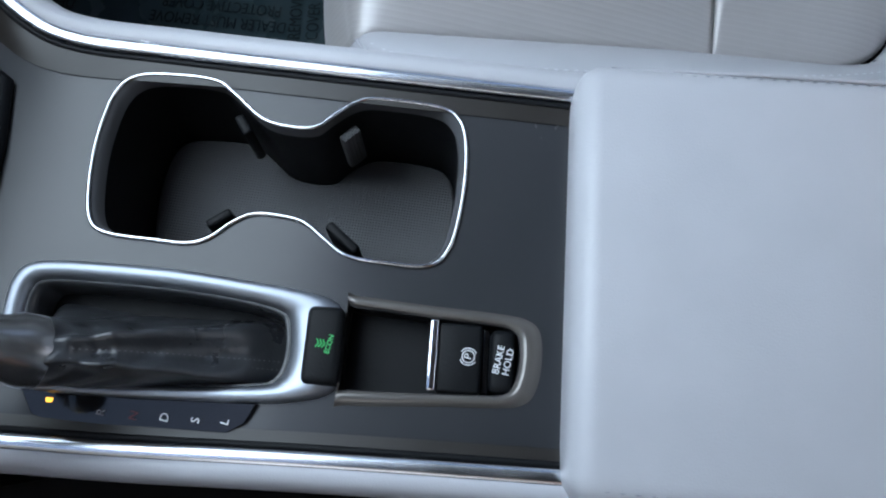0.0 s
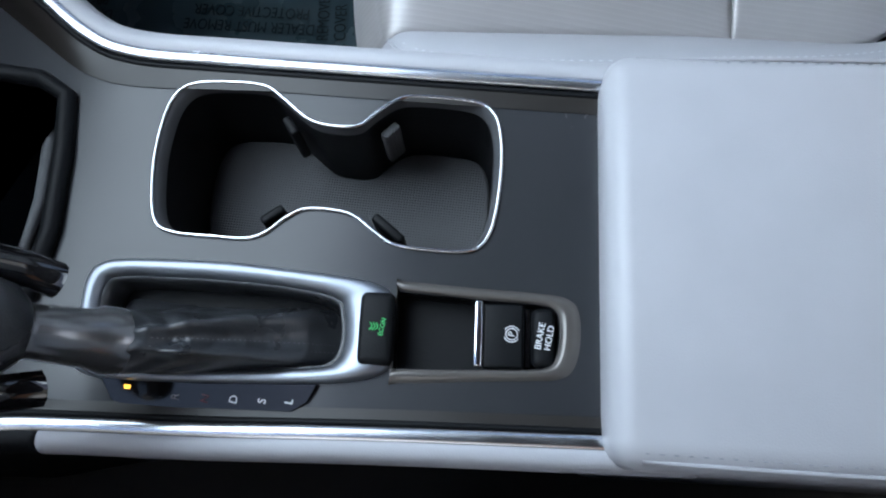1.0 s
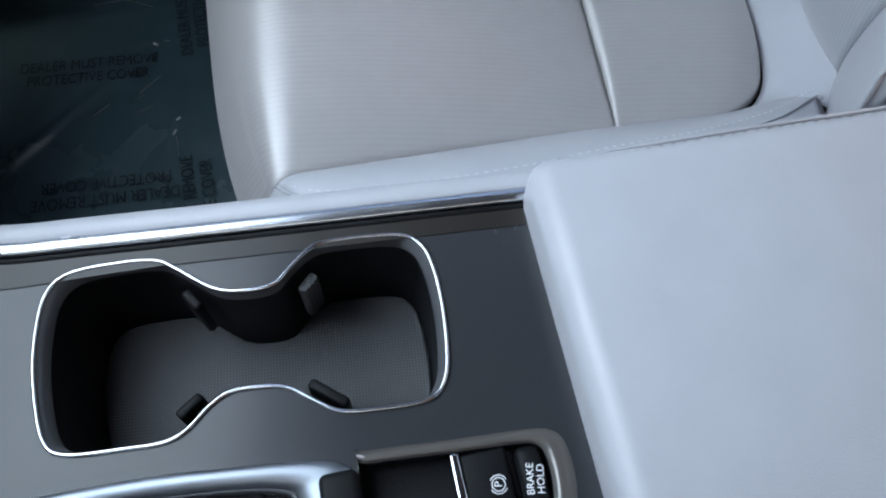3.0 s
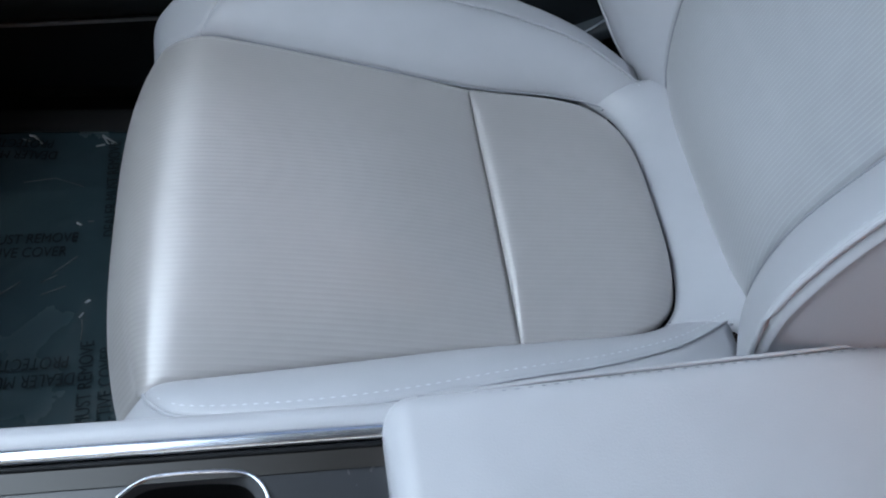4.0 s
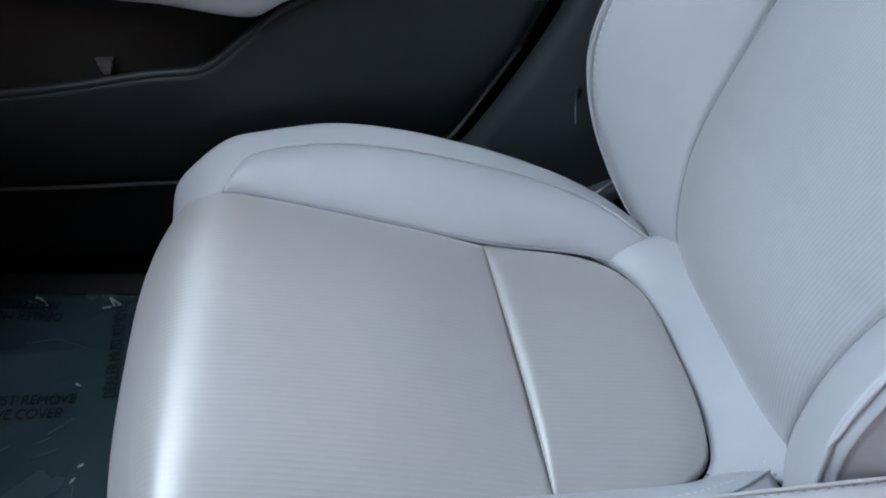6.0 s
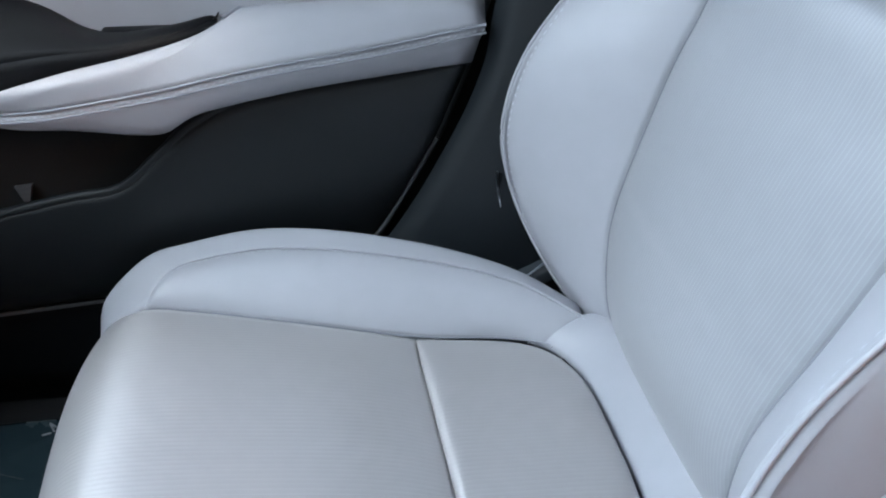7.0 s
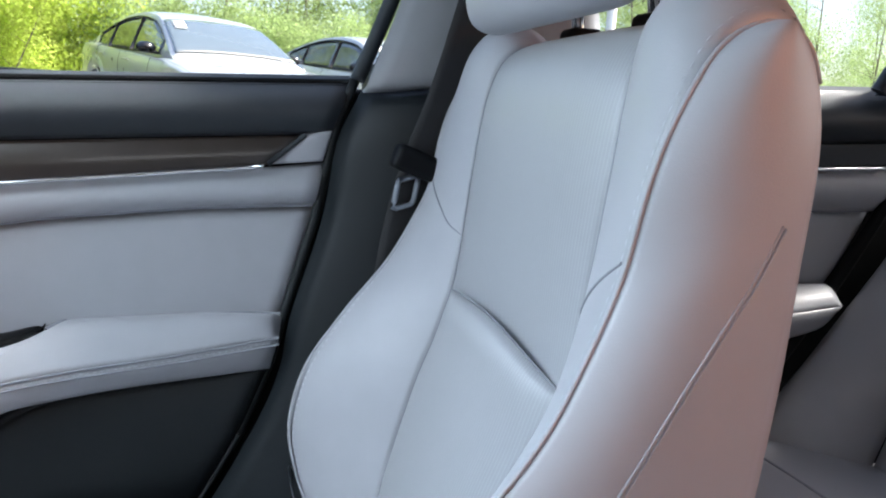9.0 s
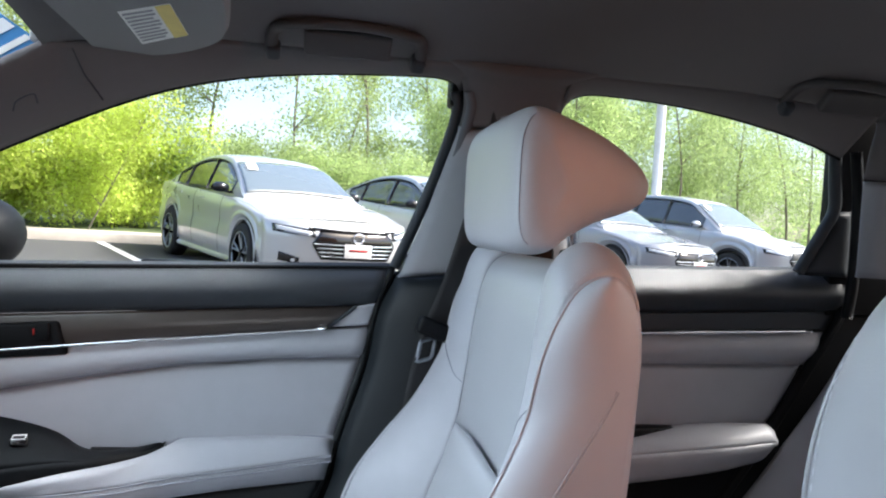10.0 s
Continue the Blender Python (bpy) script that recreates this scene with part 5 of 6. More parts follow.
mesh_part("visor_body", np.vstack([up, middle, lower]), quads(3, k, False, True) + [tuple(range(k)), tuple(2 * k + i for i in range(k))[::-1]], VISOR, visor, "", False)


def visor_label(name, u0, u1, v0, v1, mat, dz):
    a, b, c, d = (np.array(q) for q in ((-0.074, 0.346), (-0.009, 0.288), (-0.011, 0.422), (-0.080, 0.504)))
    at = lambda u, v: (a * (1 - u) + b * u) * (1 - v) + (d * (1 - u) + c * u) * v
    ring = [(*at(u, v), VZ - dz) for u, v in ((u0, v0), (u1, v0), (u1, v1), (u0, v1))]
    return slab(name, ring, 0.0006, mat, visor, (0, 0, -1), "", 0.0003)


visor_label("warning_label", 0, 1, 0, 1, PAPER, 0.0012)
visor_label("warning_band", 0.72, 1, 0, 1, YELLOW, 0.0020)
for i in range(9):
    visor_label("printed_bar", 0.06, 0.66 - 0.08 * (i % 3 == 2), 0.06 + 0.1 * i, 0.10 + 0.1 * i, PILLAR, 0.0022)
rbox("visor_pivot", (-0.235, 0.555, 1.325), (-0.205, 0.585, 1.36), PILLAR, visor, 0.006)


GRIP = material("dark_grey_grip", (0.055, 0.053, 0.055), 0.7, bump=0.2)


def grab_handle(x0, x1, y, z):
    h = thing("grab_handle", ((x0 + x1) / 2, y, z), "folded grey roof grab handle", "grab handle", "roof grab handles")
    dz = lambda x: liner_z(x, y) - liner_z((x0 + x1) / 2, y)
    e = z - 0.020
    c = cr([(x0, y + 0.085, e), (x0 + 0.006, y + 0.045, e + 0.020), (x0 + 0.030, y + 0.008, z), ((x0 + x1) / 2, y, z + 0.004), (x1 - 0.030, y + 0.008, z), (x1 - 0.006, y + 0.045, e + 0.020), (x1, y + 0.085, e)], 40)
    c[:, 2] += np.array([dz(x) for x in c[:, 0]])
    tube("grip", c, 0.0085, GRIP, h, "dark grip", 10, flat=0.8)
    rbox("recess", (x0 + 0.045, y + 0.030, z - 0.016), (x1 - 0.045, y + 0.075, z + 0.002), GRIP, h, 0.006, turn=pose(0, 0, 0, -35, 0, 0))
    for x in (x0 + 0.004, x1 - 0.004):
        rbox("mount", (x - 0.010, y + 0.070, z - 0.030), (x + 0.010, y + 0.095, z - 0.008), SOFT_BLACK, h, 0.006, turn=pose(0, 0, 0, -35, 0, 0))
    return h


grab_handle(0.078, 0.286, 0.465, 1.362)
grab_handle(0.85, 1.05, 0.460, 1.350)
# front corner: pillar cover with a small cap, and a paper strip on the windscreen
apil = thing("a_pillar_trim", (-0.30, 0.60, 1.15), "dark grey windscreen pillar cover with a small square cap", "pillar trim")
tube("cover_joint", [(-0.176, 0.545, 1.318), (-0.168, 0.575, 1.290), (-0.150, 0.605, 1.262)], 0.0012, SOFT_BLACK, apil, "fine joint", 6)
capx = [(-0.252, 0.566, 1.232), (-0.246, 0.560, 1.245), (-0.226, 0.560, 1.256), (-0.222, 0.566, 1.245)]
tube("cap_outline", cr(capx, 24), 0.0012, SOFT_BLACK, apil, "small square cap", 6)
screen = thing("window_3", (-0.5, 0, 1.2), "clear windscreen glass", "windscreen", kind="structure")
wg = [[(-0.36 - 0.50 * t - 0.10 * (y / 0.6) ** 2 * -0.6, y, 1.355 - 0.40 * t - 0.03 * (y / 0.6) ** 2) for y in np.linspace(-0.66, 0.66, 12)] for t in np.linspace(0, 1, 10)]
ws = sheet("pane", wg, GLASS, screen, "", (1, 0, 0.5), 0)
ws.visible_shadow = False
stk = thing("windscreen_sticker", (-0.27, 0.55, 1.31), "blue and white paper strip at the windscreen corner", "sticker")
a, b, c, d = (np.array(q) for q in ((-0.300, 0.620, 1.375), (-0.222, 0.620, 1.326), (-0.330, 0.620, 1.250), (-0.400, 0.620, 1.31)))
slab("blue_paper", [a, b, c, d], 0.001, BLUE, stk, (0.3, -1, 0), "", 0.0005)
for k0, k1, m in ((0.15, 0.38, WHITE_INK), (0.55, 0.66, PAPER)):
    q = [a + (b - a) * k0, a + (b - a) * k1, d + (c - d) * k1, d + (c - d) * k0]
    q = [p * 0.94 + sum(q) / 4 * 0.06 - np.array((-0.0002, 0.0012, 0)) for p in q]
    slab("printed_bar", q, 0.0005, m, stk, (0.3, -1, 0), "", 0.0002)

# ---- rear bench ----
bench = thing("rear_seat", (1.0, 0, 0.3), "light grey leather rear bench seat", "car seat")
for y0, y1 in ((0.02, 0.66), (-0.66, -0.02)):
    f = cr([(0.70, y0, 0.30), (0.685, y0, 0.45), (0.705, y0, 0.565), (0.77, y0, 0.600), (0.87, y0, 0.590), (1.02, y0, 0.56)], 40)
    r = f + np.array((0, y1 - y0, 0))
    pad("bench_cushion", f, r, LEATHER, bench, 0.022, (0, 0, 1), 22, "grey leather bench cushion", pv=4, pu=30)
    f = cr([(0.95, y0, 0.52), (0.965, y0, 0.58), (1.005, y0, 0.70), (1.055, y0, 0.85), (1.105, y0, 0.98), (1.14, y0, 1.03), (1.22, y0, 1.03)], 40)
    r = f + np.array((0, (y1 - y0) * 0.86, 0)) if y1 > 0 else f + np.array((0, y1 - y0, 0))
    pad("bench_backrest", f, r, LEATHER, bench, 0.030, (-1, 0, 0.3), 22, "grey leather bench backrest", pv=3.5, pu=30)
fb = cr([(0.85, 0.655, 0.54), (0.87, 0.665, 0.63), (0.935, 0.668, 0.72), (1.035, 0.668, 0.86), (1.10, 0.66, 0.97), (1.15, 0.64, 1.02)], 40)
fi = cr([(0.95, 0.565, 0.53), (0.965, 0.57, 0.59), (1.005, 0.57, 0.70), (1.055, 0.57, 0.85), (1.105, 0.57, 0.98), (1.14, 0.57, 1.03)], 40)
pad("bench_bolster", fi, fb, LEATHER, bench, 0.020, (-1, -0.5, 0), 14, "grey leather side bolster", pu=20)
tube("seam", cr([(0.775, 0.05, 0.618), (0.78, 0.34, 0.624), (0.78, 0.64, 0.617)], 20), 0.002, SEAM, bench)
rbox("buckle", (0.93, 0.27, 0.58), (0.97, 0.31, 0.64), BLACK, bench, 0.006, label="black belt buckle")

# ---- passenger floor: mat under a protective film ----
mat = thing("floor_mat", (-0.45, 0.42, 0.262), "dark carpet floor mat in the passenger footwell", "floor mat")
rbox("mat_body", (-0.78, 0.16, 0.2625), (-0.20, 0.70, 0.270), CARPET, mat, 0.003)
film = thing("protective_film", (-0.45, 0.42, 0.270), "creased clear protective film printed DEALER MUST REMOVE PROTECTIVE COVER", "plastic film")
def film_z(x, y):
    v = Vector((x * 9, y * 9, 0.3))
    crease = 0.0
    for cx, cy, an, ln, h in ((-0.305, 0.656, 0.5, 0.05, 0.003), (-0.32, 0.54, 0.2, 0.07, 0.0012), (-0.295, 0.43, 1.4, 0.05, 0.002), (-0.38, 0.50, 0.7, 0.10, 0.0015), (-0.42, 0.655, 2.6, 0.07, 0.003), (-0.36, 0.585, 0.1, 0.09, 0.0015), (-0.45, 0.40, 0.8, 0.1, 0.004)):
        dx, dy = x - cx, y - cy
        a1, b1 = dx * math.cos(an) + dy * math.sin(an), -dx * math.sin(an) + dy * math.cos(an)
        crease += h * math.exp(-(a1 / ln) ** 2) * max(0, 1 - abs(b1) / 0.010)
    return 0.2740 + 0.0016 * noise.noise(v) + 0.0012 * noise.noise(v * 3.7) + crease
xs, ys = np.linspace(-0.77, -0.215, 150), np.linspace(0.175, 0.685, 150)
sheet("film_sheet", [[(x, y, film_z(x, y)) for y in ys] for x in xs], FILM, film, "creased clear film over dark carpet", (0, 0, 1), 0.0015)
WARNING = "DEALER MUST REMOVE\nPROTECTIVE COVER"
for x, y, al in ((-0.392, 0.500, (1, 0.02, 0)), (-0.362, 0.340, (-1, -0.03, 0)), (-0.281, 0.588, (-0.12, 1, 0)), (-0.262, 0.300, (-0.12, 1, 0)), (-0.44, 0.655, (-1, 0.05, 0)), (-0.60, 0.50, (1, 0.03, 0)), (-0.60, 0.34, (-1, 0, 0))):
    al = Vector(al).normalized()
    words("printed_warning", WARNING, (x, y, 0.2775), al, Vector((-al.y, al.x, 0)), 0.0195, INK, film, "black printed warning", squeeze=0.75)
# pale thin tubes along the creases: the film's glints put into the colour
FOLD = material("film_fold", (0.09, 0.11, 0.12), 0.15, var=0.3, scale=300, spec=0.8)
GLINT = material("film_glint", (0.36, 0.39, 0.41), 0.12, var=0.3, scale=300, spec=1.0)
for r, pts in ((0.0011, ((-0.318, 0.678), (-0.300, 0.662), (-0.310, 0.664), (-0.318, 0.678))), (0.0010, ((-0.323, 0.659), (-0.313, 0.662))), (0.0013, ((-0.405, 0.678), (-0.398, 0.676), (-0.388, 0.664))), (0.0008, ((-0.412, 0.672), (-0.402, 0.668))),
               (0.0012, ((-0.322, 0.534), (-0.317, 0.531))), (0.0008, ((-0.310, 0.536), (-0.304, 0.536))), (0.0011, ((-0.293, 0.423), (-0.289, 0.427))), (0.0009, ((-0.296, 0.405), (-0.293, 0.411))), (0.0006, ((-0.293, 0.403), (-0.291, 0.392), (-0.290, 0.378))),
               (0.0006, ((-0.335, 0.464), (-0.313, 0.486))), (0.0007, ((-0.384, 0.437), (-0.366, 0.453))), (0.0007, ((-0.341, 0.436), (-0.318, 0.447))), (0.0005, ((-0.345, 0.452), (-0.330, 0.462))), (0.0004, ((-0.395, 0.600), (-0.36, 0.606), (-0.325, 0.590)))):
    tube("crease", [(x, y, film_z(x, y) + 0.0006) for x, y in pts], r * 1.2, GLINT if r > 0.00085 else FOLD, film, "crease in the film with a painted glint", 6)

# ---- outside ----
ASPHALT = material("asphalt", (0.05, 0.05, 0.053), 0.9, var=0.25, scale=8, bump=0.6, bump_scale=60)
GRASS_SOIL = material("verge", (0.06, 0.085, 0.03), 0.95, var=0.3, scale=3)
CONCRETE = material("kerb_concrete", (0.42, 0.38, 0.33), 0.85, var=0.15, scale=6, bump=0.4, bump_scale=90)
LINE = material("road_paint", (0.7, 0.7, 0.68), 0.8, var=0.15, scale=12)
BARK = material("bark", (0.20, 0.17, 0.14), 0.95, var=0.3, scale=14, bump=0.6, bump_scale=50)
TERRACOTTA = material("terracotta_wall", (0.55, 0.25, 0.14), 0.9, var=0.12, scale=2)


def leaf_mat(name, color):
    m = material(name, color, 0.6, var=0.3, scale=1.5)
    t = m.node_tree
    b = t.nodes["Principled BSDF"]
    old = b.inputs["Base Color"].links[0].from_socket
    geo = t.nodes.new("ShaderNodeNewGeometry")
    mr = t.nodes.new("ShaderNodeMapRange")
    mr.inputs[3].default_value, mr.inputs[4].default_value = 0.75, 1.3
    t.links.new(geo.outputs["Random Per Island"], mr.inputs[0])
    sc = t.nodes.new("ShaderNodeVectorMath")
    sc.operation = 'SCALE'
    t.links.new(old, sc.inputs[0])
    t.links.new(mr.outputs[0], sc.inputs["Scale"])
    t.links.new(sc.outputs[0], b.inputs["Base Color"])
    tr = t.nodes.new("ShaderNodeBsdfTranslucent")
    t.links.new(sc.outputs[0], tr.inputs[0])
    mix = t.nodes.new("ShaderNodeMixShader")
    mix.inputs[0].default_value = 0.58
    t.links.new(b.outputs[0], mix.inputs[1])
    t.links.new(tr.outputs[0], mix.inputs[2])
    t.links.new(mix.outputs[0], t.nodes["Material Output"].inputs[0])
    return m


LEAF_BRIGHT = leaf_mat("bright_leaf", (0.50, 0.60, 0.12))
LEAF = leaf_mat("green_leaf", (0.30, 0.38, 0.15))
LEAF_PALE = leaf_mat("pale_leaf", (0.37, 0.47, 0.20))


def ground_z(x, y):
    return 0.055 * (min(max(y, 0.9), 16) - 0.9) - 0.03 * max(-8, min(8, x)) * min(1, max(0, (y - 1.5) / 4))


ground = thing("ground", (0, 0, 0), "grey asphalt car park that rises gently", "asphalt", kind="structure")
gx = np.r_[-900, -300, -80, np.linspace(-30, 30, 41), 80, 300, 900]
gy = np.r_[-900, -300, -60, np.linspace(-20, 22, 43), 60, 300, 900]
sheet("asphalt", [[(x, y, ground_z(x, y) - 0.002) for y in gy] for x in gx], ASPHALT, ground, out=(0, 0, 1), thick=0)
ROW = np.array((0.906, 0.424))
NOSE = np.array((0.424, -0.906))
CAR0 = np.array((-0.40, 10.18))
TAIL = CAR0 - NOSE * 2.75


def along_row(k, back=0.0):
    p = TAIL + ROW * k - NOSE * back
    return p[0], p[1], ground_z(*p)


kerb = thing("kerb", along_row(0), "pale concrete kerb along the planted verge", "kerb", kind="structure")
rows = []
for k in np.linspace(-14, 30, 60):
    col = []
    for back, dz in ((0.0, -0.05), (0.0, 0.12), (0.03, 0.15), (0.30, 0.15), (0.32, 0.10)):
        x, y, z = along_row(k, back)
        col.append((x, y, z + dz))
    rows.append(col)
sheet("kerb_stone", rows, CONCRETE, kerb, out=(0, -0.5, 1), thick=0)
verge = thing("verge", along_row(8, 4), "rough grass verge behind the kerb", "grass", kind="structure")
sheet("verge_soil", [[(lambda p: (p[0], p[1], p[2] + 0.11 + (0.25 if b > 8 else 0)))(along_row(k, b)) for b in (0.31, 2, 5, 9, 20, 60)] for k in np.linspace(-40, 60, 40)], GRASS_SOIL, verge, out=(0, 0, 1), thick=0)
for k in (-1.55, 1.42, 4.4):
    ln = thing("parking_line", along_row(k), "worn white parking bay line", "road marking", "bay lines", "structure")
    rows = []
    for b in np.linspace(-5.2, -0.05, 12):
        rows.append([(lambda p: (p[0], p[1], p[2] + 0.006))(along_row(k + o, b)) for o in (-0.06, 0.06)])
    sheet("paint", rows, LINE, ln, out=(0, 0, 1), thick=0)
# assumed wall, never in view: its colours tint the light bounced into the cabin
wall = thing("wall_behind", (0, -6, 0), "unseen terracotta wall added to throw warm light back", "wall", kind="structure")
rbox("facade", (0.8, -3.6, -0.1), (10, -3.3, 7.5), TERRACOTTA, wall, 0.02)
rbox("grey_facade", (-7, -3.6, -0.1), (0.8, -3.35, 7.5), CONCRETE, wall, 0.02, label="grey part of the added wall, for neutral bounce")


def car_paint(name, color):
    return material(name, color, 0.30, metal=0.42, var=0.04, scale=3, coat=0.8)


TYRE = material("tyre_rubber", (0.02, 0.02, 0.02), 0.8)
# base colour lifted above the side glass to imitate the windscreen's pale reflection
WSCREEN = material("reflection_toned_windscreen", (0.12, 0.15, 0.17), 0.06, var=0.12, scale=1.5, coat=1.0, spec=1.0)
CAR_GLASS = material("dark_car_glass", (0.05, 0.06, 0.07), 0.05, var=0.3, scale=1.5, coat=1.0, spec=1.0)
LAMP = material("headlamp_lens", (0.65, 0.68, 0.72), 0.1, var=0.2, scale=20, coat=1.0)


SEDAN = dict(nose=2.42, tail=-2.46, axle=1.415, wheel=0.335, ride=0.20, half=0.93, belt=0.96, drop=0.0, glass0=0.98, peak=1.45,
             roof=[(1.06, 0.955), (0.62, 1.18), (0.16, 1.375), (-0.10, 1.43), (-0.50, 1.452), (-0.95, 1.42), (-1.35, 1.335), (-1.75, 1.21), (-2.10, 1.085)],
             windscreen=(0.97, 0.16), backlight=(-1.38, -2.02), side=(0.60, -1.72), pillars=(-0.40, -1.26))
WAGON = dict(nose=2.30, tail=-2.28, axle=1.33, wheel=0.355, ride=0.25, half=0.93, belt=1.09, drop=0.12, glass0=1.10, peak=1.67,
             roof=[(1.02, 1.085), (0.60, 1.34), (0.20, 1.57), (-0.05, 1.635), (-0.60, 1.67), (-1.20, 1.655), (-1.65, 1.59), (-1.95, 1.42), (-2.20, 1.16)],
             windscreen=(0.93, 0.20), backlight=(-1.72, -2.12), side=(0.58, -1.60), pillars=(-0.38, -1.20))


def build_car(paint, label, suv=False, dark_wheels=False):
    """A parked car, nose towards +x: sides with open wheel arches, hood, deck, glasshouse, nose with grille and lamps, wheels."""
    d = WAGON if suv else SEDAN
    car = thing("parked_car", (0, 0, 0), label, "car", "parked cars")
    N, T, W, up, r = d["nose"], d["tail"], d["half"], d["drop"], d["wheel"]
    front_x = N - 0.47
    curve = lambda pts: (lambda x, a=np.array(sorted(pts)): float(np.interp(x, a[:, 0], a[:, 1])))
    shoulder = curve([(T, 1.00 + up), (-1.5, 1.005 + up), (-0.6, 0.975 + up), (0.4, 0.945 + up), (1.0, 0.925 + up), (1.5, 0.870 + up), (front_x, 0.775 + up), (N, 0.72 + up)])
    width = curve([(T, 0.80 * W), (T + 0.25, 0.93 * W), (-1.5, 0.985 * W), (-0.5, W), (0.9, W), (1.5, 0.995 * W), (front_x, 0.965 * W)])
    cut = curve([(0.0, 0.93), (0.10, 0.965), (0.34, 1.0), (0.50, 0.992), (0.56, 0.975), (0.80, 0.985), (0.90, 0.972), (1.0, 0.935)])

    def low(x):
        z = d["ride"] + (0.05 if abs(x) > d["axle"] + 0.3 else 0.0)
        for a in (-d["axle"], d["axle"]):
            k = (r + 0.055) ** 2 - (x - a) ** 2
            if k > 0:
                z = max(z, r - 0.01 + math.sqrt(k))
        return z

    xs = np.unique(np.r_[np.linspace(T, front_x, 60), *[np.linspace(a - r - 0.06, a + r + 0.06, 28) for a in (-d["axle"], d["axle"])]])
    hs = np.r_[0.0, 0.04, 0.10, np.linspace(0.18, 0.94, 16), 0.97, 1.0]
    for s in (1, -1):
        g = [[(x, s * width(x) * cut(h), low(x) + h * (shoulder(x) - low(x))) for h in hs] for x in xs]
        sheet("body_side", g, paint, car, "", (0, s, 0), 0.015)
        for a in (-d["axle"], d["axle"]):
            arch = [(a + (r + 0.058) * math.cos(t), s * W * 0.972, r - 0.01 + (r + 0.058) * math.sin(t)) for t in np.linspace(-0.1, math.pi + 0.1, 30)]
            tube("arch_edge", arch, 0.030 if suv else 0.010, TYRE if suv else paint, car, "black arch moulding" if suv else "", 8)
        sill = [(x, s * W * 0.945, d["ride"] + 0.02) for x in np.linspace(-d["axle"] + r + 0.05, d["axle"] - r - 0.05, 8)]
        tube("sill", sill, 0.035, TYRE if suv else paint, car, "", 8)

    # nose: x as a function of y and z
    def nose(y, z, off=0.0):
        bow = 0.47 * (abs(y) / (0.962 * W)) ** 3.2
        lean = 0.16 * max(0.0, (z - 0.60 - up) / 0.18) ** 2 + 0.10 * max(0.0, (0.45 - z) / 0.22) ** 2
        return (N - bow - lean * (1 - 0.6 * (abs(y) / W) ** 2) + off, y, z)

    nose_top = lambda y: shoulder(front_x) + 0.035 * (1 - (abs(y) / W) ** 2)
    ys = np.linspace(-0.962 * W, 0.962 * W, 49)
    sheet("bumper", [[nose(y, z) for z in np.linspace(d["ride"] + 0.05, nose_top(y), 24)] for y in ys], paint, car, "painted front bumper", (1, 0, 0), 0.02)
    rows = []
    for k in np.linspace(0, 1, 24):
        row = []
        for y in np.linspace(-1, 1, 33):
            ye = y * 0.93 * W
            x = 0.84 + k * (nose(ye, nose_top(ye))[0] - 0.84)
            e = shoulder(min(x, front_x))
            row.append((x, ye * (width(min(x, front_x)) / W), e + (nose_top(ye) - e) * k ** 6 + (0.050 - 0.015 * k) * (1 - abs(y) ** 2.2) * (1 - 0.35 * k ** 5) + 0.012 * math.exp(-((abs(y) - 0.62) / 0.10) ** 2) * (1 - k)))
        rows.append(row)
    sheet("hood", rows, paint, car, "smooth hood with two creases", (0, 0, 1), 0.012)
    rows = [[(x, y * width(x) * 0.935, shoulder(x) + (0.075 if not suv else 0.03) * (1 - abs(y) ** 2)) for y in np.linspace(-1, 1, 17)] for x in np.linspace(T, -1.6, 12)]
    sheet("boot_lid", rows, paint, car, "", (0, 0, 1), 0.012)
    sheet("rear_bumper", [[(T - 0.05 * (1 - (y / 0.75) ** 2), y, z) for z in np.linspace(0.3, shoulder(T), 6)] for y in np.linspace(-0.75, 0.75, 9)], paint, car, "", (-1, 0, 0), 0.01)

    # glasshouse
    top = cr([(x, 0, z) for x, z in d["roof"]], 60)
    flank = lambda z: 0.815 * W - 0.40 * (z - d["glass0"])
    shell = []
    for x, _, z in top:
        e = max(z - 0.055, d["glass0"] - 0.04)
        sec = [(flank(d["glass0"] - 0.06), d["glass0"] - 0.06), (flank((e + d["glass0"]) / 2), (e + d["glass0"]) / 2), (flank(e), e), (flank(e) * 0.90, z - 0.012), (flank(e) * 0.5, z + 0.012), (0, z + 0.02)]
        sec = sec + [(-y, q) for y, q in sec[-2::-1]]
        shell.append([(x, y, q) for y, q in cr(sec, 41)])
    shell = np.array(shell)
    sheet("roof", shell, paint, car, "painted roof and pillars", (0, 0, 1), 0.015)

    def screen(name, a, b, mat, label, push):
        i = [k for k in range(60) if b <= top[k, 0] <= a]
        g = shell[i[0]:i[-1] + 1, 11:30] + np.array(push)
        return sheet(name, g, mat, car, label, push, 0.003)

    screen("windscreen", *d["windscreen"], WSCREEN, "pale tinted windscreen", (0.008, 0, 0.010))
    screen("rear_screen", *d["backlight"], CAR_GLASS, "dark rear screen", (-0.008, 0, 0.010))
    k = int(np.argmin(np.abs(top[:, 0] - d["windscreen"][1] - 0.10)))
    sheet("window_paper", shell[k - 3:k + 1, 25:28] + np.array((0.016, 0, 0.018)), PAPER, car, "white paper behind the windscreen", (1, 0, 1), 0.001)
    zt = lambda x: float(np.interp(-x, -top[:, 0], top[:, 2])) - 0.075
    ends = [d["side"][0], d["pillars"][0], d["pillars"][1], d["side"][1]]
    for s in (1, -1):
        for x0, x1 in zip(ends[:-1], ends[1:]):
            rows = []
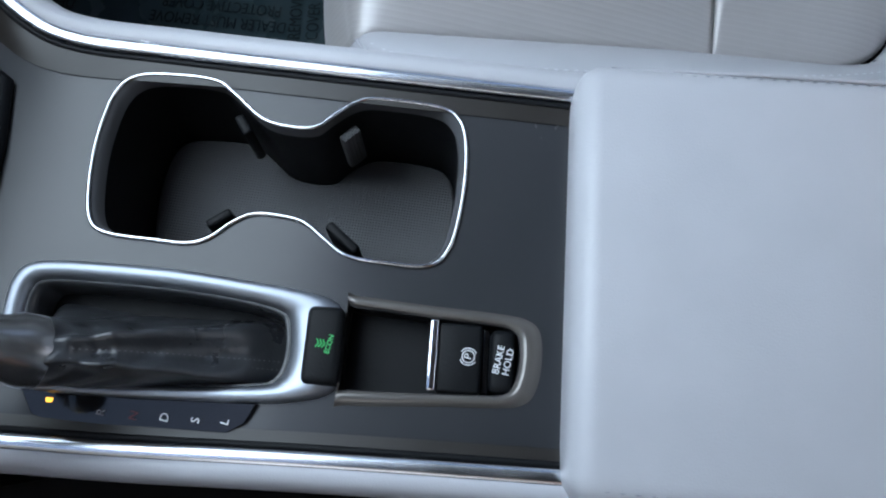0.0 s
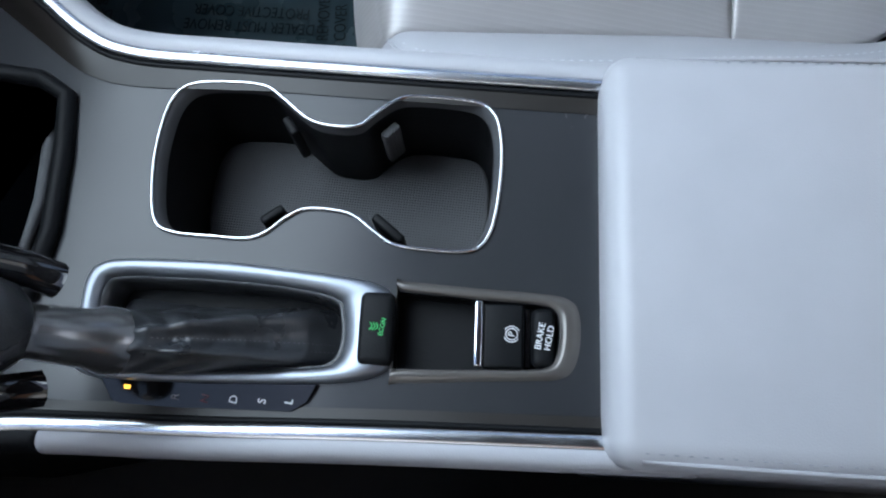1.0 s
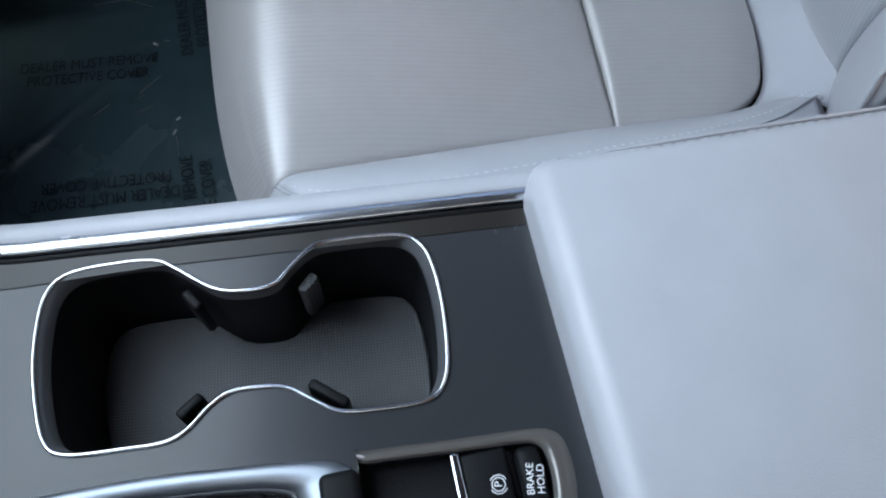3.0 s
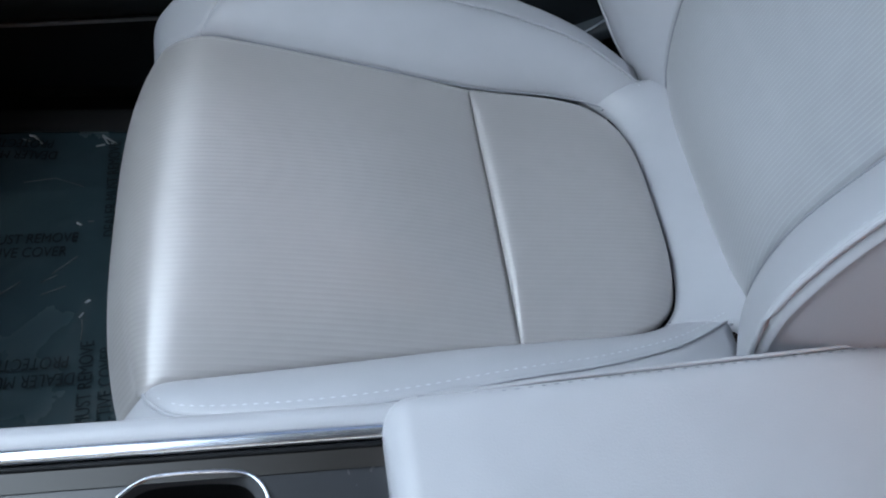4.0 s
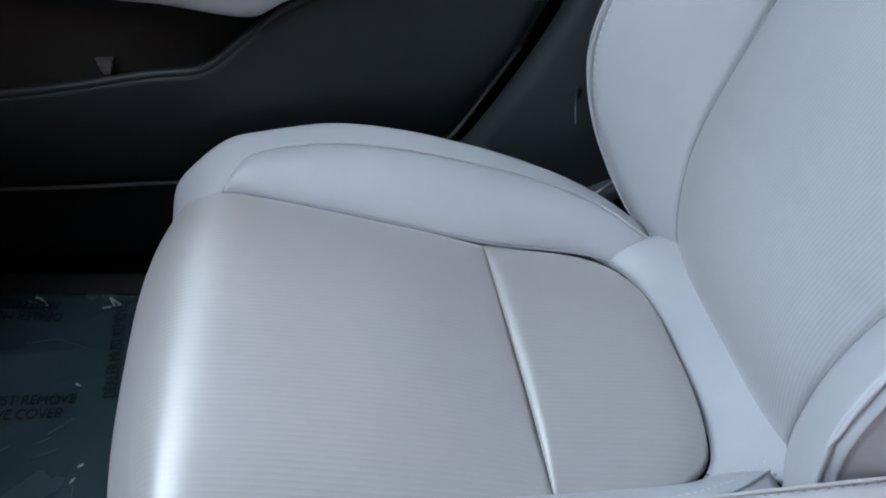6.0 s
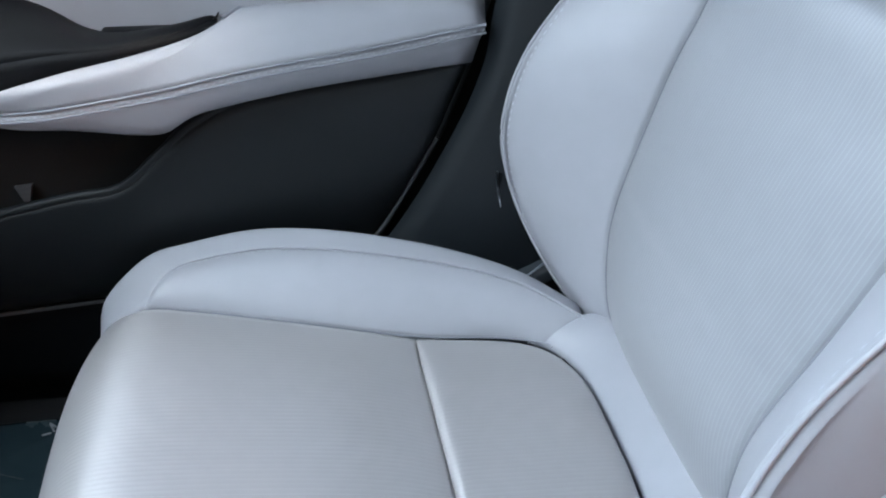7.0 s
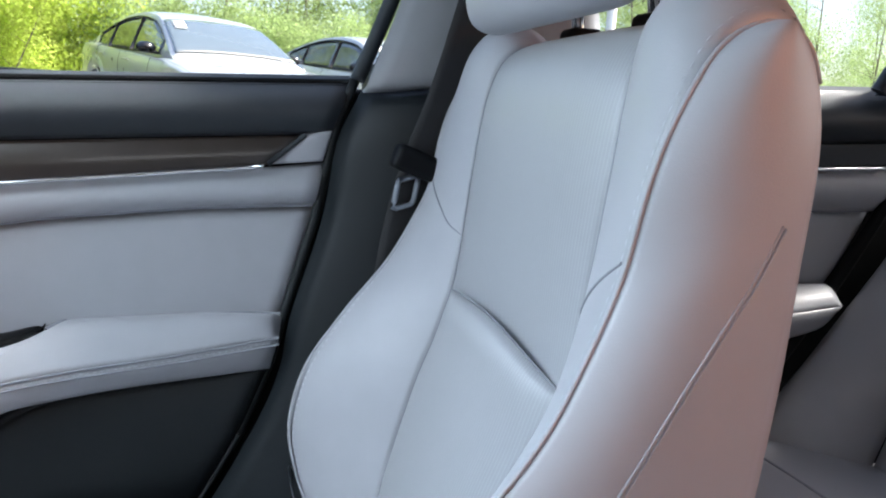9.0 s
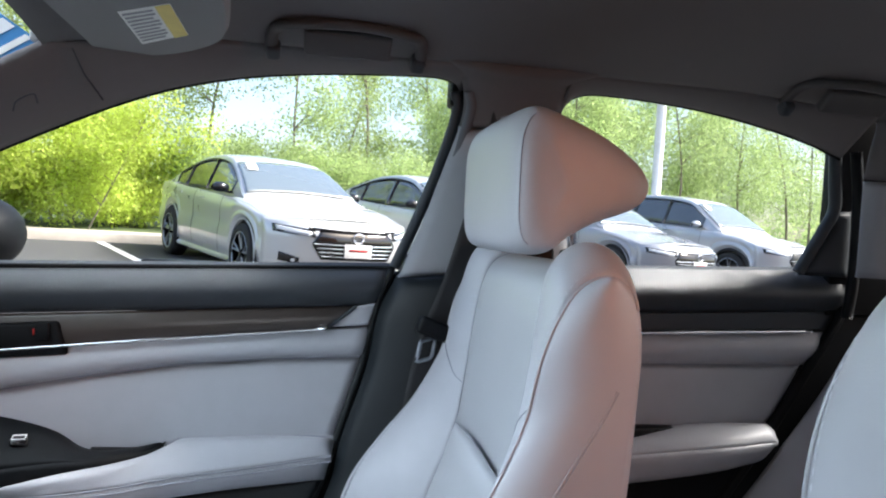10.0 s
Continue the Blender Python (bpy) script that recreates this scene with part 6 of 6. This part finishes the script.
            for x in np.linspace(x0 - 0.015, x1 + 0.015, 16):
                hi = max(zt(x), d["glass0"] + 0.012)
                rows.append([(x, s * (flank(z) + 0.010), z) for z in np.linspace(d["glass0"] + 0.005, hi, 6)])
            sheet("side_window", rows, CAR_GLASS, car, "dark side window", (0, s, 0.2), 0.003)
        rim = [(x, s * (flank(d["glass0"]) + 0.014), d["glass0"] - 0.004) for x in np.linspace(d["side"][0] + 0.05, d["side"][1], 10)]
        rim += [(x, s * (flank(zt(x)) + 0.012), zt(x) + 0.008) for x in np.linspace(d["side"][1], d["side"][0], 20)]
        tube("window_trim", rim, 0.008, SATIN if suv else GLOSS, car, "thin window trim", 6)
        for x in d["pillars"]:
            tube("window_pillar", [(x, s * (flank(z) + 0.008), z) for z in np.linspace(d["glass0"], zt(x), 5)], 0.022, GLOSS, car, "black door pillar", 6)
        # mirror on a short foot
        mx, mz = d["side"][0] - 0.08, d["glass0"] + 0.055
        g = []
        for t in np.linspace(0, 1, 9):
            q = math.sin(math.pi * (0.06 + 0.88 * t)) ** 0.5
            g.append([(mx + 0.085 * q * math.cos(a) * (1.2 if math.cos(a) > 0 else 0.5), s * (flank(mz) + 0.06 + 0.20 * t), mz + 0.065 * q * math.sin(a)) for a in np.linspace(0, 2 * math.pi, 16, endpoint=False)])
        mesh_part("door_mirror", np.array(g).reshape(-1, 3), quads(9, 16, False, True), GLOSS if dark_wheels else paint, car, "door mirror")
        tube("mirror_foot", [(mx, s * flank(mz - 0.05), mz - 0.055), (mx, s * (flank(mz) + 0.12), mz - 0.035)], 0.018, GLOSS, car, "", 6)
        for x in (-0.12, -1.08):
            z = shoulder(x) - 0.085
            y = width(x) * 0.985
            tube("door_handle", [(x - 0.10, s * y, z), (x - 0.05, s * (y + 0.022), z + 0.004), (x + 0.05, s * (y + 0.022), z + 0.004), (x + 0.10, s * y, z)], 0.012, paint, car, "", 6)
        for x in (0.62, -0.42, -1.26):
            seam = []
            for h in np.linspace(0.06 if x > -1 else 0.55, 0.99, 10):
                q = x + (0.10 * (0.5 - h) if x < -1 else 0.02 * math.sin(3 * h))
                seam.append((q, s * (width(q) * cut(h) + 0.0005), low(q) + h * (shoulder(q) - low(q))))
            tube("door_gap", seam, 0.0035, TYRE, car, "", 5)
    # lamps and grille laid on the nose
    def patch(name, y0, y1, lo, hi, off, mat, label, parent=car, n=16):
        rows = []
        for y in np.linspace(y0, y1, n):
            f = (y - y0) / (y1 - y0)
            rows.append([nose(y, z, off) for z in np.linspace(lo(f), hi(f), 6)])
        return sheet(name, rows, mat, parent, label, (1, 0, 0), 0.006)

    zl = 0.665 + up
    for s in (1, -1):
        lamp = patch("headlamp", s * 0.46, s * 0.885 * W, lambda f: zl - 0.040 + 0.030 * f, lambda f: zl + 0.035 + 0.035 * f, 0.010, GLOSS, "long headlamp in a black surround")
        patch("lens", s * 0.50, s * 0.86 * W, lambda f: zl - 0.012 + 0.026 * f, lambda f: zl + 0.018 + 0.038 * f, 0.020, LAMP, "clear lamp lens", lamp)
        patch("lens", s * 0.52, s * 0.80 * W, lambda f: zl - 0.034 + 0.028 * f, lambda f: zl - 0.018 + 0.028 * f, 0.019, SATIN, "row of small lamps", lamp)
        vent = patch("fog_vent", s * 0.60, s * 0.83 * W, lambda f: 0.335 + up * 0.6 + 0.02 * f, lambda f: 0.40 + up * 0.6 + 0.05 * f, 0.008, GLOSS, "black lower vent")
        patch("fog_lamp", s * 0.64, s * 0.72 * W, lambda f: 0.355 + up * 0.6, lambda f: 0.385 + up * 0.6, 0.014, LAMP, "small fog lamp", vent)
    wide = lambda z: 0.50 - 0.10 * abs(z - 0.56 - up) / 0.16
    gz = np.linspace(0.40 + up, 0.70 + up, 12)
    grille = sheet("grille", [[nose(v * wide(z), z, 0.010) for z in gz] for v in np.linspace(-1, 1, 25)], GLOSS, car, "black front grille", (1, 0, 0), 0.008)
    for i in range(4):
        z = 0.435 + up + 0.042 * i
        tube("grille_bar", [nose(v * wide(z) * 0.96, z, 0.016) for v in np.linspace(-1, 1, 15)], 0.005, SATIN, grille, "thin grille bar", 6)
    tube("grille_top", [nose(y, 0.705 + up + 0.012 * (abs(y) / 0.5) ** 2, 0.012) for y in np.linspace(-0.52, 0.52, 17)], 0.014, GLOSS if dark_wheels else CHROME, car, "bar over the grille", 8)
    bx = nose(0, 0.64 + up, 0.030)[0]
    tube("badge", [(bx, 0.062 * math.cos(t), 0.64 + up + 0.050 * math.sin(t)) for t in np.linspace(0, 2 * math.pi, 20, endpoint=False)], 0.009, CHROME, car, "chrome badge ring", 6, True)
    px = nose(0, 0.50 + up, 0.024)[0]
    rbox("number_plate", (px, -0.16, 0.43 + up), (px + 0.012, 0.16, 0.575 + up), PAPER, car, 0.004, label="white dealer plate")
    rbox("plate_bar", (px + 0.0125, -0.11, 0.50 + up), (px + 0.0145, 0.11, 0.525 + up), RED, car, 0.0, label="red printed bar")
    tube("lip", [nose(y, d["ride"] + 0.06, 0.01) for y in np.linspace(-0.80, 0.80, 17)], 0.022, GLOSS, car, "black lower lip", 6)
    # wheels
    for sx in (1, -1):
        for sy in (1, -1):
            x, y = sx * d["axle"], sy * (W - 0.115)
            a = np.linspace(0, 2 * math.pi, 40, endpoint=False)
            tp = [(r * 0.70, 0.105), (r * 0.74, 0.118), (r * 0.95, 0.115), (r, 0.085), (r, -0.085), (r * 0.9, -0.11)]
            g = [[(x + q * math.cos(t), y + sy * o, r + q * math.sin(t)) for t in a] for q, o in tp]
            tyre = mesh_part("wheel", np.array(g).reshape(-1, 3), quads(6, 40, False, True), TYRE, car, "black tyre on an alloy wheel")
            mesh_part("hub_disc", [(x + r * 0.70 * math.cos(t), y + sy * 0.04, r + r * 0.70 * math.sin(t)) for t in a] + [(x, y + sy * 0.03, r)], [(i, (i + 1) % 40, 40) for i in range(40)], TYRE, tyre, "dark brake behind the spokes")
            tube("rim", [(x + r * 0.70 * math.cos(t), y + sy * 0.108, r + r * 0.70 * math.sin(t)) for t in a], 0.012, SATIN, tyre, "silver rim", 6, True)
            for k in range(5):
                for o in (-0.17, 0.17):
                    t = 2 * math.pi * k / 5 + 0.3
                    q0 = (x + 0.05 * math.cos(t), y + sy * 0.085, r + 0.05 * math.sin(t))
                    q1 = (x + r * 0.69 * math.cos(t + o), y + sy * 0.110, r + r * 0.69 * math.sin(t + o))
                    tube("spoke", [q0, q1], 0.014, SATIN, tyre, "silver spoke", 5)
            tube("hub_cap", [(x, y + sy * 0.06, r), (x, y + sy * 0.098, r)], 0.038, GLOSS, tyre, "", 12)
    rbox("underbody", (T + 0.25, -W + 0.25, 0.17), (N - 0.35, W - 0.25, 0.55), TYRE, car, 0.03)
    for a in (-d["axle"], d["axle"]):
        rbox("wheel_house", (a - r - 0.05, -W + 0.06, r), (a + r + 0.05, W - 0.06, r + 0.36), TYRE, car, 0.05, label="dark wheel house", shape=lambda c, a=a: Vector((c.x, c.y, c.z)) if abs(c.y) < W - 0.3 else Vector((a + (c.x - a) * 0.95, c.y, min(c.z, low(a)))))
    return car


WHITE = car_paint("silver_white_paint", (0.56, 0.58, 0.60))
GREY = car_paint("grey_paint", (0.30, 0.32, 0.36))
SILVER = car_paint("silver_paint", (0.48, 0.50, 0.53))
heading = math.degrees(math.atan2(NOSE[1], NOSE[0]))


def park(car, p, extra=0.0):
    gz = ground_z(p[0] + NOSE[0] * 1.3, p[1] + NOSE[1] * 1.3), ground_z(p[0] - NOSE[0] * 1.3, p[1] - NOSE[1] * 1.3)
    car.matrix_basis = pose(p[0], p[1], (gz[0] + gz[1]) / 2, 0, math.degrees(math.atan2(gz[1] - gz[0], 2.6)), heading + extra)


car_a = build_car(WHITE, "silver-white parked saloon with black door mirrors", dark_wheels=True)
park(car_a, CAR0)
car_b = copy_thing(car_a, Matrix())
car_b["label"] = "white parked saloon beside another car"
park(car_b, CAR0 + ROW * 2.85 - NOSE * 0.2)
car_c = build_car(GREY, "grey parked saloon with a chrome badge")
park(car_c, CAR0 + ROW * 6.35 - NOSE * 0.5)
car_d = build_car(SILVER, "silver parked sport utility car", suv=True)
park(car_d, CAR0 + ROW * 9.25 - NOSE * 0.3)

pole = thing("lamp_post", (7.4, 15.6, ground_z(7.4, 15.6)), "tall white car park lamp post", "lamp post")
tube("post", [(7.4, 15.6, ground_z(7.4, 15.6)), (7.4, 15.6, 4.0), (7.4, 15.6, 9.0)], 0.10, material("white_post", (0.75, 0.75, 0.74), 0.5), pole, "", 14)
rbox("post_base", (7.15, 15.35, ground_z(7.4, 15.6) - 0.1), (7.65, 15.85, ground_z(7.4, 15.6) + 0.6), CONCRETE, pole, 0.05)


def leaves(name, centres, radius, count, size, mat, parent, rng, label=""):
    """A crown of many small separate leaves gathered in clumps."""
    n = len(centres)
    c = np.array(centres)[rng.integers(0, n, count)]
    r = np.array(radius)[rng.integers(0, n, count)] if np.ndim(radius) else np.full(count, radius)
    d = rng.normal(size=(count, 3))
    d /= np.linalg.norm(d, axis=1, keepdims=True)
    p = c + d * (r * rng.random(count) ** 0.4)[:, None]
    a = rng.normal(size=(count, 3))
    a /= np.linalg.norm(a, axis=1, keepdims=True)
    b = np.cross(a, rng.normal(size=(count, 3)))
    b /= np.linalg.norm(b, axis=1, keepdims=True)
    s = size * (0.6 + 0.8 * rng.random(count))[:, None]
    q = np.stack([p - a * s, p - b * s * 0.45, p + a * s, p + b * s * 0.45], axis=1).reshape(-1, 3)
    f = np.arange(count * 4).reshape(-1, 4)
    return mesh_part(name, q, f, mat, parent, label, smooth=False)


def tree(k, back, height, spread, mat, count, seed, label, category="tree", low=0.35):
    rng = np.random.default_rng(seed)
    x, y, z = along_row(k, back)
    t = thing("tree" if category == "tree" else "shrub", (x, y, z), label, category, "trees behind the kerb" if category == "tree" else "shrubs on the verge")
    stems = 1 if category == "tree" else 4
    centres = []
    wood = []
    for s in range(stems):
        bx, by = (rng.normal(size=2) * 0.25 * (stems > 1))
        top = np.array((x + bx * 2 + rng.normal() * 0.45, y + by * 2 + rng.normal() * 0.3, z + height * 0.92))
        trunk = cr([(x + bx, y + by, z - 0.1), (x + bx * 1.2 + rng.normal() * 0.22, y + by + rng.normal() * 0.15, z + height * 0.4), tuple(top)], 12)
        wood.append((trunk, 0.032 * height / 4))
        for i in range(9 if stems == 1 else 4):
            h = low + (1 - low) * (i + rng.random()) / (9 if stems == 1 else 4)
            o = trunk[min(int(h * 11), 11)]
            ang = rng.random() * 6.283
            ln = spread * (1.15 - h) * (0.6 + 0.6 * rng.random())
            e = o + np.array((math.cos(ang) * ln, math.sin(ang) * ln, ln * 0.35))
            wood.append((cr([tuple(o), tuple((o + e) / 2 + np.array((0, 0, 0.08))), tuple(e)], 6), 0.018 * height / 4))
            for q in (0.45, 0.75, 1.0):
                centres.append(o + (e - o) * q + rng.normal(size=3) * spread * 0.10)
        centres.append(top)
    verts, faces = [], []
    for c, r in wood:
        m = len(c)
        a = np.linspace(0, 2 * math.pi, 6, endpoint=False)
        taper = np.linspace(1, 0.25, m)
        g = c[:, None] + (r * taper)[:, None, None] * np.stack([np.cos(a), np.sin(a), 0 * a], axis=1)[None]
        i = len(verts)
        verts += [tuple(v) for v in g.reshape(-1, 3)]
        faces += [tuple(q + i for q in f) for f in quads(m, 6, False, True)]
    mesh_part("trunk", verts, faces, BARK, t, "grey-brown trunk and limbs")
    leaves("crown", centres, spread * (0.30 if stems == 1 else 0.42), count, 0.040 if stems == 1 else 0.034, mat, t, rng, "loose leafy crown")
    return t


# yellow-green shrubs on the near part of the verge, young trees behind
for i, (k, back, h, s) in enumerate([(-7.4, 1.4, 2.3, 1.2), (-5.9, 1.2, 2.6, 1.3), (-4.5, 1.5, 2.5, 1.2), (-3.2, 1.2, 2.7, 1.2), (-2.0, 1.6, 2.3, 1.1), (-0.8, 2.2, 2.0, 1.1), (0.9, 2.5, 1.8, 1.1), (2.8, 2.8, 1.8, 1.2), (4.8, 3.0, 1.7, 1.2), (7.0, 3.0, 1.9, 1.2), (9.2, 3.0, 1.8, 1.3), (11.5, 3.0, 2.0, 1.3), (14.0, 3.0, 2.0, 1.3)]):
    tree(k, back, h, s, LEAF_BRIGHT if i < 6 else LEAF_PALE, 24000, 20 + i, "bright yellow-green leafy shrub on the verge" if i < 6 else "pale green leafy shrub on the verge", "shrub", 0.15)
for i, (k, back, h, s) in enumerate([(-9.5, 4.0, 5.6, 2.0), (-7.0, 5.5, 6.5, 2.2), (-4.6, 4.2, 5.8, 1.9), (-2.4, 5.2, 6.2, 2.0), (-0.2, 4.2, 5.2, 1.7), (1.8, 5.0, 6.4, 2.0), (3.7, 4.4, 5.6, 1.8), (5.6, 5.6, 6.4, 2.1), (7.8, 4.4, 5.4, 1.9), (10.0, 5.2, 6.0, 2.0),
                                         (12.4, 4.4, 5.2, 2.0), (15.0, 5.4, 6.0, 2.2), (18.0, 4.8, 5.4, 2.2), (9.0, 7.5, 6.4, 2.2), (11.4, 8.0, 6.8, 2.3), (13.8, 7.6, 6.2, 2.3), (16.5, 8.5, 6.6, 2.4), (6.6, 8.2, 6.6, 2.2), (21.0, 6.0, 6.4, 2.4), (11.0, 3.6, 6.6, 2.2), (13.2, 5.6, 7.0, 2.4), (15.6, 3.6, 7.2, 2.5), (17.6, 6.0, 7.6, 2.6), (19.6, 3.8, 7.4, 2.6), (22.5, 4.0, 7.6, 2.7), (25.5, 5.0, 8.0, 2.8), (24.0, 8.0, 8.4, 2.8), (28.0, 4.0, 8.4, 2.9), (31.0, 6.0, 8.6, 3.0), (34.0, 4.5, 8.6, 3.0), (37.5, 6.0, 9.0, 3.2), (41.0, 5.0, 9.0, 3.2)]):
    tree(k, back, h, s, LEAF if i % 2 and k < 9 else LEAF_PALE, 7500 if k < 7 else 11000, 60 + i, "young tree with loose pale green leaves")
woods = thing("far_woods", along_row(4, 14), "belt of distant green woodland", "woodland", kind="stuff")
rng = np.random.default_rng(5)
cs = []
for i in range(520):
    k = rng.uniform(-45, 75)
    x, y, z = along_row(k, rng.uniform(12, 22))
    cs.append((x, y, z + rng.random() ** 1.4 * (3.2 if k < 12 else 6.5)))
leaves("foliage", cs, 0.9, 90000, 0.10, LEAF_PALE, woods, rng)
